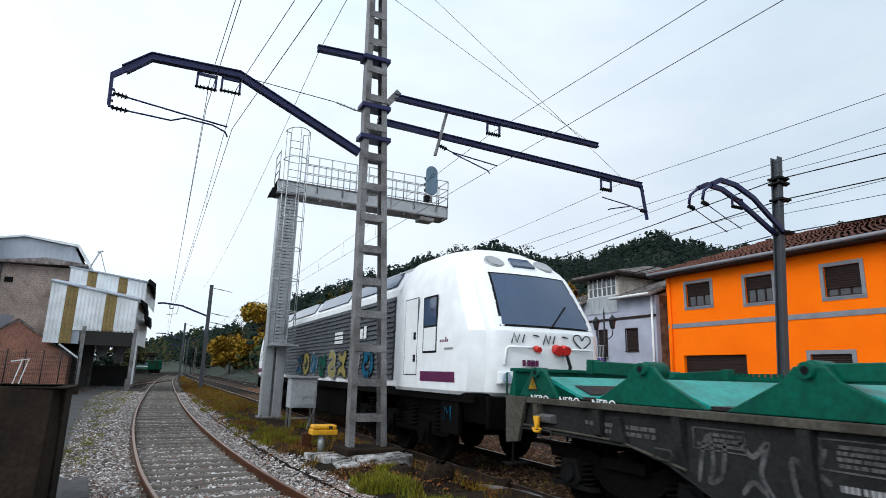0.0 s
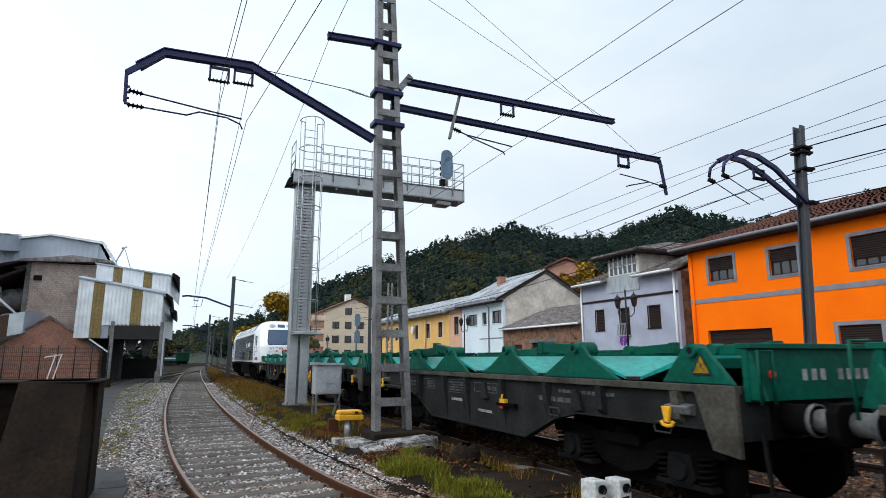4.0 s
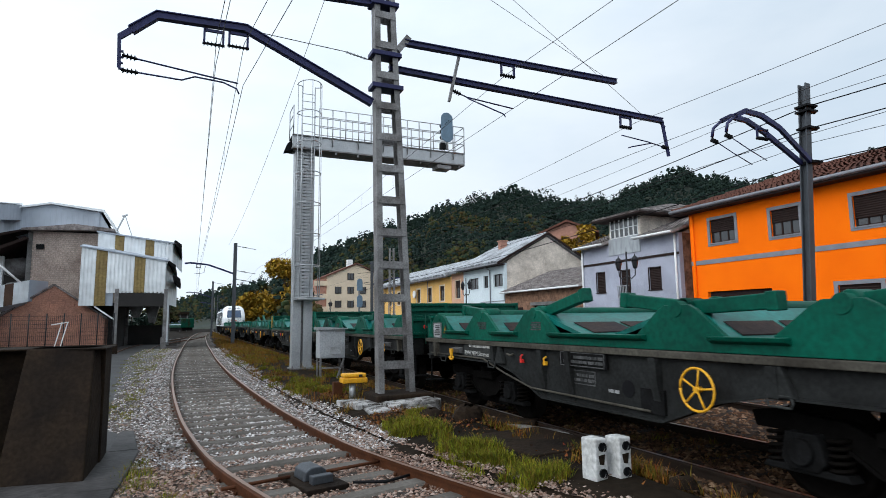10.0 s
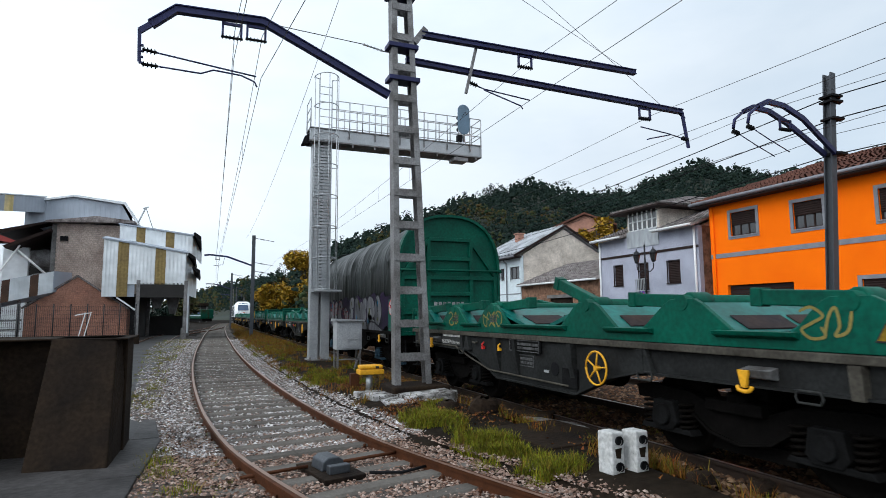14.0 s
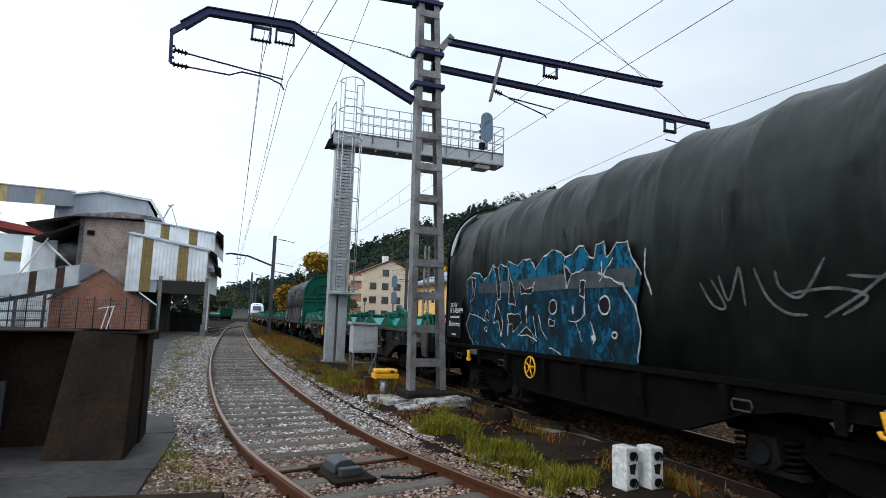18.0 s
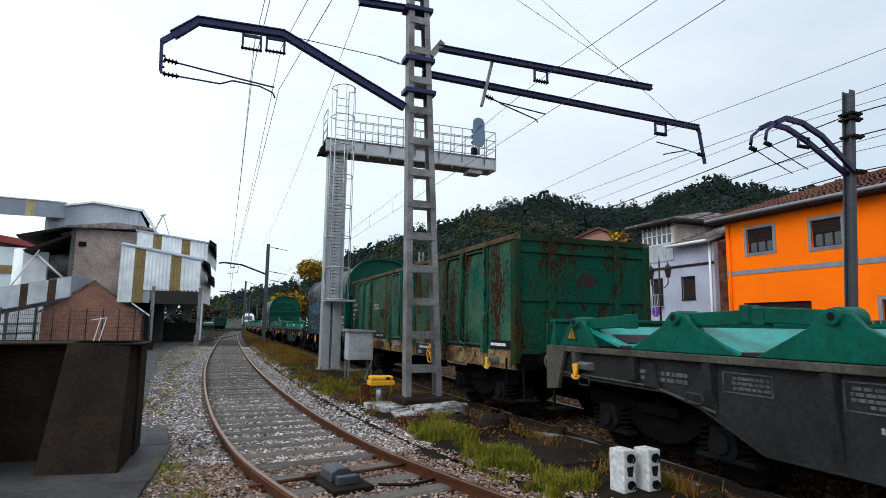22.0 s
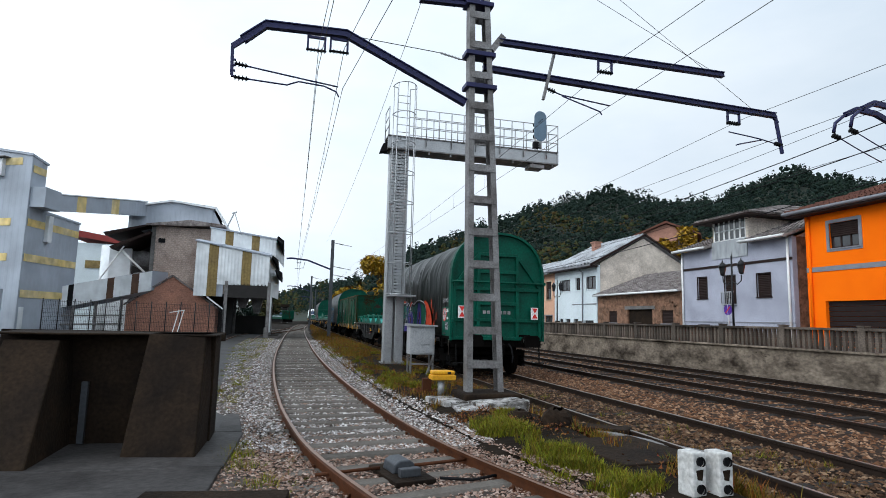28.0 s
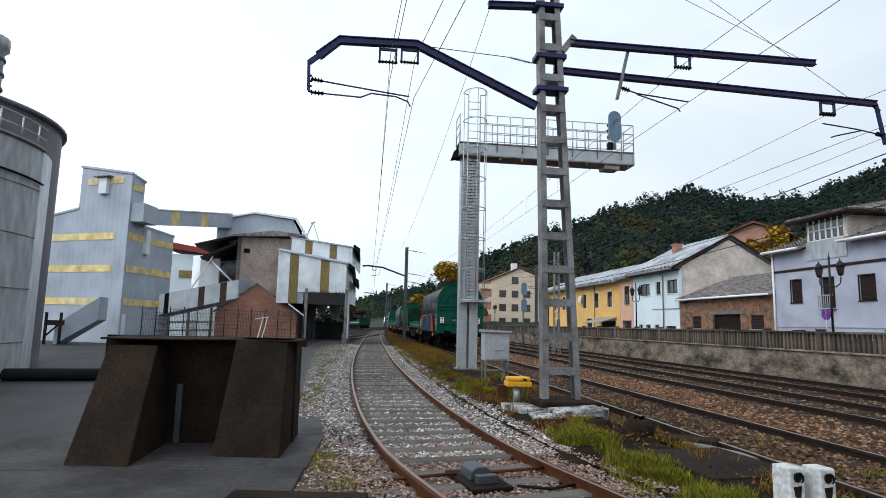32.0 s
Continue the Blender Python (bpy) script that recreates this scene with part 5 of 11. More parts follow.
    handwheel(car, -1.50, -1.68, 0.92, 0.21)
    Shape().cyl((-1.43, -0.62, 0.82), (-1.40, -0.62, 0.82), 0.10, n=16).link("lightening_hole", M["black"], car)
    Shape().tube([(-1.46, 5.2, 0.99), (-1.46, 2.9, 0.98), (-1.46, 2.2, 0.80), (-1.46, 1.4, 0.64), (-1.46, -1.0, 0.62)], 0.016).link("brake_pipe", M["sill"], car)
    for y in (-2.55, 2.3):
        Shape().prism([(y - 0.14, 0.94), (y + 0.14, 0.94), (y + 0.03, 1.20), (y - 0.03, 1.20)], "x", -1.50, -1.43).link("bracket", M["frame_grey"], car, bevel=0.006)
    Shape().box(-1.46, 2.60, 0.99, -1.445, 3.63, 1.265).link("plate", M["sill_dull"], car)
    bars(car, -1.465, 2.66, 3.58, 1.145, 1.245, 1, M["g_chalk"], seed=seed, dens=1.2, name="plate_mark", narrow=True)
    word(car, "RIVRENFM Shmmns", -1.465, 3.60, 1.02, 0.082, M["g_chalk"])
    for y, m in ((1.62, M["red"]), (1.0, M["yellow"])):
        Shape().tube([(-1.45, y, 1.11), (-1.48, y + 0.02, 1.08), (-1.48, y + 0.02, 1.00)], 0.014).box(-1.495, y - 0.028, 0.99, -1.45, y + 0.028, 1.04).link("release_handle", m, car)
    bars(car, -1.435, 2.82, 3.15, 1.47, 1.60, 4, M["g_faint"], seed=seed + 1)
    bars(car, -1.435, 1.15, 1.45, 1.47, 1.60, 4, M["g_faint"], seed=seed + 2)
    Shape().box(-1.470, -0.30, 1.02, -1.445, 0.66, 1.20).link("load_table", M["axle_grey"], car, "small grey load table")
    bars(car, -1.474, -0.24, 0.60, 1.05, 1.17, 2, M["g_faint"], seed=seed + 3, frame=True, narrow=True)
    bars(car, -1.425, 0.0, 0.5, 0.82, 0.94, 2, M["g_faint"], seed=seed + 6, frame=True)
    bars(car, -1.425, -0.46, -0.26, 0.74, 0.80, 1, M["g_white"], seed=seed + 4)
    Shape().box(-1.46, -1.2, 0.60, -1.425, -0.85, 0.86).link("label_holder", M["axle_grey"], car)
    for y in (4.52 if "front_notice" in extra or "nine" in extra else 4.95, -5.12):
        warning(car, -1.435, y, 1.38)
    if "tag" in extra:
        for k, y in enumerate((-2.75, -2.98, -3.2, -3.42)):
            for line in glyph(k + 1, y, 1.40, 0.24, 0.28):
                ribbon(car, line, 0.028, 0.0, M["g_yellow"], put=lambda p, q, lift: (-1.437, p, q))
    if "tags" in extra:
        for k, y in enumerate((3.3, 3.05, 1.7, 1.45, 1.2, -4.4, -4.62)):
            for line in glyph(k, y, 1.38, 0.26, 0.28):
                ribbon(car, line, 0.026, 0.0, M["g_yellow"], put=lambda p, q, lift: (-1.437, p, q))
    if "nine" in extra:
        ribbon(car, [(4.95, 1.42), (4.88, 1.39), (4.84, 1.48), (4.83, 1.60), (4.88, 1.67), (4.94, 1.63), (4.94, 1.56), (4.88, 1.53), (4.84, 1.57)], 0.026, 0.0, M["g_yellow"], put=lambda p, q, lift: (-1.439, p, q))
        Shape().box(-1.472, 5.22, 1.36, -1.434, 5.30, 2.05).link("edge_plate", M["yellow"], car, "yellow drilled edge plate", bevel=0.006)
        for z in (1.46, 1.62, 1.78, 1.94):
            Shape().cyl((-1.475, 5.26, z), (-1.466, 5.26, z), 0.018, n=10).link("plate_hole", M["black"], car)
    if "mark" in extra:
        word(car, "RENFM", -1.435, -3.06, 1.50, 0.075, M["white"])
    if "white" in extra:
        Shape().box(-1.48, -5.16, 0.98, -1.45, -4.74, 1.24).link("document_box", M["buffer"], car, "pale document holder", bevel=0.006)
        bars(car, -1.484, -5.12, -4.78, 1.0, 1.22, 5, M["g_white"], seed=3)
    if "front_notice" in extra:
        Shape().box(-1.45, 4.72, 1.31, -1.432, 5.05, 1.58).link("notice", M["sign_white"], car, "white notice with a blue field" if "blue" in extra else "dirty white ruled notice")
        if "blue" in extra:
            Shape().box(-1.454, 4.77, 1.36, -1.449, 5.0, 1.53).link("notice_field", M["blue"], car)
        bars(car, -1.455, 4.76, 5.01, 1.34, 1.55, 6, M["g_faint"], seed=9, dens=1.5)
        Shape().box(-1.456, 4.70, 1.575, -1.43, 5.07, 1.595).box(-1.456, 4.70, 1.295, -1.43, 5.07, 1.315).box(-1.456, 4.70, 1.316, -1.43, 4.72, 1.574).box(-1.456, 5.05, 1.316, -1.43, 5.07, 1.574).link("notice_frame", M["galv_old"], car)
    if "two" in extra:
        word(car, "2", -1.435, -5.12, 1.32, 0.12, M["g_white"])
    Shape().tube([(-1.45, 1.9, 1.10), (-1.48, 1.96, 1.08), (-1.48, 2.05, 1.10)], 0.018).link("brake_lever", M["sill"], car)
    for e in (-1, 1):
        Shape().tube([(-1.40, e * 5.62, 1.15), (-1.40, e * 5.62, 1.75), (-1.15, e * 5.62, 1.75)], 0.016).link("end_handrail", M["green"], car)
    return car


def arch(x0, z0, z1, top, n=18):
    """Half outline of a hooped cover from the left foot over to the right foot."""
    pts = [(-x0, z0)]
    for i in range(n + 1):
        a = math.pi * (1 - i / n)
        pts.append((x0 * math.copysign(abs(math.cos(a)) ** 0.82, math.cos(a)), z1 + (top - z1) * math.sin(a) ** 0.9))
    return pts + [(x0, z0)]


def tarp_wagon(label, seed, spray):
    """Hooded coil wagon: grey-black tarpaulin on hoops between green end walls."""
    car = thing("hooded_coil_wagon", label, "freight wagon", group="train")
    underframe(car, "dark grey frame", M["under"], M["under"], deep=0.55, flange=1.16, tint=M["axle_blue"] if seed == 1 else None)
    rg = random.Random(seed)
    rows = []
    hoops = [-5.32 + 10.64 * i / 8 for i in range(9)]
    for j in range(321):
        y = -5.32 + 10.64 * j / 320
        d = min(abs(y - h) for h in hoops)
        sag = 0.055 * min(1.0, d / 0.55) ** 0.7
        ring = []
        for x, z in arch(1.43, 1.12, 2.85, 4.20, 40):
            u = noise.noise(Vector((x * 1.3, y * 0.8, z * 1.3 + seed))) * 0.035 + noise.noise(Vector((x * 4, y * 3, z * 4 + seed))) * 0.012
            k = 1 - sag / 1.43 * (1.0 if z > 2.3 else 0.4)
            # folds hang slantwise between the hoops, drawn in from the smooth face
            slant = 0.9 * math.copysign(1.0, math.sin(y * 2.4 + seed))
            fold = (1 - min(1.0, 3.6 * abs(noise.noise(Vector((y * 0.95 + z * slant * 0.9, z * 0.55, seed * 3.0)))))) ** 2 * 0.045 * smooth01((z - 1.9) / 0.9)
            fold += (1 - min(1.0, 4.0 * abs(noise.noise(Vector((y * 4.1 - z * 0.7, z * 1.1, seed * 7.0)))))) ** 2 * 0.005 * smooth01((z - 2.2) / 0.7)
            ring.append((x * k + math.copysign(u * 0.7 - fold * min(1.0, abs(x)), x), y, z - (sag + u) * (1 if z > 3 else 0.2) - (fold * 0.8 if z > 3 else 0)))
        rows.append(ring)
    cover = Shape().grid(rows).link("tarpaulin", M["tarp"], car, "creased dusty black tarpaulin")
    so = cover.modifiers.new("thick", "SOLIDIFY")
    so.thickness = 0.012
    for e in (-1, 1):
        out = arch(1.45, 1.05, 2.85, 4.27)
        inner = arch(1.36, 1.05, 2.85, 4.18)
        Shape().prism(out if e < 0 else inner, "y", e * 5.34, e * 5.40).link("end_wall", M["green"], car, "green steel end wall")
        rim = Shape()
        for (a, b), (c, d) in zip(out, out[1:]):
            rim.beam((a, e * 5.39, b), (c, e * 5.39, d), 0.05 if e > 0 else 0.07, 0.03 if e > 0 else 0.22, up=(0, 1, 0))
        rim.link("end_rim", M["green"] if e < 0 else M["black"], car)
        ribs = Shape()
        for p, q in (((-0.62, 1.1), (-0.62, 3.62)), ((0.62, 1.1), (0.62, 3.62)), ((-1.4, 2.58), (1.4, 2.58)), ((-0.62, 3.62), (0.62, 3.62)), ((-0.62, 3.6), (-1.38, 2.62)), ((0.62, 3.6), (1.38, 2.62)),
                     ((-0.6, 3.1), (0.6, 3.1)), ((-0.6, 2.15), (0.6, 2.15)), ((-1.4, 1.66), (1.4, 1.66)), ((-1.4, 1.12), (1.4, 1.12)), ((-1.36, 1.1), (-1.36, 2.6)), ((1.36, 1.1), (1.36, 2.6))):
            ribs.beam((p[0], e * 5.44, p[1]), (q[0], e * 5.44, q[1]), 0.10, 0.09, up=(0, 1, 0))
        ribs.link("end_ribs", M["green"], car, bevel=0.008)
        Shape().cyl((-1.50, e * 5.53, 2.78), (1.50, e * 5.53, 2.78), 0.03, n=8).link("locking_bar", M["green"], car)
        for s in (-1, 1):
            Shape().box(s * 1.48 - 0.03, e * 5.45, 2.73, s * 1.48 + 0.03, e * 5.56, 2.83).link("bar_catch", M["yellow"] if e > 0 else M["green"], car, bevel=0.01)
            Shape().tube([(s * 1.42, e * 5.5, 1.15), (s * 1.42, e * 5.5, 2.1)], 0.016).link("end_handrail", M["green"], car)
            Shape().box(s * 1.42 - 0.03, e * 5.46, 1.56, s * 1.42 + 0.04, e * 5.54, 1.68).link("lock", M["yellow"] if e > 0 else M["green"], car, bevel=0.01)
        tx = Shape()
        for i in range(7):
            tx.box(-0.45 + 0.13 * i, e * 5.403 - 0.004, 1.84, -0.36 + 0.13 * i, e * 5.403 + 0.004, 1.94)
        tx.link("end_marks", M["g_white"], car, quick=True)
    # side panels with notices at both ends of the cover
    Shape().box(-1.475, 4.52, 1.26, -1.462, 5.30, 2.04).link("notice_panel", M["green"] if seed != 3 else M["g_dark"], car, "dark panel with worn writing")
    word(car, "32 RIV", -1.48, 5.12, 1.905, 0.105, M["white"])
    word(car, "71 E-RENFM", -1.48, 5.16, 1.785, 0.105, M["white"])
    bars(car, -1.48, 4.60, 5.14, 1.665, 1.735, 1, M["white"], seed=seed + 5, dens=0.9, narrow=True)
    bars(car, -1.48, 4.78, 5.04, 1.31, 1.36, 1, M["white"], seed=seed + 8, dens=1.6)
    word(car, "Shimmns", -1.48, 5.18, 1.50, 0.125, M["white"])
    Shape().box(-1.475, -5.32, 1.17, -1.462, -4.58, 2.02).link("notice_panel", M["green"] if seed != 3 else M["g_dark"], car)
    Shape().cyl((-1.482, -4.84, 1.80), (-1.476, -4.84, 1.80), 0.205, n=28).link("prohibition_ring", M["red"], car, "round red and white prohibition sign")
    Shape().cyl((-1.487, -4.84, 1.80), (-1.480, -4.84, 1.80), 0.168, n=28).link("prohibition_disc", M["sign_white"], car)
    Shape().beam((-1.491, -4.72, 1.92), (-1.491, -4.96, 1.68), 0.028, 0.006, up=(1, 0, 0)).link("prohibition_bar", M["red"], car)
    Shape().box(-1.489, -4.86, 1.80, -1.487, -4.77, 1.87).box(-1.489, -4.98, 1.785, -1.487, -4.70, 1.797).box(-1.489, -4.925, 1.80, -1.487, -4.918, 1.84).link("wagon_symbol", M["black"], car)
    bars(car, -1.482, -5.29, -5.04, 1.86, 1.97, 3, M["white"], seed=seed + 6)
    word(car, "7,00m", -1.482, -5.08, 1.655, 0.075, M["white"])
    Shape().box(-1.482, -5.25, 1.34, -1.476, -4.93, 1.57).link("load_table", M["sign_white"] if seed != 1 else M["g_magenta"], car, "small white ruled load table" if seed != 1 else "load table sprayed over in violet")
    rules = Shape()
    for i in range(6):
        rules.box(-1.485, -5.25, 1.34 + 0.043 * i, -1.481, -4.93, 1.347 + 0.043 * i).box(-1.486, -5.25 + 0.062 * i, 1.34, -1.482, -5.244 + 0.062 * i, 1.57)
    rules.link("table_rules", M["black"] if seed != 1 else M["g_faint"], car, quick=True)
    bars(car, -1.482, -5.0, -4.62, 1.21, 1.26, 1, M["g_faint"], seed=seed + 7, dens=1.4)
    for s in (-1, 1):
        hook(car, s, 3.9, 0.98), hook(car, s, -3.9, 0.98)
    if seed != 5:
        handwheel(car, -1.50, 1.51, 0.92, 0.165)
    for y in (5.35, -5.35):
        Shape().tube([(-1.46, y, 1.2), (-1.48, y, 0.95), (-1.46, y + 0.05, 0.62)], 0.014).link("tensioner", M["sill"], car)
    for y in (3.62, 0.31, -2.4):
        Shape().grid([[on_cover(y + 0.02 * math.sin(z * 5) + o, z, 0.004 if o else 0.014) for o in (-0.03, 0, 0.03)] for z in [2.66 + 0.07 * i for i in range(6)]]).link("seam", M["tarp"], car)
    Shape().grid([[on_cover(5.28 - 0.16 * o * (1 + 0.35 * math.sin(z * 9 + seed)), z, 0.014) for o in (0, 1)] for z in [3.05 + 0.07 * i for i in range(15)]]).link("bare_edge", M["white"] if seed == 1 else M["galv"], car, "pale worn band at the hoop")
    spray(car, rg)
    return car


def wobble(cx, cz, ry, rz, n, rg, jag=0.18):
    return [(cx + ry * math.cos(i * math.tau / n) * (1 + rg.uniform(-jag, jag)), cz + rz * math.sin(i * math.tau / n) * (1 + rg.uniform(-jag, jag))) for i in range(n)]


def on_cover(y, z, lift):
    """A point on the hooped side: it leans in above 2.85."""
    if z <= 2.85:
        return (-1.462 - lift, y, z)
    a = min(1.0, (z - 2.85) / 1.37)
    return (-1.45 * math.cos(math.asin(min(0.999, a ** (1 / 0.9)))) ** 0.82 - lift, y, z)


def flow(pts, closed=False, k=6):
    """A smooth line through points."""
    n, out = len(pts), []
    for i in range(n if closed else n - 1):
        p = [pts[(i + j) % n] if closed else pts[min(max(i + j, 0), n - 1)] for j in (-1, 0, 1, 2)]
        for s in range(k):
            t = s / k
            out.append(tuple(0.5 * (2 * p[1][d] + (p[2][d] - p[0][d]) * t + (2 * p[0][d] - 5 * p[1][d] + 4 * p[2][d] - p[3][d]) * t * t + (3 * p[1][d] - p[0][d] - 3 * p[2][d] + p[3][d]) * t**3) for d in (0, 1)))
    return out if closed else out + [tuple(pts[-1])]


def patch(car, poly, lift, material, name="graffiti"):
    poly = flow(poly, True, 3)
    c = (sum(p[0] for p in poly) / len(poly), sum(p[1] for p in poly) / len(poly))
    n = len(poly)
    rings = [[on_cover(c[0] + (p[0] - c[0]) * k, c[1] + (p[1] - c[1]) * k, lift) for p in poly] for k in (0.02, 0.35, 0.7, 1.0)]
    Shape().grid(rings, True, True).link(name, material, car, quick=True)


def ribbon(car, pts, width, lift, material, name="graffiti", put=None):
    """One sprayed line with round ends."""
    put = put or on_cover
    line = flow(pts)
    rows = []
    for i, (y, z) in enumerate(line):
        a, b = line[max(i - 1, 0)], line[min(i + 1, len(line) - 1)]
        d = Vector((b[0] - a[0], b[1] - a[1]))
        d = d.normalized() if d.length > 1e-6 else Vector((1, 0))
        run = min(i, len(line) - 1 - i)
        w = width / 2 * (0.45, 0.85, 1.0)[min(run, 2)]
        rows.append([put(y - d.y * w * j, max(z + d.x * w * j, 1.13 if put is on_cover else 0.0), lift) for j in (-1, 0, 1)])
    Shape().grid(rows).link(name, material, car, quick=True)


def outline(car, poly, lift, material, width=0.05):
    line = list(poly) + [poly[0], poly[1]]
    ribbon(car, line, width, lift, material, "graffiti_outline")


# curls of sprayed paint on a unit square, across and up; they spell nothing
CURLS = [
    [(0.10, 0.85), (0.50, 0.98), (0.88, 0.72), (0.50, 0.50), (0.15, 0.30), (0.45, 0.05), (0.92, 0.12), (0.80, 0.40)],
    [(0.05, 0.10), (0.22, 0.70), (0.45, 0.95), (0.55, 0.45), (0.40, 0.15), (0.80, 0.30), (0.95, 0.90)],
    [(0.92, 0.98), (0.60, 0.60), (0.12, 0.75), (0.20, 0.20), (0.62, 0.06), (0.70, 0.55), (0.98, 0.45)],
    [(0.06, 0.95), (0.40, 0.70), (0.85, 0.95), (0.62, 0.45), (0.90, 0.05), (0.40, 0.28), (0.05, 0.05)],
    [(0.50, 0.60), (0.30, 0.75), (0.12, 0.40), (0.45, 0.08), (0.88, 0.35), (0.80, 0.85), (0.35, 0.98), (0.05, 0.80)],
]


def glyph(k, y, z, w, h):
    return [[(y - a * w, z + b * h) for a, b in CURLS[k % 5]]]


# strokes of the big readable letters, on a unit square
BUBBLE = dict(E=[[(0.85, 0.90), (0.25, 0.92), (0.18, 0.50), (0.22, 0.08), (0.85, 0.10)], [(0.22, 0.52), (0.70, 0.52)]], N=[[(0.14, 0.05), (0.16, 0.95), (0.50, 0.50), (0.82, 0.06), (0.86, 0.95)]],
              R=[[(0.16, 0.04), (0.18, 0.92), (0.66, 0.90), (0.72, 0.62), (0.26, 0.48), (0.62, 0.22), (1.05, 0.06)]], O=[[(0.5, 0.92), (0.16, 0.5), (0.5, 0.08), (0.84, 0.5), (0.5, 0.92), (0.3, 0.8)]])


def plate(car, poly, lift, material, name="graffiti"):
    """A sharp-cornered sprayed field on the upright part of the cover."""
    Shape().add([on_cover(y, z, lift) for y, z in poly], [tuple(range(len(poly)))]).link(name, material, car, quick=True)


def scratchy(car, pts, width, lift, material, rg, closed=False, shake=0.012):
    """A quick angular line of uneven width, with small breaks in its edge."""
    line = list(pts) + ([pts[0]] if closed else [])
    rows = []
    for (ya, za), (yb, zb) in zip(line, line[1:]):
        d = Vector((yb - ya, zb - za))
        n = max(2, int(d.length / 0.06))
        d = d.normalized()
        for i in range(n + 1):
            u = i / n
            w = width / 2 * rg.uniform(0.25, 1.5)
            y, z = ya + (yb - ya) * u + rg.uniform(-shake, shake), za + (zb - za) * u + rg.uniform(-shake, shake)
            rows.append([on_cover(y - d.y * w * j, max(1.13, z + d.x * w * j), lift) for j in (-1, 1)])
    Shape().grid(rows).link("graffiti_line", material, car, quick=True)


def spray_purple(car, rg):
    for i in range(11):
        y = 4.6 - i * 0.92
        patch(car, wobble(y - 0.2, 1.72, 0.75, 0.44 + 0.006 * i, 14, rg, 0.15), 0.003 + 0.0004 * (i % 4), M["g_purple"])
    # fat silver bodies with dark edges and holes
    bodies = [
        [(4.72, 1.2), (4.6, 1.7), (4.42, 2.05), (4.05, 2.14), (3.66, 1.97), (3.60, 1.6), (3.8, 1.28), (4.2, 1.15)],
        [(3.46, 2.11), (3.30, 1.78), (3.08, 1.8), (2.88, 2.14), (2.62, 2.05), (2.64, 1.5), (2.70, 1.17), (2.95, 1.16), (3.25, 1.4), (3.48, 1.7)],
        [(2.46, 2.06), (2.18, 2.14), (1.95, 2.0), (2.10, 1.75), (2.04, 1.5), (2.08, 1.24), (2.44, 1.22), (2.54, 1.7)],
        [(1.84, 1.86), (1.68, 2.10), (1.30, 2.13), (1.12, 1.86), (1.40, 1.68), (1.22, 1.45), (1.38, 1.16), (1.86, 1.15), (1.90, 1.5)],
        [(1.02, 1.78), (0.74, 1.88), (0.46, 1.84), (0.24, 1.63), (0.20, 1.40), (0.38, 1.17), (1.08, 1.17), (1.10, 1.35), (0.80, 1.5)],
        [(-0.05, 1.80), (-0.22, 1.53), (-0.04, 1.27), (0.14, 1.54)],
    ]
    for i, body in enumerate(bodies):
        patch(car, body, 0.008 + 0.001 * (i % 2), M["g_silver"])
        outline(car, body, 0.012 + 0.001 * (i % 2), M["g_dark"], 0.075)
    for y, z, w, h in ((4.12, 1.55, 0.10, 0.22), (3.05, 1.48, 0.07, 0.16), (2.28, 1.86, 0.08, 0.05), (1.52, 1.90, 0.12, 0.06), (1.56, 1.40, 0.14, 0.07), (0.62, 1.38, 0.22, 0.08), (0.55, 1.70, 0.10, 0.05)):
        patch(car, wobble(y, z, w, h, 9, rg, 0.15), 0.015, M["g_dark"])
    for key, y, w, z, h in (("E", -0.05, 0.66, 1.20, 0.86), ("N", -0.76, 0.98, 1.16, 0.90), ("E", -1.78, 0.58, 1.16, 0.84), ("R", -2.36, 0.84, 1.16, 0.84), ("O", -3.20, 0.62, 1.40, 0.64)):
        for line in BUBBLE[key]:
            ribbon(car, [(y - a * w, z + b * h) for a, b in line], 0.44, 0.009, M["g_dark"])
        for k, line in enumerate(BUBBLE[key]):
            ribbon(car, [(y - a * w, z + b * h) for a, b in line], 0.34, 0.013 + 0.001 * k, M["g_silver"])
    patch(car, [(-2.2, 1.16), (-2.6, 1.38), (-3.1, 1.36), (-3.7, 1.22), (-4.05, 1.17), (-3.6, 1.14), (-2.8, 1.14)], 0.012, M["g_silver"])
    ribbon(car, [(-2.6, 1.40), (-3.1, 1.39), (-3.75, 1.25), (-4.1, 1.17)], 0.05, 0.016, M["g_dark"])
    for y, z, m in ((-0.30, 1.98, "g_moss"), (-1.25, 2.0, "g_moss"), (-1.42, 1.92, "g_moss"), (-0.7, 1.40, "g_moss"), (-1.9, 1.32, "g_moss"), (-2.6, 1.72, "g_moss"), (-3.5, 1.48, "g_moss"), (-3.5, 1.93, "g_ice"), (-1.0, 1.5, "g_ice"), (-2.45, 1.4, "g_ice"),
                    (4.2, 1.72, "g_moss"), (2.2, 1.62, "g_moss"), (0.5, 1.27, "g_moss"), (2.95, 1.95, "g_ice"), (0.72, 1.78, "g_ice")):
        patch(car, wobble(y, z, rg.uniform(0.035, 0.075), rg.uniform(0.05, 0.10), 9, rg, 0.3), 0.018, M[m])
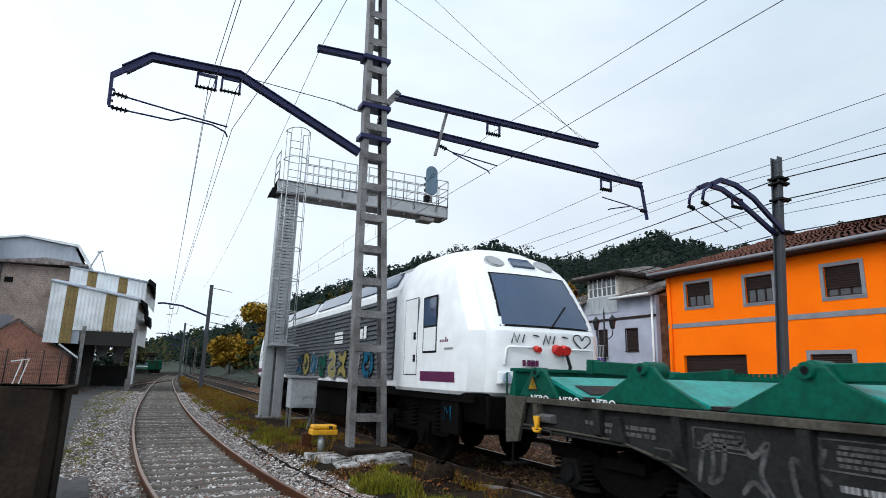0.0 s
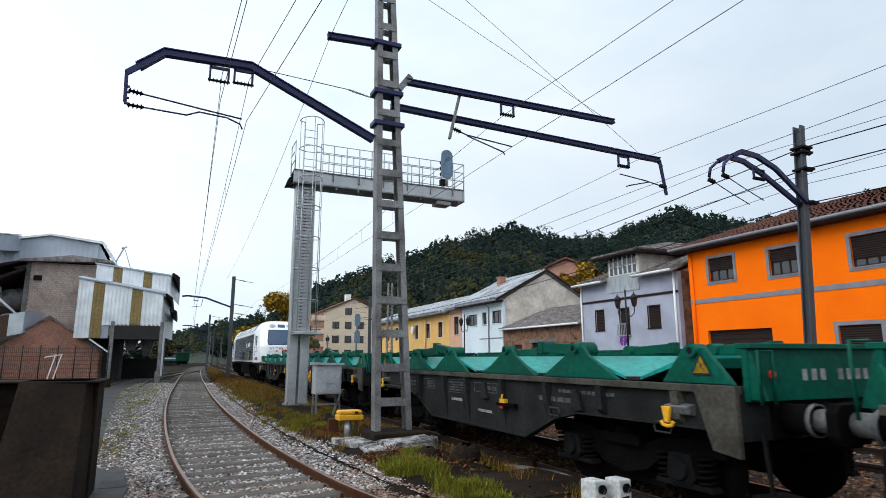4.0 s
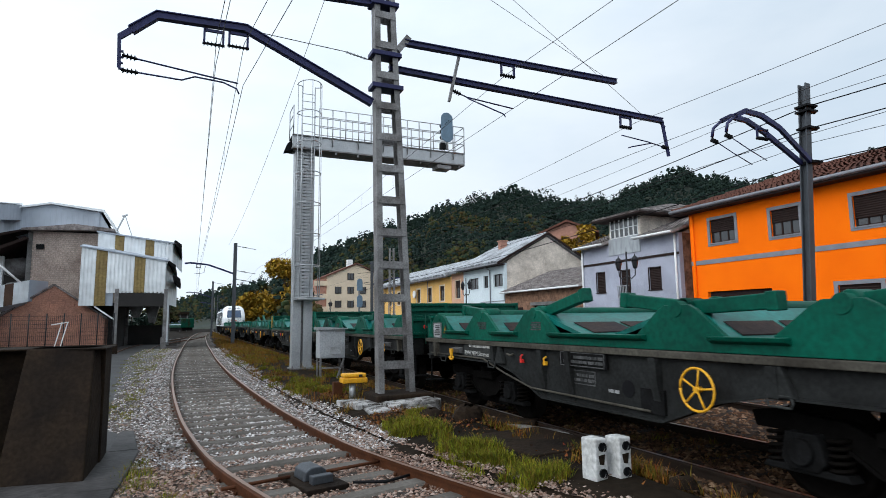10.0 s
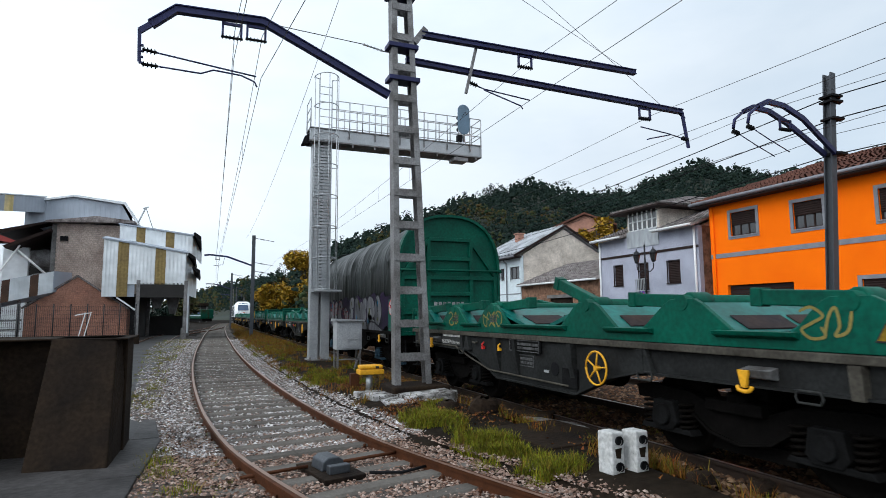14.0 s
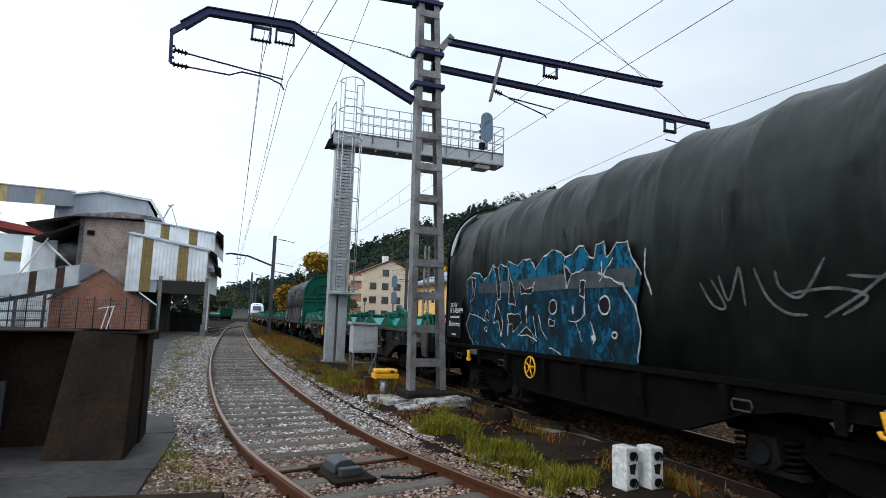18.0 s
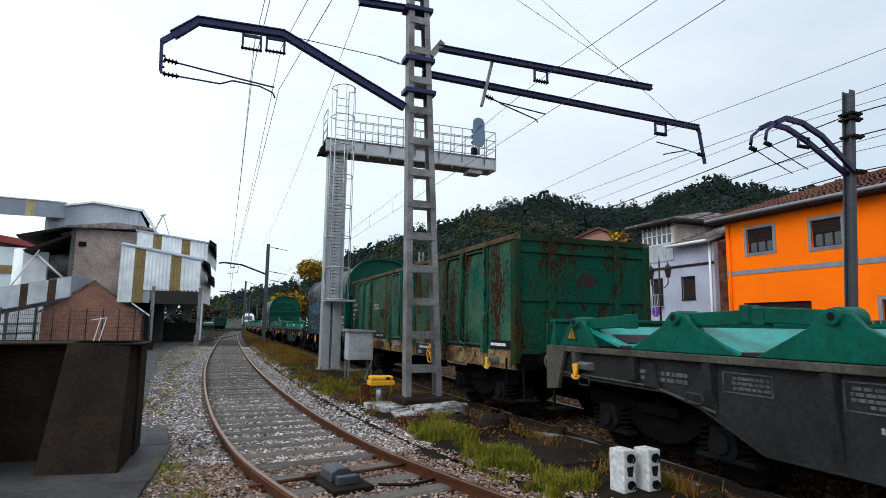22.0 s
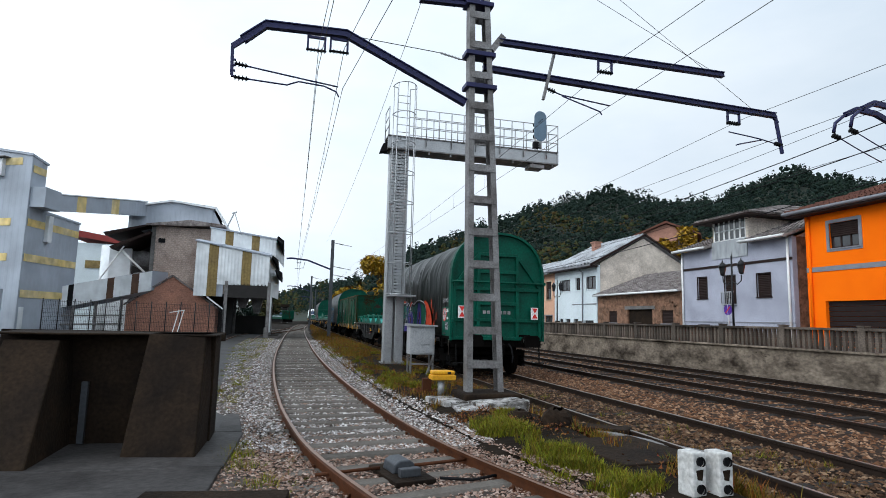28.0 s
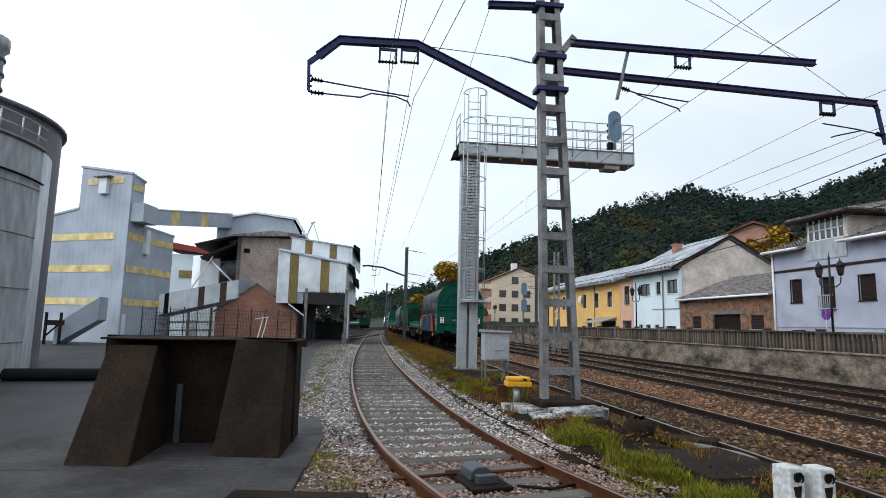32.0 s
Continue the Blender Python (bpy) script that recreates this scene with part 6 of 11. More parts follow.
    # red curls scrawled over the silver bodies
    for y, z, w, h, key in ((3.35, 1.72, 0.45, 0.36, 3), (2.80, 1.58, 0.36, 0.44, 0), (2.42, 1.60, 0.42, 0.46, 4), (1.98, 1.62, 0.36, 0.36, 2), (1.74, 1.78, 0.50, 0.34, 0), (1.22, 1.60, 0.40, 0.26, 3), (0.98, 1.30, 0.56, 0.46, 1), (0.62, 1.24, 0.50, 0.50, 4)):
        ribbon(car, [(y - a * w, z + b * h) for a, b in CURLS[key]], 0.013, 0.021, M["g_scrawl"], "graffiti_line")


def spray_blue(car, rg):
    # a mass of blue over black: a spiky crest, a rubbed grey band, dark sides with splashes
    crest = [(4.2, 1.95), (4.24, 2.44), (3.9, 2.58), (3.56, 2.54), (3.41, 2.40), (3.2, 2.48), (3.0, 2.68), (2.87, 2.56), (2.68, 2.66), (2.44, 2.59), (2.38, 2.70), (2.04, 2.58), (1.82, 2.67), (1.58, 2.66), (1.40, 2.48), (1.17, 2.66), (0.9, 2.74), (0.64, 2.68), (0.54, 2.60), (0.35, 2.62),
             (0.2, 2.72), (0.06, 2.71), (-0.05, 2.55), (-0.19, 2.51), (-0.22, 2.70), (-0.40, 2.72), (-0.45, 2.50), (-0.68, 2.68), (-0.88, 2.66), (-0.96, 2.46), (-1.14, 2.24)]
    side = [(-1.02, 1.86), (-1.12, 1.57), (-1.05, 1.16)]
    foot = [(3.8, 1.15), (4.05, 1.33), (4.22, 1.55), (4.06, 1.78)]
    plate(car, crest + side + foot, 0.004, M["g_deep"])
    plate(car, [(y, z - 0.02) for y, z in crest[2:-1]] + [(-1.0, 2.20), (3.7, 2.22)], 0.006, M["g_ice"])
    plate(car, [(3.7, 2.17), (1.9, 2.12), (0.5, 2.13), (-1.0, 2.10), (-1.05, 2.34), (0.5, 2.36), (1.9, 2.34), (3.6, 2.36)], 0.009, M["g_band"])
    scratchy(car, crest, 0.020, 0.012, M["g_chalk"], rg)
    scratchy(car, [(-0.26, 2.32), (-0.78, 2.14), (-1.00, 1.88), (-1.12, 1.57), (-1.05, 1.2)], 0.028, 0.012, M["g_chalk"], rg)
    scratchy(car, foot + [(3.55, 1.70), (3.25, 1.62)], 0.018, 0.012, M["g_chalk"], rg)
    scratchy(car, [(-1.2, 2.56), (-1.18, 2.3), (-1.3, 2.0)], 0.025, 0.012, M["g_chalk"], rg)
    for hole in ([(3.0, 2.66), (2.83, 2.4), (2.78, 2.02), (2.67, 2.02), (2.66, 2.24), (2.76, 2.58)], [(2.83, 2.0), (2.92, 1.60), (2.74, 1.64), (2.61, 1.36), (2.54, 1.56), (2.62, 1.72)], [(2.38, 2.58), (2.2, 2.28), (2.07, 1.91), (2.34, 1.95), (2.30, 2.2)],
                 [(2.38, 1.77), (1.93, 1.76), (1.85, 1.63), (2.15, 1.45), (2.18, 1.60), (2.32, 1.59)], [(1.96, 1.41), (1.67, 1.57), (1.34, 1.34), (1.6, 1.42)], [(3.24, 1.85), (3.14, 1.80), (3.13, 1.65), (3.32, 1.68)], [(3.3, 1.53), (3.2, 1.50), (3.22, 1.44), (3.32, 1.46)],
                 [(0.98, 1.69), (0.81, 1.66), (0.83, 1.58), (0.97, 1.60)], [(0.56, 2.48), (0.49, 2.16), (0.37, 2.33), (0.46, 2.44)], [(4.0, 2.50), (3.75, 2.46), (3.85, 2.10), (4.05, 1.98), (3.9, 2.24)],
                 [(1.94, 2.30), (1.72, 2.17), (1.50, 2.19), (1.43, 2.28), (1.52, 2.10), (1.88, 2.10)], [(0.15, 2.24), (0.02, 2.22), (0.05, 1.98), (0.16, 2.02)]):
        plate(car, hole, 0.014, M["g_dark"])
        scratchy(car, hole, 0.017, 0.017, M["g_chalk"], rg, True)
    for oval in (wobble(0.87, 1.87, 0.11, 0.11, 10, rg, 0.06), wobble(-0.41, 1.88, 0.12, 0.12, 10, rg, 0.05), wobble(-0.62, 1.50, 0.05, 0.04, 9, rg, 0.1)):
        patch(car, oval, 0.0145, M["g_dark"])
        outline(car, oval, 0.0175, M["g_chalk"], 0.024)
    for line in ([(1.47, 1.74), (1.34, 1.38)], [(1.30, 1.74), (1.16, 1.47), (1.03, 1.37)], [(0.44, 1.67), (0.25, 1.65), (0.05, 1.74)], [(0.25, 1.64), (0.16, 1.52), (0.10, 1.38)], [(0.55, 2.60), (0.57, 2.46), (0.49, 2.14), (0.36, 2.33), (0.06, 2.38)], [(1.66, 1.86), (1.70, 1.62)],
                 [(2.60, 1.24), (2.45, 1.20)], [(0.95, 1.26), (0.62, 1.18)], [(-0.10, 1.66), (-0.22, 1.44), (-0.16, 1.36)], [(-0.35, 2.46), (-0.36, 2.25)], [(-0.6, 2.50), (-0.3, 2.20)]):
        scratchy(car, line, 0.02, 0.018, M["g_chalk"], rg)
    for i in range(46):  # spots and drips
        y, z = rg.uniform(-0.9, 4.0), rg.uniform(1.18, 2.0)
        patch(car, wobble(y, z, rg.uniform(0.015, 0.06), rg.uniform(0.02, 0.11), 7, rg, 0.35), 0.0065 + 0.0004 * (i % 5), M["g_splash" if i % 3 else "g_chalk" if i % 9 == 0 else "g_dark"])
    # a faint chalky scrawl behind
    for line in ([(-2.05, 2.10), (-2.22, 1.86), (-2.38, 1.84), (-2.2, 2.12)], [(-2.3, 2.16), (-2.42, 1.9), (-2.52, 2.14), (-2.56, 2.20), (-2.62, 1.84)], [(-2.72, 2.20), (-2.86, 1.92), (-3.05, 1.78), (-3.25, 1.76)], [(-2.95, 2.16), (-3.0, 2.0), (-3.2, 1.92), (-3.42, 2.24)],
                 [(-3.1, 1.95), (-3.5, 1.98), (-3.75, 1.90), (-3.55, 1.76)], [(-3.4, 1.74), (-3.7, 1.92), (-3.95, 2.10), (-4.2, 2.12), (-4.0, 1.98), (-3.9, 1.86)], [(-3.6, 2.08), (-3.9, 2.05), (-4.2, 2.08)]):
        ribbon(car, line, 0.027, 0.014 + 0.0008 * rg.randint(0, 4), M["g_faint"], "graffiti_line")


def spray_colours(car, rg):
    patch(car, [(4.60, 2.0), (4.46, 2.2), (3.86, 2.28), (3.2, 2.28), (3.3, 2.0), (3.9, 1.62), (4.15, 1.18), (4.58, 1.18)], 0.004, M["g_red"])
    patch(car, wobble(4.80, 2.30, 0.07, 0.10, 9, rg, 0.08), 0.004, M["g_red"])
    patch(car, [(1.84, 2.24), (1.66, 2.34), (1.24, 2.33), (1.06, 2.22), (1.4, 2.1)], 0.004, M["g_red"])
    patch(car, [(0.40, 2.12), (0.20, 2.26), (-0.06, 2.26), (-0.02, 2.06), (0.2, 2.0)], 0.004, M["g_red"])
    patch(car, [(-2.0, 2.20), (-2.4, 2.24), (-2.8, 2.06), (-3.15, 1.7), (-3.22, 1.2), (-2.7, 1.16), (-2.1, 1.18)], 0.004, M["g_red"])
    for y, z, a, b in ((-3.08, 2.16, 0.06, 0.16), (-3.33, 1.92, 0.05, 0.11), (-3.76, 1.75, 0.05, 0.13), (-3.49, 1.46, 0.07, 0.17)):
        patch(car, wobble(y, z, a, b, 9, rg, 0.15), 0.005, M["g_red"])
    for k in range(5):
        ribbon(car, [(y, z) for y, z in [(-4.62 - 0.15 * k - 0.12 * a, 2.14 + 0.16 * b) for a, b in CURLS[k]]], 0.02, 0.014, M["g_line"], "graffiti_line")
    for y, z, a, b in ((4.05, 2.06, 0.07, 0.05), (4.40, 1.90, 0.03, 0.02), (4.42, 1.50, 0.07, 0.04), (3.80, 2.18, 0.02, 0.02), (4.3, 1.3, 0.03, 0.03), (1.4, 2.29, 0.03, 0.02), (0.2, 2.16, 0.05, 0.05), (0.06, 2.16, 0.02, 0.02), (-2.8, 1.75, 0.05, 0.05)):
        patch(car, wobble(y, z, a, b, 8, rg, 0.1), 0.008, M["g_dark"])
    crest = [(4.06, 1.16), (4.13, 1.46), (3.84, 1.71), (3.32, 1.78), (3.24, 2.02), (3.1, 2.20), (2.9, 2.26), (2.64, 2.22), (2.36, 2.29), (2.0, 2.25), (1.64, 2.26), (1.12, 2.25), (0.98, 2.32), (0.82, 2.16), (0.6, 2.24), (0.28, 2.12), (0.1, 2.05), (0.03, 2.14), (-0.14, 2.22), (-0.5, 2.19),
             (-1.0, 2.30), (-1.6, 2.29), (-2.2, 2.16), (-2.42, 1.90), (-2.35, 1.6), (-2.08, 1.18)]
    plate(car, crest, 0.009, M["g_mix"])
    plate(car, [(3.3, 2.2), (3.15, 2.02), (3.3, 1.74), (3.82, 1.72), (3.56, 1.92)], 0.0115, M["g_faint"])
    for k, field in enumerate(([(2.62, 2.18), (2.3, 2.27), (1.9, 2.2), (1.74, 1.9), (1.86, 1.5), (1.98, 1.2), (2.35, 1.15), (2.1, 1.6), (2.4, 1.92)], [(0.96, 2.28), (0.80, 1.92), (0.98, 1.6), (0.72, 1.5), (0.78, 1.9), (0.62, 2.12)], [(1.35, 1.40), (0.9, 1.44), (0.5, 1.25), (0.7, 1.15), (1.4, 1.15)],
                             [(0.5, 1.9), (0.10, 1.95), (-0.22, 1.84), (-0.36, 1.5), (-0.2, 1.2), (0.4, 1.25), (0.55, 1.5)], [(-1.1, 2.2), (-1.5, 2.15), (-1.7, 1.6), (-1.4, 1.2), (-1.0, 1.4)])):
        patch(car, field, 0.0115 + 0.0006 * k, M["g_violet"])
    for field in ([(2.2, 2.05), (2.0, 2.12), (1.85, 1.95), (1.95, 1.8)], [(0.45, 2.12), (0.25, 2.1), (0.38, 1.85), (0.5, 1.95)], [(0.28, 1.66), (0.1, 1.7), (0.05, 1.55), (0.2, 1.5)], [(-1.3, 1.9), (-1.5, 1.85), (-1.4, 1.6)]):
        patch(car, field, 0.016, M["g_magenta"])
    strokes_black = ([(3.22, 1.95), (3.16, 1.50), (3.0, 1.30)], [(2.76, 1.35), (2.9, 1.66), (2.5, 1.86), (2.06, 1.70), (1.94, 1.3)], [(1.80, 1.86), (1.45, 1.88), (1.15, 1.80), (1.05, 1.7)], [(0.98, 1.86), (1.1, 1.6), (1.02, 1.44)], [(0.66, 1.6), (0.40, 1.98), (0.14, 2.0)], [(0.3, 1.42), (0.42, 1.6), (0.26, 1.76), (0.06, 1.62), (0.12, 1.40)],
                     [(1.36, 1.18), (1.06, 1.46), (0.80, 1.36)], [(3.95, 1.5), (3.6, 1.32), (3.1, 1.2)], [(-0.5, 1.9), (-0.8, 1.7), (-0.6, 1.4)])
    for k, line in enumerate(strokes_black):
        ribbon(car, line, 0.055, 0.018 + 0.0006 * (k % 4), M["g_dark"], "graffiti_line")
    for hole in ([(2.55, 1.70), (2.30, 1.66), (2.36, 1.46), (2.62, 1.40), (2.7, 1.52)], [(1.48, 1.46), (1.38, 1.64), (1.14, 1.62), (1.26, 1.36), (1.42, 1.34)], [(1.0, 1.64), (0.88, 1.70), (0.80, 1.55), (0.94, 1.48)], [(0.56, 1.30), (0.4, 1.34), (0.38, 1.18), (0.54, 1.18)], [(-0.36, 1.72), (-0.5, 1.6), (-0.44, 1.46), (-0.34, 1.5)], [(-0.2, 1.26), (-0.46, 1.34), (-0.4, 1.18)],
                 [(0.2, 1.34), (-0.05, 1.30), (0.02, 1.18), (0.18, 1.18)], [(-1.2, 1.7), (-1.4, 1.6), (-1.3, 1.4)], [(-0.02, 2.10), (-0.14, 2.12), (-0.24, 1.92)]):
        patch(car, hole, 0.021, M["g_dark"])
        ribbon(car, hole[:3], 0.018, 0.025, M["g_line"], "graffiti_line")
    ribbon(car, [(y, z - 0.055) for y, z in crest], 0.085, 0.020, M["g_dark"], "graffiti_outline")
    ribbon(car, crest, 0.034, 0.023, M["g_line"], "graffiti_outline")
    plate(car, [(0.30, 2.02), (0.08, 2.09), (0.02, 1.97), (0.16, 1.98), (0.28, 1.52), (0.12, 1.92)], 0.026, M["g_line"])
    for line in ([(4.02, 1.2), (4.06, 1.44), (3.8, 1.64), (3.5, 1.68)], [(3.16, 1.90), (3.05, 2.12), (2.84, 2.20), (2.68, 2.1)], [(3.06, 1.86), (3.10, 1.5), (3.02, 1.38)], [(2.88, 1.82), (2.92, 1.6)], [(2.85, 1.24), (2.5, 1.34), (2.27, 1.60)], [(2.1, 2.22), (1.84, 2.12), (1.76, 1.92)], [(1.94, 1.44), (1.92, 1.26)], [(0.95, 2.2), (0.84, 1.92), (1.0, 1.72), (1.06, 1.52)],
                 [(1.12, 1.9), (1.06, 1.78)], [(0.3, 2.04), (0.5, 1.84), (0.62, 1.58), (0.58, 1.44)], [(1.26, 1.22), (1.04, 1.46), (0.84, 1.40)], [(0.14, 1.24), (-0.02, 1.30), (0.3, 1.2)], [(0.0, 1.94), (-0.18, 1.86), (-0.26, 1.7)], [(-0.38, 1.8), (-0.40, 1.6)], [(-0.9, 2.1), (-1.1, 1.9), (-1.0, 1.6)], [(0.4, 1.3), (0.46, 1.42), (0.36, 1.5)]):
        ribbon(car, line, 0.018, 0.025, M["g_line"], "graffiti_line")
    for y, z in ((2.54, 1.53), (0.92, 1.62), (0.0, 1.22), (-0.42, 1.24)):
        for i in range(3):
            patch(car, wobble(y + 0.05 * i - 0.05, z + 0.04 * (i % 2), 0.035, 0.03, 8, rg, 0.1), 0.026, M["g_line"])


def gondola():
    """High-sided open wagon, green paint peeling to rust over a cream sill."""
    car = thing("open_wagon", "high-sided open wagon with peeling green paint and rust", "freight wagon", group="train")
    L = 6.4
    DOORS = [(5.36, 4.42), (4.32, 3.58), (1.08, 0.06), (0.0, -1.0), (-3.30, -4.26), (-4.33, -5.28)]
    FLATS = [(6.36, 5.42), (3.50, 1.20), (-1.10, -3.16), (-5.40, -6.34)]
    for s in (-1, 1):
        x = s * 1.38
        for i, (b, a) in enumerate(FLATS):
            Shape().box(x - 0.03, a, 1.21, x + 0.03, b, 3.14).link("side_panel", M["rusty_light"] if i == 3 else M["rusty_green"], car, "green panel with deep rust flaking")
        for i, (b, a) in enumerate(DOORS):
            # pressed door: a pillow of steel inside a rounded frame
            rows = []
            for u in range(11):
                y = a + (b - a) * u / 10
                rows.append([(x + s * (0.012 + 0.085 * min(1.0, 6.0 * min(u, 10 - u) / 10) * min(1.0, 6.0 * min(v, 14 - v) / 14)), y, 1.25 + 1.85 * v / 14) for v in range(15)])
            Shape().grid(rows).link("door_panel", M["rusty_light"], car, "bulging green door with rust streaks")
            loop = flow([(a + 0.05, 1.37), (a + 0.13, 1.29), (b - 0.13, 1.29), (b - 0.05, 1.37), (b - 0.05, 2.98), (b - 0.13, 3.06), (a + 0.13, 3.06), (a + 0.05, 2.98)], True, 3)
            Shape().tube([(x + s * 0.05, p, q) for p, q in loop + loop[:2]], 0.026).link("door_frame", M["rusty_light"], car)
            for z in (1.62, 2.2, 2.8):
                yy = b if i % 2 == 0 else a
                Shape().cyl((x + s * 0.06, yy, z), (x + s * 0.06, yy, z + 0.14), 0.026, n=8).link("hinge", M["end_green"], car)
        for a, b in ((5.30, 3.44), (1.02, -0.94), (-3.36, -5.22)):
            m = (a + b) / 2
            Shape().tube([(x + s * 0.13, m, 1.22), (x + s * 0.13, m, 3.10)], 0.024).tube([(x + s * 0.13, m, 1.33), (x + s * 0.17, m - 0.14, 1.29), (x + s * 0.17, m - 0.34, 1.26)], 0.024).link("door_bolt", M["green"], car)
        for y in (5.48, 3.53, 1.14, -1.05, -3.23, -5.34):
            Shape().prism([(x - s * 0.02, 1.30), (x + s * 0.04, 1.30), (x + s * 0.04, 3.12), (x - s * 0.02, 3.12)], "y", y - 0.05, y + 0.05).link("stanchion_web", M["end_green"], car)
            Shape().prism([(x + s * 0.055, 1.14), (x + s * 0.15, 1.14), (x + s * 0.15, 1.76), (x + s * 0.12, 1.86), (x + s * 0.05, 1.90)], "y", y - 0.055, y + 0.055).link("stanchion", M["rusty_light"], car, bevel=0.008)
            Shape().prism([(x + s * 0.055, 0.86), (x + s * 0.14, 0.92), (x + s * 0.148, 1.138), (x + s * 0.055, 1.138)], "y", y - 0.053, y + 0.053).link("stanchion_foot", M["ochre"], car, "cream foot of the stanchion", bevel=0.006)
        for y in (L, -L):
            Shape().box(x - 0.05, y - 0.09, 1.0, x + 0.05, y + 0.09, 3.12).link("corner_post", M["post_green"], car, "dirty olive-green corner post", bevel=0.012)
        rail = Shape().box(x - 0.07, -L - 0.08, 3.12, x + 0.07, L + 0.08, 3.22)
        rail.link("top_rail", M["top_rail"], car, "rusty lichened top rail", bevel=0.02)
        Shape().box(x - 0.03, -L, 0.89, x + 0.05, L, 1.21).link("solebar", M["ochre"], car, "rusty cream solebar", bevel=0.01)
        Shape().box(x - 0.05 if s < 0 else x + 0.045, -2.6, 0.92, x - 0.045 if s < 0 else x + 0.055, -1.2, 1.19).link("dark_patch", M["frame_grey"], car, "dark repainted patch")
        for a, b in ((1.9, 3.2), (-6.3, -5.5)):
            Shape().box(min(x + s * 0.03, x + s * 0.036), a, 1.23, max(x + s * 0.03, x + s * 0.036), b, 1.38).link("dark_patch", M["g_dark"], car)
    for e in (-1, 1):
        # rear end gets the darker green, its turned-away shade put into the colour
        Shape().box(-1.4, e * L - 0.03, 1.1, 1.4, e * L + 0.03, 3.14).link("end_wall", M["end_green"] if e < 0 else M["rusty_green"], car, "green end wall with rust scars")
        r = Shape()
        for x in (-1.36, -0.7, 0.7, 1.36):
            r.box(x - 0.06, e * (L + 0.02) - 0.05, 1.1, x + 0.06, e * (L + 0.02) + 0.07, 3.14)
        for z in (1.2, 2.1, 2.95):
            r.box(-1.4, e * (L + 0.02) - 0.04, z - 0.04, 1.4, e * (L + 0.02) + 0.06, z + 0.04)
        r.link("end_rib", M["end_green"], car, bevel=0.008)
        Shape().box(-1.42, e * L - 0.06, 3.12, 1.42, e * L + 0.08, 3.22).link("top_rail", M["post_green"], car)
        Shape().box(-1.35, e * (L - 0.02) - 0.06, 0.88, 1.35, e * (L - 0.02) + 0.06, 1.2).link("headstock", M["under"], car)
    for cx, cz, w, h, sd in ((0.1, 2.45, 0.22, 0.12, 4), (0.35, 1.8, 0.07, 0.26, 5), (-0.3, 1.75, 0.10, 0.12, 6)):
        Shape().prism(wobble(cx, cz, w, h, 34, random.Random(sd), 0.42), "y", -L - 0.036, -L - 0.028).link("rust_scar", M["rail_dark"], car, "large brown rust scar")
    Shape().box(-1.36, -L, 1.15, 1.36, L, 1.22).link("floor", M["under"], car)
    fr = Shape().box(-0.3, -L, 0.8, 0.3, L, 1.1)
    for y in (-4.6, -2.2, 0, 2.2, 4.6):
        fr.box(-1.36, y - 0.1, 0.9, 1.36, y + 0.1, 1.12)
    fr.cyl((0.4, -0.8, 0.8), (0.4, 0.5, 0.8), 0.16, n=14).link("underframe", M["under"], car)
    bogie(car, -4.5), bogie(car, 4.5)
    buffers(car, 7.02)
    handwheel(car, -1.50, -2.45, 0.98, 0.2)
    word(car, "32RIV", -1.413, 6.28, 2.45, 0.115, M["g_chalk"])
    word(car, "71RENFM", -1.413, 6.28, 2.28, 0.115, M["g_chalk"])
    bars(car, -1.413, 5.62, 6.26, 2.11, 2.21, 1, M["g_chalk"], seed=31, dens=0.9, narrow=True)
    word(car, "Ealos", -1.413, 6.28, 1.94, 0.115, M["g_chalk"])
    bars(car, -1.413, 5.62, 6.20, 1.69, 1.83, 2, M["g_chalk"], seed=36, frame=True, dens=0.9, narrow=True)
    bars(car, -1.413, 5.92, 6.12, 1.52, 1.58, 1, M["g_chalk"], seed=38, frame=True)
    Shape().box(-1.418, 5.72, 1.24, -1.412, 6.12, 1.48).link("dark_patch", M["post_green"], car, "darker repainted field")
    bars(car, -1.436, 4.55, 4.95, 0.98, 1.06, 2, M["g_chalk"], seed=39, dens=0.8)
    for y0, z0 in ((4.06, 1.80), (3.72, 1.98), (4.0, 2.24), (3.78, 2.2)):
        bars(car, -1.492, y0, y0 + 0.08, z0, z0 + 0.16, 4, M["g_faint"], seed=40 + int(z0 * 9), name="worn_mark", dens=0.7)
    bars(car, -1.413, -2.5, -2.05, 2.42, 2.58, 2, M["g_faint"], seed=45, name="worn_mark", dens=0.6)
    bars(car, -1.418, -6.1, -5.5, 1.27, 1.35, 1, M["white"], seed=32, dens=0.9, narrow=True)
    bars(car, -1.413, 2.6, 3.3, 2.1, 2.3, 2, M["g_white"], seed=33)
    bars(car, -1.418, 2.0, 3.1, 1.26, 1.36, 1, M["g_white"], seed=37)
    word(car, "PETES", -1.433, 3.35, 0.98, 0.16, M["ink"])
    word(car, "RUDE8", -1.433, 2.45, 0.98, 0.16, M["ink"])
    bars(car, -1.438, -2.4, -1.3, 1.08, 1.16, 1, M["g_chalk"], seed=34, dens=0.9, narrow=True)
    word(car, "Ealos", -1.438, -1.40, 0.96, 0.10, M["g_white"])
    bars(car, -1.433, 0.2, 0.9, 1.06, 1.16, 2, M["g_white"], seed=35)
    Shape().box(-1.425, 2.05, 1.86, -1.412, 2.35, 2.10).link("label_clip", M["g_dark"], car, "black label holder")
    for y in (5.6, -5.6):
        hook(car, -1, y, 1.0)
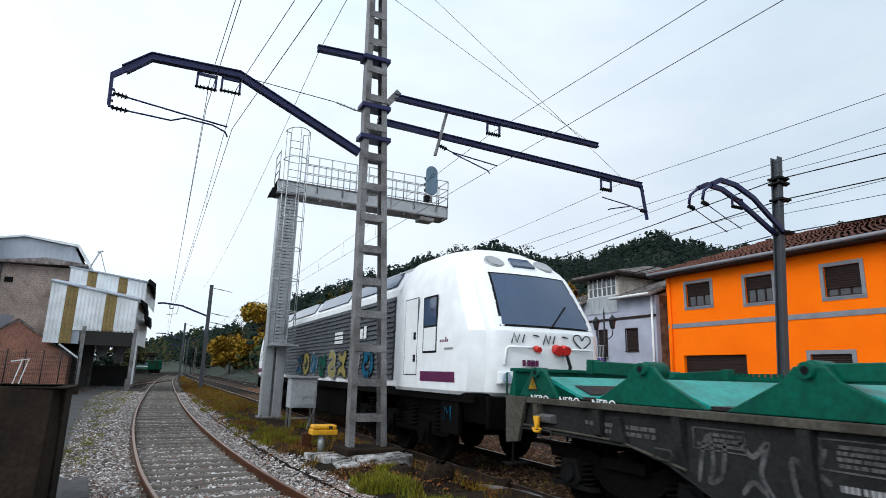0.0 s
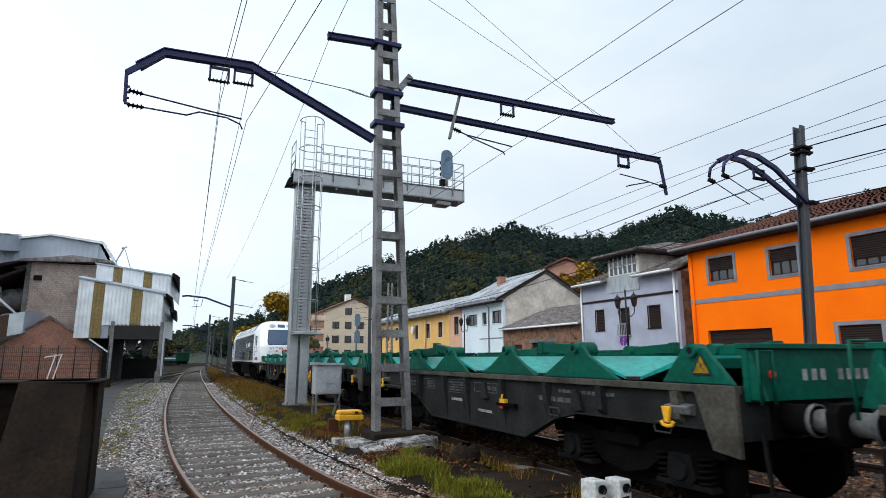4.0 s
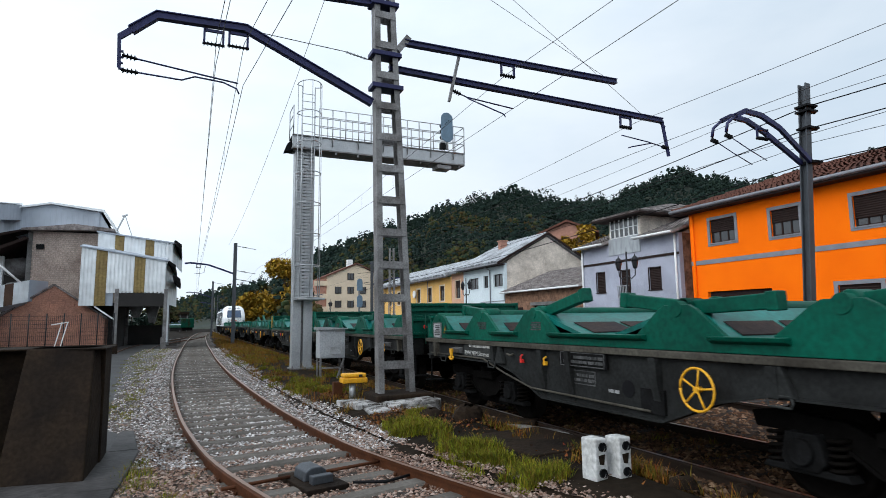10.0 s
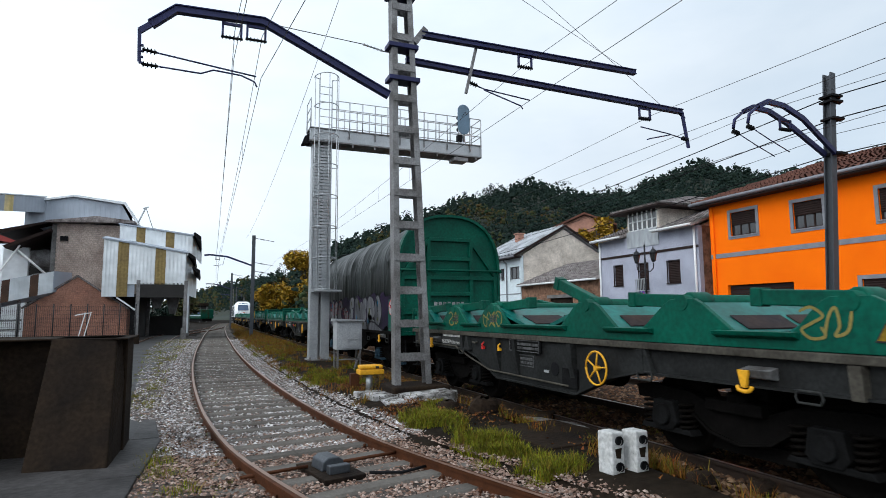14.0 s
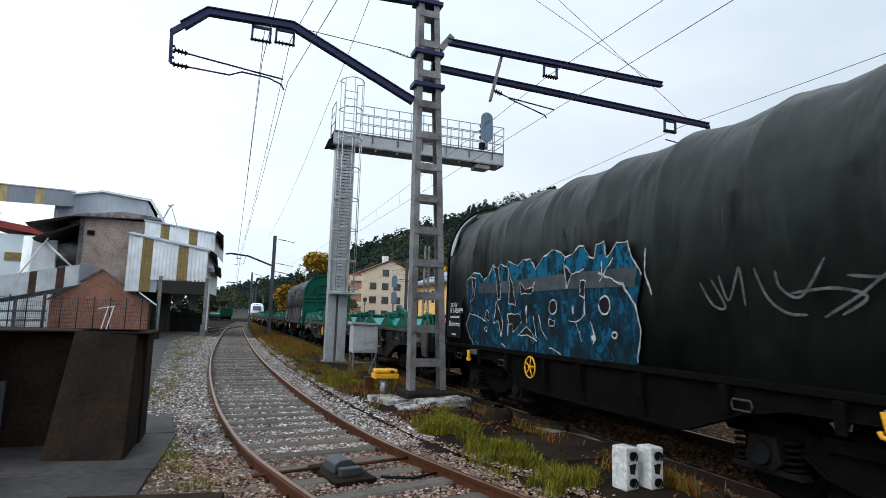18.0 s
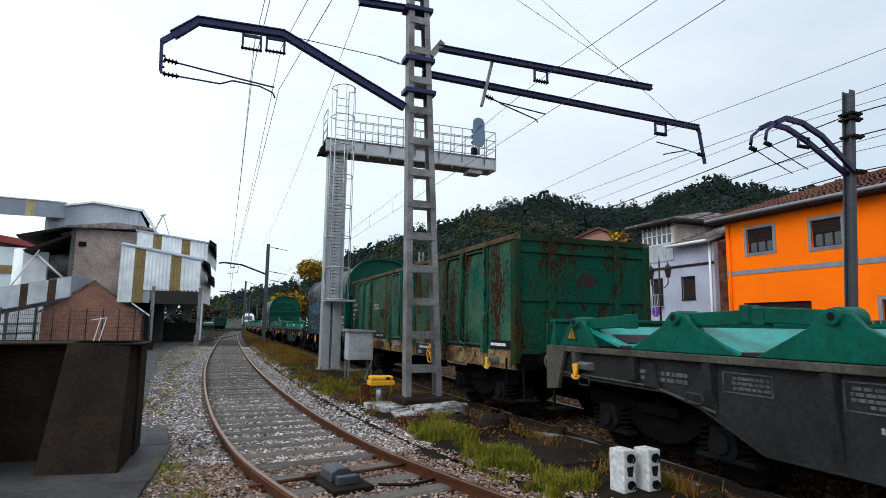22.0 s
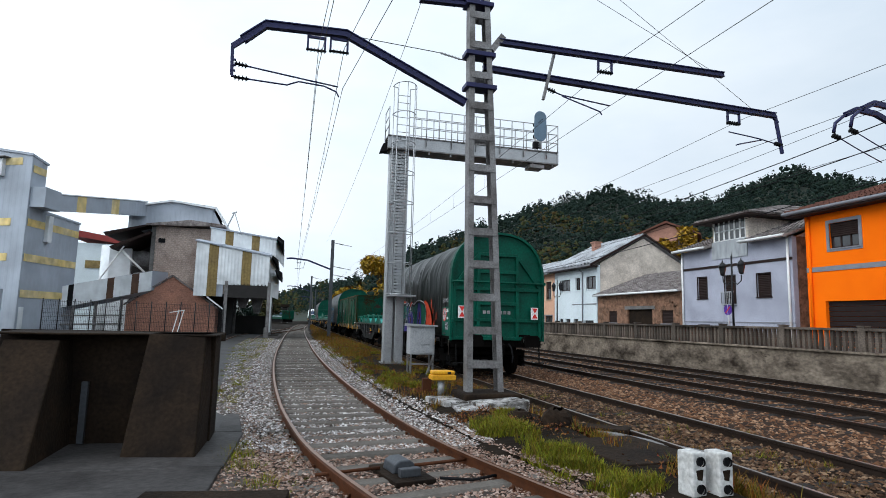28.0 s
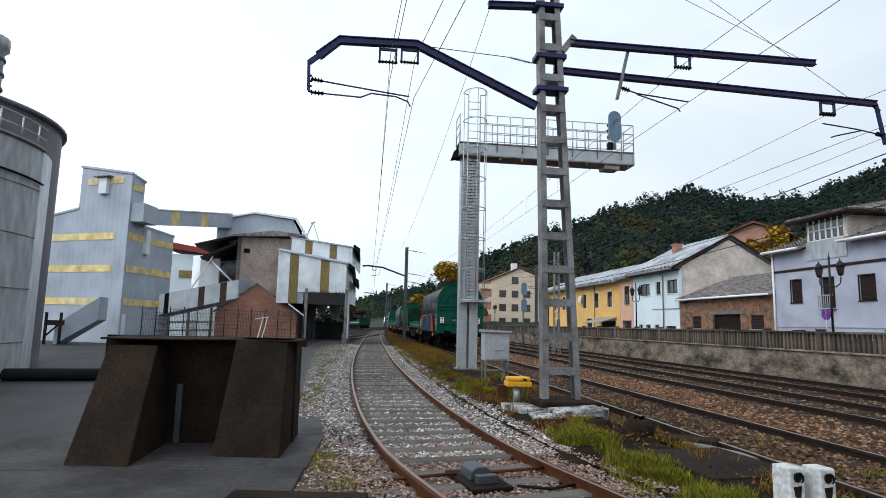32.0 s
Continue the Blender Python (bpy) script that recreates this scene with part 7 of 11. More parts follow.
    for y in (6.3, -6.3):
        Shape().tube([(-1.5, y, 1.1), (-1.5, y, 0.5), (-1.2, y, 0.5)], 0.02).link("shunter_step", M["under"], car)
    return car


def locomotive():
    """White diesel locomotive with louvred grey flanks; the cab at the rear faces the wagons."""
    car = thing("locomotive", "white diesel locomotive with grey louvred flanks and purple band", "locomotive", group="train")
    W = 1.45
    NOSE = [(1.30, 11.06, 1.40), (1.36, 11.14, 1.44), (1.6, 11.2, 1.45), (2.0, 11.22, 1.45), (2.38, 11.2, 1.45), (2.55, 11.12, 1.445), (2.9, 10.90, 1.43), (3.2, 10.70, 1.40), (3.48, 10.50, 1.35), (3.62, 10.36, 1.30), (3.8, 10.12, 1.20),
            (3.95, 9.85, 1.08), (4.05, 9.62, 0.95), (4.10, 9.57, 0.78)]

    def nose_at(z):
        for (z0, y0, w0), (z1, y1, w1) in zip(NOSE, NOSE[1:]):
            if z <= z1:
                break
        t = (z - z0) / (z1 - z0)
        return y0 + (y1 - y0) * t, w0 + (w1 - w0) * t

    for e in (-1, 1):
        # cab: rounded plan outlines stacked up the raked nose
        rows = []
        for z, y, w in NOSE:
            r = 0.26
            bow, wn = 0.16, w * 0.79
            ring = [(-w, 7.6), (-w, 8.3), (-w, y - 0.85), (-w * 0.95, y - 0.5)]
            ring += [(-wn + r - r * math.cos(a * math.pi / 16), y - r + r * math.sin(a * math.pi / 16) - bow * (1 - r / wn) ** 2) for a in range(1, 8)]
            ring += [(wn * q, y - bow * q * q) for q in (-0.7, -0.45, -0.2, 0, 0.2, 0.45, 0.7)]
            ring += [(wn - r + r * math.sin(a * math.pi / 16), y - r + r * math.cos(a * math.pi / 16) - bow * (1 - r / wn) ** 2) for a in range(1, 8)]
            ring += [(w * 0.95, y - 0.5), (w, y - 0.85), (w, 8.3), (w, 7.6)]
            rows.append([(px, e * py, z) for px, py in ring])
        cab = Shape().grid(rows)
        k = len(cab.v)
        m = len(rows[0])
        cab.f += [tuple(range(k - m, k)), tuple(range(m)), tuple([i * m for i in range(len(rows))] + [i * m + m - 1 for i in reversed(range(len(rows)))])]
        cab.s += [False] * 3
        cab.link("cab", M["loco_white"], car, "glossy white cab").data.set_sharp_from_angle(angle=0.30)

        def nose_pt(u, v, lift):
            z = 2.42 + 1.06 * v
            y, w = nose_at(z)
            return (u, e * (y - 0.16 * (u / (w * 0.79)) ** 2 + lift * 0.85), z + lift * 0.5)
        rows = [[nose_pt((0.93 - 0.13 * v) * u / 4, v, 0.014) for u in range(-4, 5)] for v in (0.06, 0.2, 0.4, 0.6, 0.8, 0.97)]
        back = [[nose_pt((0.97 - 0.13 * v) * u / 4, v, 0.006) for u in range(-4, 5)] for v in (0.03, 0.2, 0.4, 0.6, 0.8, 1.0)]
        Shape().grid(back).link("windscreen_seal", M["black"], car)
        Shape().grid(rows).link("windscreen", M["window"], car, "dark blue raked windscreen")
        wp = Shape().beam(nose_pt(0.02 * e, 0.02, 0.03), nose_pt(-0.5 * e, 0.42, 0.03), 0.022, 0.02)
        wp.link("wiper", M["black"], car)
        for x in (-0.55, 0.55):
            a = Vector((x, e * 10.15, 3.73))
            d = Vector((0, e * 0.62, 0.78)).normalized()
            Shape().cyl(a - d * 0.05, a + d * 0.03, 0.20, n=24).cyl(a + d * 0.03, a + d * 0.045, 0.17, n=24).link("horn_grille", M["galv"], car, "round grey grille")
        a = Vector((0, e * 10.225, 3.755))
        Shape().prism([(-0.25, -0.15), (0.25, -0.15), (0.22, 0.14), (-0.22, 0.14)], "y", -0.02, 0.02).link("top_lamp", M["window"], car).matrix_basis = Matrix.Translation(a) @ Euler((e * radians(52), 0, 0)).to_matrix().to_4x4()
        for s in (-1, 1):
            lamp = Shape().box(s * 0.80 - 0.22, e * 10.95, 1.50, s * 0.80 + 0.22, e * 11.17, 1.70)
            lamp.link("lamp_housing", M["loco_white"], car, bevel=0.02)
            for o in (-0.1, 0.1):
                Shape().cyl((s * 0.80 + o, e * 11.16, 1.60), (s * 0.80 + o, e * 11.20, 1.60), 0.085, n=16).link("headlamp", M["lens"], car, "round headlamp")
            Shape().tube([(s * 0.92, e * 11.04, 1.8), (s * 0.92, e * 11.16, 1.83), (s * 0.90, e * 11.16, 2.08), (s * 0.86, e * 11.18, 2.11), (s * 0.5, e * 11.25, 2.11), (s * 0.42, e * 11.2, 2.11)], 0.02).link("handrail", M["loco_white"], car)
        for x in (-0.35, 0.06, 0.22):
            Shape().cyl((x, e * 11.2, 2.10), (x, e * 11.32, 2.07), 0.085 if x > -0.2 else 0.05, n=14).link("jumper_socket", M["red"], car, "red jumper socket")
        Shape().tube([(0.2, e * 11.34, 2.0), (0.22, e * 11.4, 1.8), (0.2, e * 11.3, 1.6)], 0.03).link("jumper_cable", M["black"], car)
        # doors and side windows
        for s in (-1, 1):
            def side(name, y0, y1, z0, z1, out, material, label="", bevel=0.0):
                ya, yb = sorted((e * y0, e * y1))
                xa, xb = sorted((s * (W - 0.012), s * (W + out)))
                return Shape().box(xa, ya, z0, xb, yb, z1).link(name, material, car, label, bevel)
            side("door_gap", 8.07, 8.73, 1.60, 3.14, 0.003, M["loco_grey"])
            side("cab_door", 8.09, 8.71, 1.62, 3.12, 0.006, M["loco_white"], "white cab door", 0.004)
            side("window_frame", 9.00, 9.62, 2.02, 3.10, 0.005, M["black"], "thin black window frame")
            side("window_panel", 9.04, 9.58, 2.06, 2.50, 0.009, M["loco_white"])
            side("cab_window", 9.04, 9.58, 2.54, 3.06, 0.009, M["window"])
            side("purple_band", 8.92, 10.36, 1.50, 1.68, 0.004, M["purple"], "purple band")
            for z in (1.86, 2.3):
                side("door_catch", 8.56, 8.66, z, z + 0.14, 0.016, M["black"])
            for i, h in enumerate((0.05, 0.05, 0.05, 0.09, 0.05)):
                side("brand_mark", 9.76 + 0.075 * i, 9.80 + 0.075 * i, 2.20, 2.20 + h, 0.004, M["purple"])
            side("small_mark", 9.95, 10.3, 2.06, 2.10, 0.004, M["galv"])
        Shape().box(-1.30, e * 11.22 - 0.06, 0.80, 1.30, e * 11.22 + 0.04, 1.30).link("buffer_beam", M["under"], car, bevel=0.02)
        for s in (-1, 1):
            ya, yb = sorted((e * 9.6, e * 10.3))
            Shape().box(min(s * 1.25, s * 1.32), ya, 0.62, max(s * 1.25, s * 1.32), yb, 1.28).link("tool_box", M["under"], car, bevel=0.01)
            Shape().tube([(s * 1.335, e * (9.8 + 0.4 * a), 0.8 + 0.3 * b) for a, b in ((0, 0), (0.05, 0.9), (0.3, 0.5), (0.55, 0.95), (0.6, 0.1))], 0.012).link("tag", M["g_ice"], car)
        skirt = Shape().prism([(-1.15, 0.85), (1.15, 0.85), (1.30, 1.30), (-1.30, 1.30)], "y", e * 7.4, e * 11.0)
        skirt.link("skirt", M["under"], car)
        for s in (-1, 1):
            b = Shape().cyl((s * 0.87, e * 11.25, 1.06), (s * 0.87, e * 11.45, 1.06), 0.13, n=14).cyl((s * 0.87, e * 11.45, 1.06), (s * 0.87, e * 11.52, 1.06), 0.24, n=18)
            b.link("buffer", M["under"], car)
    # scrawl under the rear windscreen: an unreadable name as slanted strokes, and a heart
    for i in range(6):
        u = -0.80 + i * 0.20
        zig = [[(0, 0), (0.05, 1), (0.10, 0.1), (0.15, 0.9)], [(0, 0.1), (0.04, 0.95)], [(0, 0.9), (0.12, 0.8)]][i % 3]
        Shape().tube([(u + a, -11.21 + 0.16 * ((u + a) / 1.25) ** 2 - 0.012, 2.17 + 0.17 * b) for a, b in zig], 0.011).link("tag", M["ink"], car)
    heart = [(0.66, 2.12), (0.46, 2.27), (0.49, 2.36), (0.60, 2.36), (0.66, 2.28), (0.74, 2.36), (0.85, 2.34), (0.86, 2.25), (0.66, 2.12)]
    Shape().tube([(a, -11.21 + 0.16 * (a / 1.25) ** 2 - 0.012, b) for a, b in flow(heart, False, 3)], 0.011).link("tag_heart", M["ink"], car)
    mk = Shape()
    for i, w in enumerate((0.05, 0.07, 0.06, 0.04)):
        mk.box(-0.62 + 0.09 * i, -11.235, 1.80, -0.62 + 0.09 * i + w, -11.21, 1.90)
    mk.link("brand_mark", M["purple"], car, quick=True)
    # body between the cabs
    Shape().prism([(-1.40, 1.35), (1.40, 1.35), (1.40, 3.45), (1.18, 3.85), (0.8, 3.98), (-0.8, 3.98), (-1.18, 3.85), (-1.40, 3.45)], "y", -7.62, 7.62).link("body", M["loco_white"], car, "white body side", bevel=0.02)
    for s in (-1, 1):
        x = s * 1.41
        lou = Shape()
        for i in range(16):
            z = 1.50 + i * 0.113
            lou.prism([(x, z), (x + s * 0.05, z), (x + s * 0.012, z + 0.10), (x, z + 0.10)], "y", -7.4, 7.4)
        lou.link("louvre_panel", M["loco_grey"], car, "grey horizontal louvres with faded graffiti")
        if s < 0:
            def flat(y, z, lift):
                return (-1.468 - lift, y, z)
            for i, (key, m) in enumerate(zip((4, 1, 3, 0, 2, 1, 4, 3), ("g_ice", "g_white", "g_yellow", "g_yellow", "g_mix", "g_ice", "g_yellow", "g_splash"))):
                y = -6.2 + i * 1.05 + 0.8
                for line in glyph(key, y, 1.52, 0.8, 0.62):
                    ribbon(car, line, 0.24, 0.0, M["g_white" if i % 2 else "g_dark"], put=flat)
                    ribbon(car, line, 0.16, 0.004, M[m], put=flat)
        if s < 0:
            for i in range(5):
                Shape().box(-1.468, -5.6 + i * 0.28, 2.45, -1.462, -5.4 + i * 0.28, 2.75 - 0.05 * (i % 2)).link("body_mark", M["white"], car, quick=True)
            for i in range(9):
                for j in range(3):
                    Shape().box(-1.468, -3.6 + i * 0.09, 2.4 + j * 0.12, -1.462, -3.53 + i * 0.09, 2.48 + j * 0.12).link("body_dot", M["white"], car, quick=True)
        for y0 in (-7.3, -3.6, 0.2, 4.0):
            Shape().prism([(s * 1.37, 3.53), (s * 1.19, 3.85), (s * 1.21, 3.87), (s * 1.39, 3.55)], "y", y0, y0 + 3.3).link("roof_window", M["window"], car, "dark sloping roof grille")
    for y0 in (-6.8, -2.2, 2.6):
        Shape().box(-0.75, y0, 3.96, 0.75, y0 + 3.6, 4.12).link("roof_hatch", M["galv"], car, bevel=0.03)
    Shape().box(-1.2, -3.3, 0.40, 1.2, 3.3, 1.35).link("fuel_tank", M["under"], car, bevel=0.05)
    Shape().box(-1.36, -10.9, 1.18, 1.36, 10.9, 1.34).link("main_frame", M["under"], car)
    for c in (-6.9, 6.9):
        bg = new("bogie")
        bg.parent, bg.location = car, (0, c, 0)
        for s in (-1, 1):
            fr = Shape().prism([(-2.9, 0.62), (-2.5, 0.85), (2.5, 0.85), (2.9, 0.62), (2.7, 0.5), (-2.7, 0.5)], "x", s * 1.1 - 0.08, s * 1.1 + 0.08)
            fr.link("bogie_frame", M["under"], bg, bevel=0.02)
            for y in (-1.85, 0, 1.85):
                Shape().box(s * 1.12 - 0.13, y - 0.2, 0.32, s * 1.12 + 0.13, y + 0.2, 0.75).cyl((s * 1.2, y, 0.53), (s * 1.32, y, 0.53), 0.15, n=12).link("axle_box", M["under"], bg)
            for y in (-2.4, -1.3, -0.5, 0.5, 1.3, 2.4):
                coil(s * 1.18, y, 0.61, 1.06, 0.10, 6).link("spring", M["wheel"], bg)
        for y in (-1.85, 0, 1.85):
            wheelset(bg, y, 0.53)
    return car


loco = locomotive()
cars = [
    flat_dark("low coil wagon with dark girder and teal troughs", [(-1, 0, 1, 0.05), (-1, 1, 1, 0.20), (-1, 3, -1, 0.02), (-1, 4, 1, 0.05), (1, 0, 1, 0.04), (1, 2, 1, 0.04), (1, 3, 1, 0.03), (1, 5, -1, 0.05)], True, 11),
    flat_dark("low coil wagon with dark girder and raised arms", [(-1, 5, -1, 0.10), (-1, 4, -1, 0.08), (-1, 3, -1, 0.16), (-1, 2, 1, 0.14), (-1, 1, -1, 0.05), (1, 4, 1, 0.03), (1, 3, -1, 0.04), (1, 2, -1, 0.05), (1, 1, 1, 0.03)], False, 12),
    flat_dark("low coil wagon with dark girder and green peaks", [(-1, 4, -1, 0.05), (-1, 3, 1, 0.12), (-1, 1, 1, 0.05), (1, 4, -1, 0.03), (1, 2, -1, 0.05), (1, 1, -1, 0.03)], False, 13),
    flat_green("coil wagon with green side boards and raised arms", [(-1, 3, 1, 0.26), (-1, 4, -1, 0.10), (-1, 2, 1, 0.36), (-1, 1, -1, 0.05), (-1, 0, 1, 0.06), (1, 3, -1, 0.05), (1, 2, -1, 0.05), (1, 1, 1, 0.12)], 14, extra=("two",)),
    flat_green("coil wagon with green side boards and tall rear board", [(-1, 4, -1, 0.22), (-1, 3, 1, 0.16), (-1, 2, -1, 0.05), (-1, 1, -1, 0.32), (-1, 0, 1, 0.15), (1, 3, -1, 0.05), (1, 2, 1, 0.20), (1, 1, 1, 0.05)], 15, tall_front=2.06, tall_rear=2.08, extra=("tag", "white", "nine")),
    flat_green("coil wagon with green side boards and ribbed end boards", [(-1, 4, -1, 0.06), (-1, 3, 1, 0.04), (-1, 2, -1, 0.05), (-1, 1, 1, 0.05), (1, 4, -1, 0.10), (1, 2, -1, 0.05), (1, 1, 1, 0.06)], 16, tall_front=2.06, tall_rear=2.04, extra=("mark",)),
    flat_green("coil wagon with green side boards and white notice", [(-1, 4, 1, 0.10), (-1, 3, -1, 0.22), (-1, 2, 1, 0.12), (-1, 2, -1, 0.04), (-1, 1, -1, 0.10), (1, 4, -1, 0.05), (1, 3, -1, 0.12), (1, 1, 1, 0.05)], 17, extra=("front_notice",)),
    tarp_wagon("hooded wagon with dusty tarpaulin and purple graffiti", 1, spray_purple),
    flat_green("coil wagon with green side boards, yellow scrawls and blue notice", [(-1, 5, -1, 0.05), (-1, 4, -1, 0.05), (-1, 3, -1, 0.06), (-1, 2, 1, 0.34), (-1, 1, 1, 0.05), (-1, 0, 1, 0.05), (1, 4, 1, 0.12), (1, 3, 1, 0.20), (1, 1, -1, 0.05)], 18, extra=("front_notice", "blue", "tags", "two")),
    flat_dark("low coil wagon with dark girder behind the hooded wagons", [(-1, 4, -1, 0.05), (-1, 2, -1, 0.03), (-1, 1, 1, 0.22), (1, 3, 1, 0.05), (1, 1, -1, 0.05)], False, 19),
    tarp_wagon("hooded wagon with black tarpaulin and blue graffiti", 3, spray_blue),
    gondola(),
    flat_dark("low coil wagon with clean dark girder and teal troughs", [(-1, 5, -1, 0.04), (-1, 4, -1, 0.03), (-1, 3, 1, 0.06), (-1, 2, 1, 0.05), (-1, 1, 1, 0.03), (-1, 0, 1, 0.04), (1, 4, 1, 0.03), (1, 3, -1, 0.05), (1, 2, -1, 0.05), (1, 1, -1, 0.04)], False, 20),
    tarp_wagon("last hooded wagon with bright red and violet graffiti", 5, spray_colours),
]
LENGTHS = [12.04] * 11 + [14.04, 12.04, 12.04]
# tail lamps on the last wagon
for s in (-1, 1):
    Shape().box(s * 1.15 - 0.11, -5.56, 1.70, s * 1.15 + 0.11, -5.51, 2.06).link("tail_board", M["white"], cars[-1], "white tail board with red triangles", bevel=0.008)
    Shape().add([(s * 1.15 - 0.09, -5.566, 2.04), (s * 1.15 + 0.09, -5.566, 2.04), (s * 1.15, -5.566, 1.89), (s * 1.15 - 0.09, -5.566, 1.74), (s * 1.15 + 0.09, -5.566, 1.74)], [(0, 1, 2), (2, 3, 4)]).link("tail_triangles", M["red"], cars[-1])


def gone(t):
    """Where the first wagon's front buffers are along the line after t seconds; the train slows down."""
    return ((((-6.531154e-06 * t + 5.745468e-04) * t - 1.6730821e-02) * t + 1.17104720e-01) * t + 7.61277233) * t + 7.88442904


LEAD = [(0, 0.05), (2, 0.08), (5, 0.15), (8, 0.15), (10, 0.20), (12.5, 0.28), (13.2, 0.28), (14.3, 0.15), (17, 0.0), (20, -0.05), (24, -0.08), (28, 0.15), (32, 0.15)]


def lead(t):
    """Small changes of pace that the smooth slowing leaves out."""
    for (a, p), (b, q) in zip(LEAD, LEAD[1:]):
        if t <= b:
            return p + (q - p) * smooth01((t - a) / (b - a))
    return LEAD[-1][1]


def train_rows(shift):
    rows = []
    for i in range(33):
        y = gone(float(i)) + lead(float(i)) + shift
        rows.append((float(i), pose(main_x(y), y, 0.0, 0, 0, turn_at(main_x, y))))
    return rows


# ---- overhead line, signal gantry and trackside things ----
def ribbed(g, a, b, r, n=5):
    """An insulator: a rod turned with ribs."""
    a, b = Vector(a), Vector(b)
    d = (b - a).normalized()
    u = d.orthogonal().normalized()
    w = d.cross(u)
    turned = [(0, 0.02), (0, 0.45)]
    for i in range(n):
        turned += [((i + 0.30) / n, 0.45), ((i + 0.34) / n, 1.0), ((i + 0.62) / n, 0.62), ((i + 0.66) / n, 0.45)]
    turned += [(1, 0.45), (1, 0.02)]
    return g.grid([[a.lerp(b, t) + (u * math.cos(k * math.tau / 8) + w * math.sin(k * math.tau / 8)) * (r * q) for k in range(8)] for t, q in turned], False, True)


def hanger(parent, x, y, z, w=0.34, h=0.30):
    """A square bracket below a beam that carries a horizontal insulator."""
    g = Shape().beam((x - w / 2, y, z), (x - w / 2, y, z - h), 0.04, 0.05).beam((x + w / 2, y, z), (x + w / 2, y, z - h), 0.04, 0.05).beam((x - w / 2, y, z - 0.03), (x + w / 2, y, z - 0.03), 0.05, 0.05)
    g.link("hanger", M["beam"], parent)
    ribbed(Shape(), (x - w / 2 - 0.03, y, z - h), (x + w / 2 + 0.03, y, z - h), 0.055, 6).link("insulator", M["black"], parent, "ribbed dark insulator")


MY = 11.5  # the lattice mast's distance along the line
mast = thing("lattice_mast", "grey riveted catenary mast with blue-grey beams", "mast")


def mast_x(z):
    return 3.995 - 0.0312 * z


def half_w(z):
    return 0.375 - 0.0195 * z


for s in (-1, 1):
    chan = [(0.02, -0.13), (0.02, 0.13), (-0.10, 0.13), (-0.10, 0.108), (-0.01, 0.108), (-0.01, -0.108), (-0.10, -0.108), (-0.10, -0.13)]
    g = Shape().sweep([(-s * a, b) for a, b in chan], [(mast_x(z) + s * half_w(z), MY, z) for z in (0.2, 4.0, 8.0, 12.3)], up=(0, 1, 0))
    g.link("mast_leg", M["galv_old"], mast, "weathered channel leg")
z = 0.75
while z < 12.2:
    for e in (-1, 1):
        w = half_w(z)
        Shape().box(mast_x(z) - w, MY + e * 0.135 - 0.01, z - 0.075, mast_x(z) + w, MY + e * 0.135 + 0.01, z + 0.075).link("batten_plate", M["galv_old"], mast)
    z += 0.68
# clamps where the beams join the mast
for zc in (6.62, 7.35, 8.5):
    g = Shape().box(mast_x(zc) - half_w(zc) - 0.10, MY - 0.18, zc - 0.05, mast_x(zc) + half_w(zc) + 0.10, MY + 0.18, zc + 0.05)
    g.link("clamp", M["beam"], mast, bevel=0.01)


def joist(pts, name="beam", size=0.155):
    """A pair of channels back to back along a line of points."""
    h = size / 2
    joint = [(-0.07, -h), (0.07, -h), (0.07, -h + 0.02), (0.04, -h + 0.025), (0.04, h - 0.025), (0.07, h - 0.02), (0.07, h), (-0.07, h), (-0.07, h - 0.02), (-0.04, h - 0.025), (-0.04, -h + 0.025), (-0.07, -h + 0.02)]
    g = Shape().sweep(joint, pts)
    return g.link(name, M["beam"], mast, "dark blue-grey steel beam")


joist([(3.48, MY, 6.26), (0.89, MY, 7.41), (-0.68, MY, 7.36), (-1.10, MY, 6.98)], "bent_beam")
g = Shape().beam((-1.10, MY, 6.98), (-1.28, MY, 6.82), 0.06, 0.10).beam((-1.28, MY, 6.84), (-1.26, MY, 6.24), 0.035, 0.06)
for i in range(4):
    g.beam((-1.27, MY, 6.22 + 0.11 * i), (-1.2, MY, 6.22 + 0.11 * i), 0.05, 0.03)
g.link("drop_bracket", M["beam"], mast)
joist([(4.18, MY - 0.1, 7.70), (10.02, MY - 0.1, 7.74)], "upper_beam", 0.125)
joist([(3.9, MY + 0.1, 7.15), (11.72, MY + 0.1, 6.98)], "lower_beam", 0.125)
joist([(2.41, MY, 8.45), (3.5, MY, 8.52)], "stub_beam", 0.13)
Shape().beam((4.02, MY - 0.1, 7.48), (4.28, MY - 0.1, 7.84), 0.10, 0.14).link("bracket", M["galv_old"], mast)
Shape().beam((11.72, MY + 0.1, 6.98), (11.89, MY + 0.1, 6.00), 0.05, 0.08).beam((11.64, MY + 0.1, 6.95), (11.80, MY + 0.1, 6.80), 0.06, 0.05).link("drop_tube", M["beam"], mast)
Shape().beam((5.55, MY - 0.02, 7.68), (5.28, MY - 0.02, 6.55), 0.05, 0.08, up=(0, 1, 0)).link("strut", M["galv_old"], mast)
hanger(mast, 0.31, MY, 7.27), hanger(mast, 0.76, MY, 7.30), hanger(mast, 6.78, MY - 0.1, 7.66), hanger(mast, 10.45, MY + 0.1, 6.93)
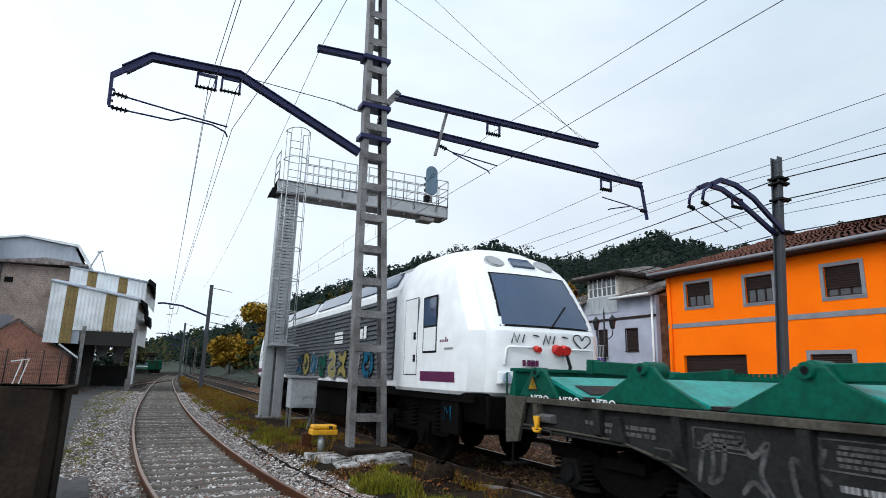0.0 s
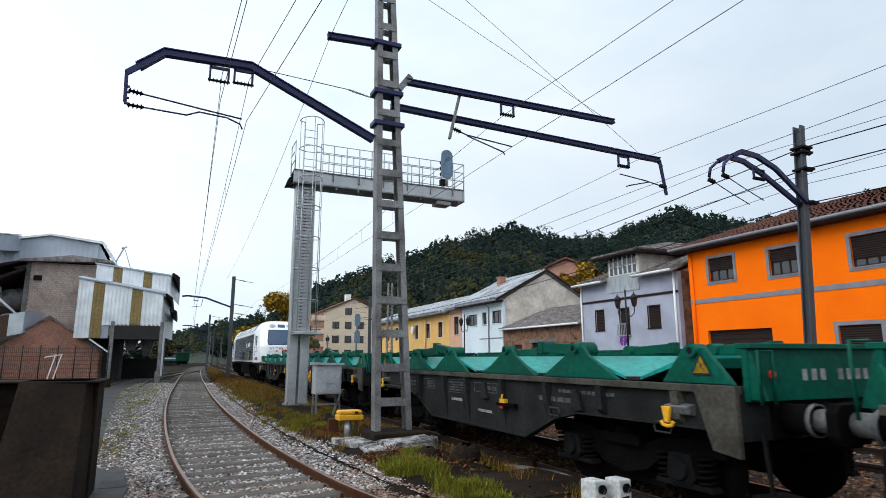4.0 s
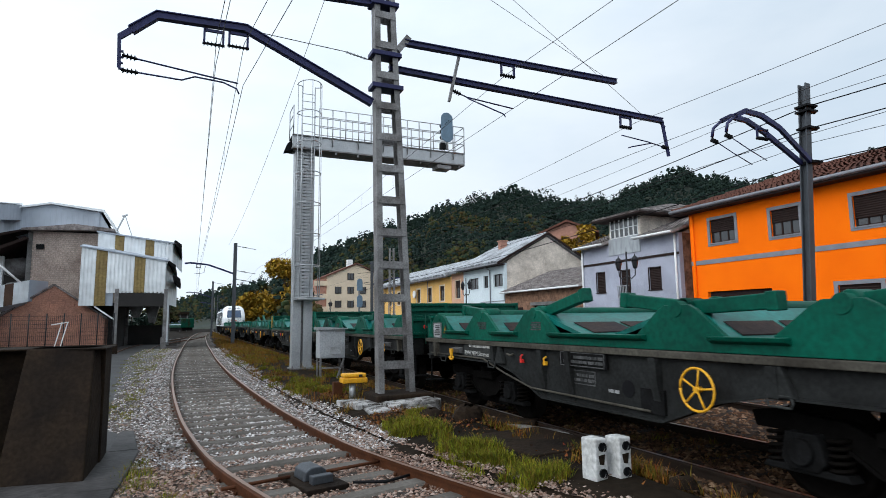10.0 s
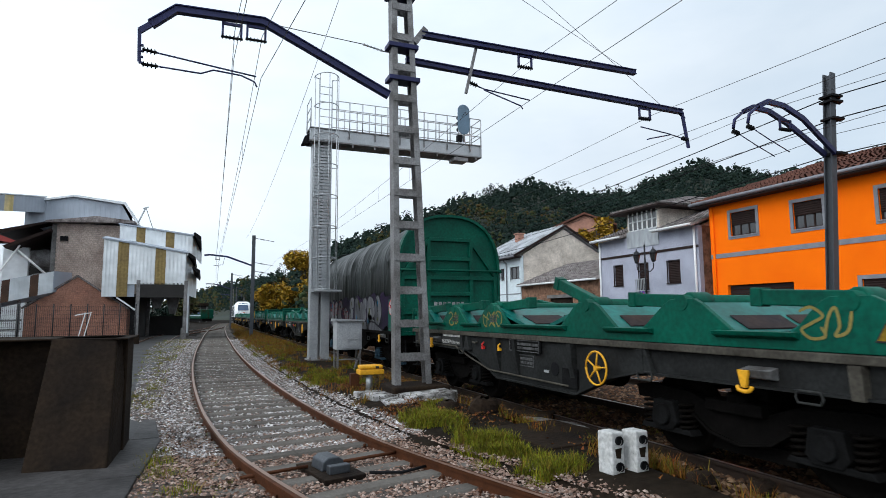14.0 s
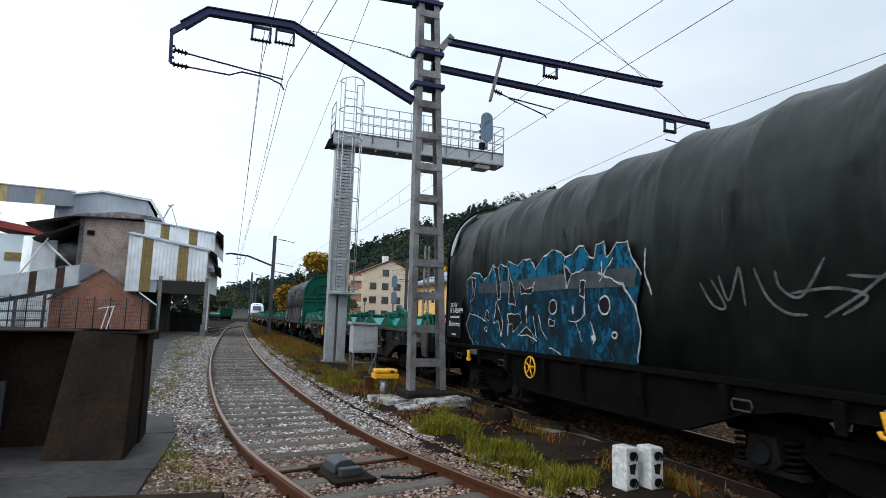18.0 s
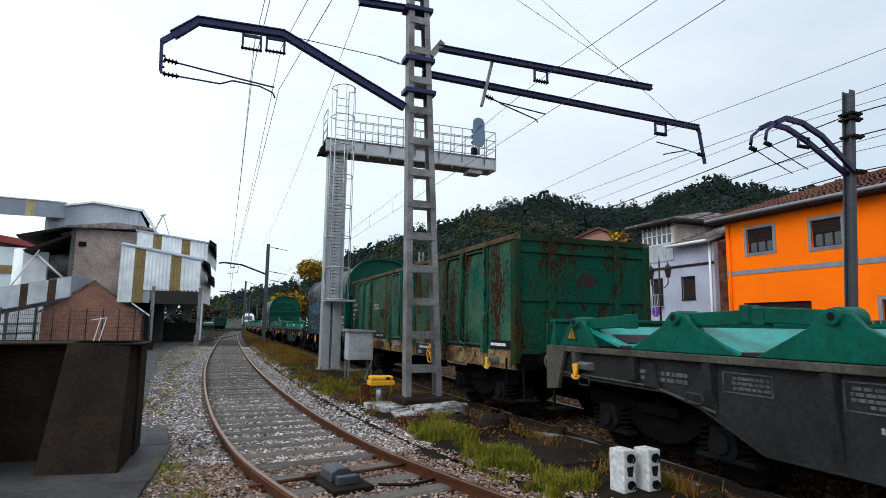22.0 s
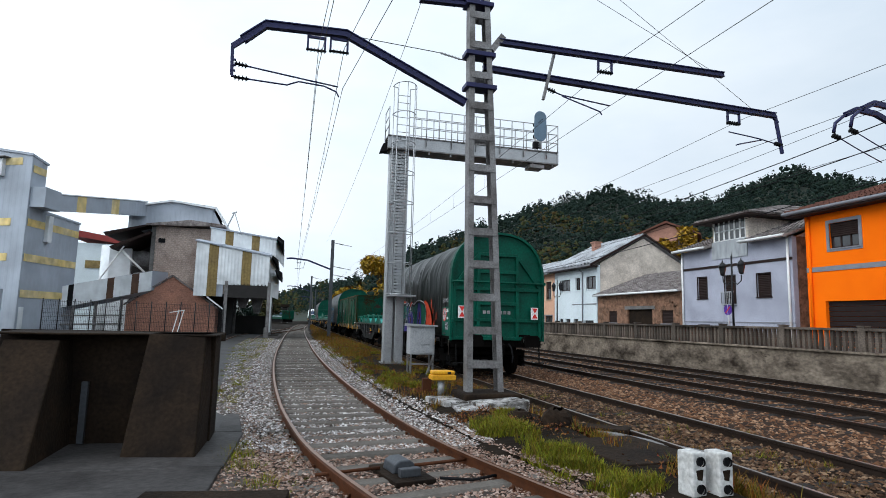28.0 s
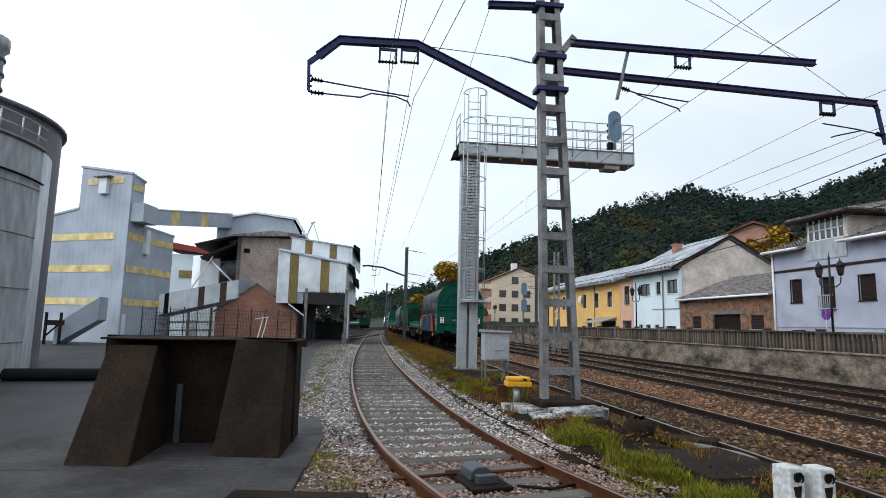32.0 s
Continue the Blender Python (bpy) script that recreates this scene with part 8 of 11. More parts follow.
for name, pts in (("steady_tube", [(-1.20, MY, 6.48), (-0.98, MY, 6.45), (0.2, MY, 6.32), (0.78, MY, 6.26)]), ("steady_tube", [(-1.20, MY, 6.20), (-0.22, MY, 6.17), (0.0, MY, 6.27), (0.5, MY, 6.24), (0.75, MY, 6.15), (0.80, MY, 6.05)]),
                  ("steady_tube", [(5.35, MY, 6.83), (5.75, MY, 6.72), (6.95, MY, 6.62)]), ("steady_tube", [(5.75, MY, 6.70), (6.7, MY, 6.45), (6.75, MY, 6.38)]), ("steady_tube", [(11.84, MY + 0.1, 6.22), (11.2, MY + 0.1, 6.32), (10.3, MY + 0.1, 6.40)]),
                  ("steady_tube", [(11.3, MY + 0.1, 6.30), (10.6, MY + 0.1, 6.12), (10.5, MY + 0.1, 6.08)])):
    Shape().tube(pts, 0.016).link(name, M["beam"], mast)
for a, b in (((-1.22, MY, 6.48), (-0.98, MY, 6.45)), ((-1.22, MY, 6.20), (-0.95, MY, 6.19)), ((5.36, MY, 6.83), (5.58, MY, 6.77)), ((11.89, MY + 0.1, 6.22), (11.66, MY + 0.1, 6.25))):
    ribbed(Shape(), a, b, 0.06, 4).link("insulator", M["black"], mast, "ribbed dark insulator")
g = Shape().cyl((1.2, MY, 7.38), (2.9, MY, 7.30), 0.009, n=5).cyl((3.35, MY, 7.22), (3.5, MY, 7.21), 0.012, n=5)
g.link("stay_wire", M["wire"], mast)
ribbed(Shape(), (2.9, MY, 7.30), (3.35, MY, 7.22), 0.035, 6).link("insulator", M["galv"], mast)
# ties from the mast head down to the two right-hand beams
for p, q in (((3.70, MY, 11.45), (11.15, MY + 0.1, 6.99)), ((3.72, MY, 10.38), (9.75, MY - 0.1, 7.78))):
    Shape().tube([p, q], 0.006, 5).link("tie_wire", M["wire"], mast)

foot = thing("mast_footing", "broken whitewashed concrete footing of the mast", "footing")
Shape().box(3.45, 11.0, -0.2, 4.65, 12.0, 0.20).link("block", M["stained"], foot, bevel=0.04)
for x0, y0, x1, y1, h, a in ((2.95, 10.9, 3.6, 12.0, 0.07, 8), (3.1, 10.2, 4.3, 10.9, 0.06, -6), (3.5, 10.35, 4.5, 10.9, 0.13, 4), (4.3, 11.2, 4.85, 12.3, 0.05, 5)):
    g = Shape().box(x0 - (x0 + x1) / 2, y0 - (y0 + y1) / 2, -0.2, (x1 - x0) / 2, (y1 - y0) / 2, h)
    g.link("broken_slab", M["whitewash"], foot, bevel=0.02).matrix_basis = pose((x0 + x1) / 2, (y0 + y1) / 2, 0, rnd(-3, 3), rnd(-3, 3), a)


def sagging(a, b, sag, n=10):
    a, b = Vector(a), Vector(b)
    return [a.lerp(b, i / n) - Vector((0, 0, 4 * sag * (i / n) * (1 - i / n))) for i in range(n + 1)]


def line_wires(name, label, stations, r_run=0.0065, dropper=6.0):
    """Contact wire, carrier and droppers through stations (x, y, contact height, carrier height)."""
    t = thing(name, label, "overhead wire")
    for (x0, y0, c0, m0), (x1, y1, c1, m1) in zip(stations, stations[1:]):
        Shape().tube([(x0, y0, c0), (x1, y1, c1)], r_run, 5).link("contact_wire", M["wire"], t)
        top = sagging((x0, y0, m0), (x1, y1, m1), 0.45, 12)
        Shape().tube(top, r_run, 5).link("carrier_wire", M["wire"], t)
        n = max(2, int((y1 - y0) / dropper))
        for i in range(1, n):
            u = i / n
            p = top[min(12, round(u * 12))]
            u = (p.y - y0) / (y1 - y0)
            Shape().cyl(p, (x0 + (x1 - x0) * u, p.y, c0 + (c1 - c0) * u), 0.0035, n=4).link("dropper", M["wire"], t)
    return t


line_wires("overhead_line", "thin contact wire and carrier over the siding", [(5.8, -34, 6.24, 7.2), (0.87, MY, 6.24, 7.10), (0.95, 49.5, 5.9, 6.6), (1.6, 95, 5.5, 6.6), (6.0, 150, 5.5, 6.6)])
line_wires("overhead_line", "second thin wire pair over the siding", [(2.1, -34, 6.56, 7.2), (0.36, MY, 6.56, 7.12), (0.75, 49.5, 6.2, 6.75), (1.5, 95, 5.9, 6.7)])
line_wires("overhead_line", "thin contact wire and carrier over the near main track", [(6.8, -34, 6.5, 7.3), (6.75, MY, 6.47, 7.40), (6.6, 60, 6.2, 7.2), (6.6, 110, 5.8, 7.0), (8.0, 170, 5.8, 7.0)])
line_wires("overhead_line", "thin contact wire and carrier over the middle main track", [(10.9, -34, 5.85, 6.75), (10.72, MY, 5.97, 6.77), (10.9, 60, 5.8, 6.8), (11.2, 110, 5.8, 7.0), (13.0, 170, 5.8, 7.0)])
line_wires("overhead_line", "thin contact wire and carrier over the far main track", [(14.3, -30, 5.9, 7.0), (13.0, 10.5, 5.8, 6.7), (14.6, 60, 5.7, 6.8), (15.0, 110, 5.7, 6.8), (16.5, 170, 5.7, 6.8)])
for k, pts in enumerate((((16.3, -40, 7.8), (16.15, 10.5, 7.62), (17.0, 62, 7.5)), ((16.4, -40, 7.1), (16.2, 10.5, 6.98), (17.1, 62, 6.9)), ((16.3, -40, 6.7), (16.2, 10.5, 6.55), (17.1, 62, 6.4)), ((15.9, -40, 6.3), (15.9, 10.5, 5.9), (17.0, 62, 5.6)),
                         ((2.2, -34, 9.4), (2.45, MY, 8.40), (3.0, 49.5, 7.9)),)):
    t = thing("feeder_cable", "dark feeder cable strung along the line", "cable", group="feeder cables")
    for a, b in zip(pts, pts[1:]):
        Shape().tube(sagging(a, b, (0.80, 0.70, 0.70, 0.62, 0.55, 0.55)[k]), (0.017, 0.017, 0.008, 0.015, 0.006, 0.006)[k], 5).link("span", M["black"], t)
# pole by the retaining wall, with a forked arm
pole = thing("catenary_pole", "dark steel pole with forked arms and feeder insulators", "mast")
px, py = 16.10, 10.5
LEANS = [(15.58, 10.67, -0.2), (16.12, 10.5, 8.28)]  # the pole leans a little away from the tracks
for e in (-1, 1):
    Shape().sweep([(-0.10, -0.018), (0.10, -0.018), (0.10, 0.018), (-0.10, 0.018)], [(x, y + e * 0.10, z) for x, y, z in LEANS], up=(0, 1, 0)).link("flange", M["pole"], pole)
Shape().sweep([(-0.014, -0.085), (0.014, -0.085), (0.014, 0.085), (-0.014, 0.085)], [(x, y, z - 0.04) for x, y, z in LEANS], up=(0, 1, 0)).link("web", M["pole"], pole)
for dy in (-0.22, 0.22):
    g = Shape()
    pts = [(15.9, py + dy * 0.6, 5.95), (14.6, py + dy, 6.72), (13.9, py + dy, 6.98), (13.3, py + dy, 7.02), (12.95, py + dy, 6.85)]
    for a, b in zip(pts, pts[1:]):
        g.beam(a, b, 0.09, 0.13)
    g.link("arm", M["beam"], pole)
    Shape().tube([(12.95, py + dy, 6.85), (12.62, py + dy, 6.6), (12.55, py + dy, 6.35)], 0.04).link("arm_tip", M["beam"], pole)
    ribbed(Shape(), (12.52, py + dy, 6.28), (12.75, py + dy, 6.22), 0.07, 3).link("insulator", M["black"], pole)
    Shape().tube([(12.75, py + dy, 6.22), (13.3, py + dy, 6.0), (14.0, py + dy, 5.75)], 0.014).link("steady_tube", M["beam"], pole)
hanger(pole, 14.2, py, 6.72, 0.4, 0.28)
for zc in (5.95, 6.95, 7.45, 7.6):
    g = Shape().box(px - 0.2, py - 0.2, zc - 0.03, px + 0.24, py + 0.2, zc + 0.03)
    g.link("clamp", M["black"], pole)
    ribbed(Shape(), (px + 0.14, py - 0.05, zc + 0.03), (px + 0.34, py - 0.05, zc + 0.03), 0.075, 3).link("insulator", M["black"], pole)

# far poles along the siding, each with a cantilever arm
far_pole = thing("catenary_pole", "dark steel pole with a bent cantilever arm", "mast", pose(3.55, 49.5, 0), "far catenary poles")
for e in (-1, 1):
    Shape().box(-0.13, e * 0.13 - 0.02, -0.2, 0.13, e * 0.13 + 0.02, 8.1).link("flange", M["pole"], far_pole)
Shape().box(-0.02, -0.12, -0.2, 0.02, 0.12, 8.1).link("web", M["pole"], far_pole)
g = Shape()
for a, b in zip([(0.0, 0, 5.6), (-2.0, 0, 6.30), (-3.3, 0, 6.42)], [(-2.0, 0, 6.30), (-3.3, 0, 6.42), (-3.7, 0, 6.36)]):
    g.beam(a, b, 0.10, 0.13)
g.link("arm", M["beam"], far_pole)
hanger(far_pole, -2.7, 0, 6.35, 0.3, 0.3)
Shape().tube([(-2.2, 0, 6.2), (-2.3, 0, 5.65), (-3.0, 0, 5.55)], 0.02).link("steady_tube", M["beam"], far_pole)
for zc in (7.9, 5.9, 5.2):
    Shape().tube([(0, 0, zc), (1.6, 0, zc - 0.25)], 0.02).link("cross_stay", M["beam"], far_pole)
    ribbed(Shape(), (0.5, 0, zc - 0.08), (0.9, 0, zc - 0.14), 0.06, 4).link("insulator", M["black"], far_pole)
for x, y in ((3.75, 95), (6.6, 140), (10.4, 190), (18.2, 60), (18.0, 100), (22, 150)):
    copy_thing(far_pole, pose(x, y, 0, 0, 0, 180 if x > 15 else 0))
lattice_far = thing("lattice_mast", "slim grey lattice mast standing far down the line", "mast", pose(12.7, 37.3, 0), "far lattice masts")
for sx in (-1, 1):
    for sy in (-1, 1):
        Shape().beam((sx * 0.2, sy * 0.15, -0.2), (sx * 0.13, sy * 0.1, 6.6), 0.05, 0.05).link("mast_leg", M["galv_old"], lattice_far)
g = Shape()
for i in range(11):
    g.beam((-0.2, -0.15, 0.1 + 0.58 * i), (0.2, -0.15, 0.4 + 0.58 * i), 0.03, 0.03).beam((0.2, -0.15, 0.4 + 0.58 * i), (-0.2, -0.15, 0.68 + 0.58 * i), 0.03, 0.03)
g.link("lacing", M["galv_old"], lattice_far)
for x, y in ((13, 75), (4.9, 118), (9.5, 160)):
    copy_thing(lattice_far, pose(x, y, 0))

# ---- signal gantry ----
GY = 21.3
gan = thing("signal_gantry", "galvanised cantilever signal gantry with caged ladder", "gantry")
for x0, x1 in ((3.48, 3.80), (3.88, 4.20)):
    Shape().box(x0, GY - 0.16, 0.05, x1, GY + 0.22, 7.98).link("column", M["galv"], gan, "boxed steel column", bevel=0.02)
Shape().box(3.78, GY - 0.05, 0.05, 3.90, GY + 0.15, 7.98).link("column_web", M["galv_old"], gan)
Shape().box(3.42, GY - 0.35, -0.05, 4.28, GY + 0.4, 0.06).link("base_plate", M["galv_old"], gan, bevel=0.01)
for x in (3.5, 4.2):
    for e in (-1, 1):
        Shape().cyl((x, GY + e * 0.3, 0.05), (x, GY + e * 0.3, 0.13), 0.03, n=6).link("anchor_bolt", M["galv_old"], gan)
panel = Shape()
for i in range(46):
    panel.box(3.52, GY - 0.195, 2.5 + 0.12 * i, 4.16, GY - 0.165, 2.58 + 0.12 * i)
tagged(panel.link("perforated_panel", M["galv"], gan), kind="stuff")
# beam and walkway
for e in (-1, 1):
    Shape().box(3.34, GY + e * 0.35 - 0.03, 7.98, 10.25, GY + e * 0.35 + 0.03, 8.42).link("beam_web", M["galv"], gan, "plate beam", bevel=0.01)
Shape().box(3.34, GY - 0.42, 7.93, 10.25, GY + 0.42, 7.98).link("beam_flange", M["galv_old"], gan)
Shape().box(3.34, GY - 0.42, 8.42, 10.25, GY + 0.42, 8.46).link("walkway", M["galv_old"], gan)
Shape().box(10.22, GY - 0.42, 7.93, 10.28, GY + 0.42, 8.46).link("beam_end", M["galv"], gan)
for i in range(7):
    Shape().box(4.9 + 0.85 * i, GY - 0.40, 7.83, 4.96 + 0.85 * i, GY - 0.34, 7.93).link("drip_stud", M["galv_old"], gan)
Shape().prism([(3.10, 7.85), (3.4, 7.9), (3.4, 8.3), (3.2, 8.15)], "y", GY - 0.2, GY + 0.2).link("end_bracket", M["black"], gan)
for e in (-1, 1):
    y = GY + e * 0.44
    for i in range(13):
        x = 4.30 + i * 0.495
        Shape().cyl((x, y, 8.12 if i % 2 else 8.42), (x, y, 9.53), 0.022, n=6).link("railing_post", M["galv"], gan)
    for zz in (8.80, 9.16, 9.53):
        Shape().cyl((4.30, y, zz), (10.24, y, zz), 0.017, n=6).link("railing_bar", M["galv"], gan)
for zz in (8.80, 9.16, 9.53):
    Shape().cyl((10.24, GY - 0.44, zz), (10.24, GY + 0.44, zz), 0.017, n=6).link("railing_bar", M["galv"], gan)
    Shape().cyl((3.36, GY - 0.44, zz), (3.36, GY + 0.44, zz), 0.017, n=6).link("railing_bar", M["galv"], gan)
for y in (GY - 0.44, GY + 0.44):
    Shape().cyl((3.36, y, 8.42), (3.36, y, 9.53), 0.022, n=6).link("railing_post", M["galv"], gan)
# ladder with its cage, on the camera's side of the column
lad = new("ladder")
lad.parent = gan
for x in (3.66, 4.12):
    Shape().beam((x, GY - 0.45, 2.45), (x, GY - 0.45, 10.3), 0.03, 0.06).link("stile", M["galv"], lad)
for i in range(27):
    Shape().cyl((3.66, GY - 0.45, 2.6 + 0.285 * i), (4.12, GY - 0.45, 2.6 + 0.285 * i), 0.013, n=6).link("rung", M["galv"], lad)
hoop = [(3.89 + 0.44 * math.cos(a), GY - 0.55 - 0.62 * math.sin(a)) for a in [math.pi * i / 12 for i in range(13)]]
for i in range(8):
    z = 2.5 + 1.112 * i
    Shape().tube([(x, y, z) for x, y in [(3.66, GY - 0.45)] + list(reversed(hoop)) + [(4.12, GY - 0.45)]], 0.017).link("cage_hoop", M["galv"], lad)
for k in (1, 3, 6, 9, 11):
    Shape().cyl((hoop[k][0], hoop[k][1], 2.5), (hoop[k][0], hoop[k][1], 10.28), 0.014, n=6).link("cage_bar", M["galv"], lad)
Shape().box(3.5, GY - 1.15, 2.42, 4.42, GY - 0.2, 2.48).link("cage_floor", M["galv"], lad)
# the signal head
sig = new("signal_head")
sig.parent = gan
sig.location = (-0.06, 0, -0.14)
out = [(9.52 + 0.26 * math.cos(a), 9.58 + (0.36 if math.sin(a) > 0 else -0.36) + 0.26 * math.sin(a)) for a in [math.tau * i / 28 for i in range(28)]]
Shape().prism(out, "y", GY - 0.50, GY - 0.46).link("backboard", M["sig_blue"], sig, bevel=0.01)
Shape().box(9.36, GY - 0.46, 9.2, 9.68, GY - 0.2, 9.95).link("lamp_case", M["sig_blue"], sig, bevel=0.03)
for zz in (9.3, 9.55, 9.8):
    Shape().cyl((9.52, GY - 0.2, zz), (9.52, GY + 0.05, zz), 0.10, n=14).link("hood", M["black"], sig)
for x, zz in ((9.5, 9.78), (9.58, 9.86), (9.44, 9.7)):
    Shape().cyl((x, GY - 0.52, zz), (x, GY - 0.50, zz), 0.02, n=8).link("bolt", M["black"], sig)
Shape().cyl((9.55, GY - 0.42, 8.66), (9.55, GY - 0.42, 9.2), 0.05, n=10).link("stem", M["galv"], sig)
Shape().box(9.25, GY - 0.5, 8.66, 9.46, GY - 0.3, 8.92).link("junction_box", M["black"], sig, bevel=0.01)
Shape().box(9.1, GY - 0.45, 7.86, 9.7, GY + 0.1, 8.0).link("mount", M["galv_old"], sig)
gb = thing("gantry_footing", "low concrete footing under the gantry", "footing")
Shape().box(3.0, GY - 0.7, -0.25, 4.5, GY + 0.8, -0.02).link("block", M["concrete"], gb, bevel=0.04)

# ---- cabinet, yellow box, low signals, point motor ----
cab = thing("relay_cabinet", "grey steel relay cabinet on four legs", "cabinet")
Shape().box(3.66, 17.3, 0.58, 4.42, 17.85, 1.42).link("body", M["cabinet"], cab, bevel=0.012)
Shape().prism([(3.60, 1.42), (4.48, 1.42), (4.48, 1.46), (3.60, 1.50)], "y", 17.22, 17.92).link("lid", M["galv"], cab, "projecting lid")
Shape().box(3.70, 17.285, 0.62, 4.38, 17.30, 1.38).link("door", M["cabinet"], cab, bevel=0.006)
g = Shape()
for a, b in (((3.98, 0.70), (4.30, 0.70)), ((3.98, 0.90), (4.30, 0.90)), ((3.98, 0.70), (3.98, 0.90)), ((4.30, 0.70), (4.30, 0.90))):
    g.beam((a[0], 17.28, a[1]), (b[0], 17.28, b[1]), 0.02, 0.02)
g.link("label_frame", M["galv"], cab)
for x in (3.70, 4.38):
    for y in (17.35, 17.8):
        Shape().beam((x, y, -0.05), (x, y, 0.6), 0.05, 0.05).link("leg", M["galv_old"], cab)
Shape().beam((4.38, 17.3, 0.55), (4.18, 17.3, 0.0), 0.04, 0.04).beam((3.70, 17.3, 0.3), (4.38, 17.3, 0.3), 0.04, 0.04).link("brace", M["galv_old"], cab)
yb = thing("balise_box", "yellow junction box on a grey post", "junction box")
Shape().box(3.12, 12.35, 0.33, 3.66, 12.7, 0.44).link("lower_case", M["yellow"], yb, bevel=0.02)
Shape().box(3.14, 12.37, 0.445, 3.64, 12.68, 0.53).link("lid", M["yellow"], yb, bevel=0.03)
Shape().cyl((3.36, 12.5, -0.05), (3.36, 12.5, 0.33), 0.075, n=12).link("post", M["galv"], yb)
Shape().box(3.46, 12.345, 0.46, 3.54, 12.352, 0.51).link("number_plate_mark", M["ink"], yb)
stump = thing("marker_post", "short brown marker post", "post")
Shape().box(3.05, 12.9, -0.1, 3.25, 13.05, 0.32).link("post", M["rail"], stump, bevel=0.01)
for x, y, a in ((3.97, 5.13, 6), (4.24, 5.08, 4)):
    b = thing("ground_signal", "scuffed white ground signal box with dark lamps", "signal", pose(x, y, -0.03, 0, 0, a), "ground signals")
    Shape().box(-0.085, -0.105, 0.0, 0.085, 0.105, 0.425).link("case", M["box_white"], b, bevel=0.016)
    for zz in (0.08, 0.34):
        Shape().cyl((0.0, -0.10, zz), (0.0, -0.112, zz), 0.042, n=14).cyl((0.0, -0.112, zz), (0.0, -0.135, zz + 0.006), 0.044, 0.047, 14, caps=False).link("lamp", M["black"], b, "round dark lamp with hood")
    Shape().prism([(-0.045, 0.26), (0.045, 0.265), (0.028, 0.16), (-0.030, 0.17)], "y", -0.109, -0.104).link("stain", M["stained"], b, "dark grimy shield")
    for zz in (0.10, 0.32):
        Shape().cyl((0.08, -0.03, zz), (0.115, -0.03, zz), 0.018, n=10).link("side_lug", M["box_white"], b)
    Shape().box(-0.11, -0.13, -0.06, 0.11, 0.13, -0.002).link("base", M["stained"], b, bevel=0.012)
pm = thing("point_motor", "dark steel point detector on a plate in the siding", "point motor", pose(1.36, 6.75, -0.12, 0, 0, 12))
Shape().box(-0.24, -0.45, -0.03, 0.24, 0.4, 0.03).link("plate", M["stained"], pm, bevel=0.01)
Shape().prism([(-0.14, 0.03), (0.14, 0.03), (0.12, 0.13), (0.06, 0.17), (-0.06, 0.17), (-0.12, 0.13)], "y", -0.12, 0.2).link("case", M["pole"], pm, bevel=0.015)
Shape().box(-0.12, -0.3, 0.03, 0.12, -0.2, 0.12).link("gland", M["pole"], pm, bevel=0.01)
for x0, x1 in ((-0.95, -0.2), (0.2, 1.0)):
    Shape().cyl((x0, 0.1, 0.05), (x1, 0.14, 0.05), 0.02, n=8).link("rod", M["rail"], pm)
Shape().tube([(0.3, -0.4, 0.02), (0.6, -0.6, 0.02), (1.1, -0.5, 0.02)], 0.018).link("cable", M["black"], pm)
slab = thing("trackside_slab", "dark cracked concrete slab in the grass", "slab", pose(4.42, 6.95, 0.0, 0, 0, 6))
Shape().box(-0.62, -0.75, -0.1, 0.62, 0.75, 0.02).link("plate", M["stained"], slab, bevel=0.02)
duct = thing("cable_duct", "pale steel cable cover running under the rail", "duct")
Shape().beam((4.75, 8.6, -0.04), (5.6, 6.6, -0.06), 0.13, 0.05).link("cover", M["galv_old"], duct, bevel=0.01)
Shape().beam((4.5, 8.9, -0.05), (5.25, 8.2, -0.02), 0.4, 0.10).link("hood", M["stained"], duct, bevel=0.02)
for x, y, sx, sy, sz, a in ((4.35, 8.9, 0.35, 0.25, 0.3, 20), (4.6, 4.55, 0.16, 0.1, 0.12, -25), (5.0, 4.2, 0.3, 0.12, 0.05, 30), (3.9, 9.4, 0.25, 0.2, 0.2, 5)):
    b = thing("loose_stone", "mossy broken lump of concrete", "stone", pose(x, y, -0.05, rnd(-8, 8), rnd(-8, 8), a), "lumps of concrete")
    rows = []
    for i in range(5):
        v = i / 4
        rows.append([(sx * math.cos(j * math.tau / 10) * math.sin(0.25 + v * 1.3) * rnd(0.85, 1.15), sy * math.sin(j * math.tau / 10) * math.sin(0.25 + v * 1.3) * rnd(0.85, 1.15), sz * math.cos(v * 1.57) * rnd(0.9, 1.1)) for j in range(10)])
    Shape().grid(rows, False, True).add([(0, 0, sz * 1.02)], []).link("lump", M["stained"], b)

# ---- concrete buffer block beside the siding ----
blk = thing("buffer_block", "stained concrete buffer block with two sloping buttresses", "buffer stop")


def slanted(poly_front, poly_back, z0, z1, material, name, label=""):
    v = [(x, y, z0) for x, y in poly_front] + [(x, y, z1) for x, y in poly_back]
    Shape().add(v, [(3, 2, 1, 0), (4, 5, 6, 7), (0, 1, 5, 4), (1, 2, 6, 5), (2, 3, 7, 6), (3, 0, 4, 7)]).link(name, material, blk, label, bevel=0.02)


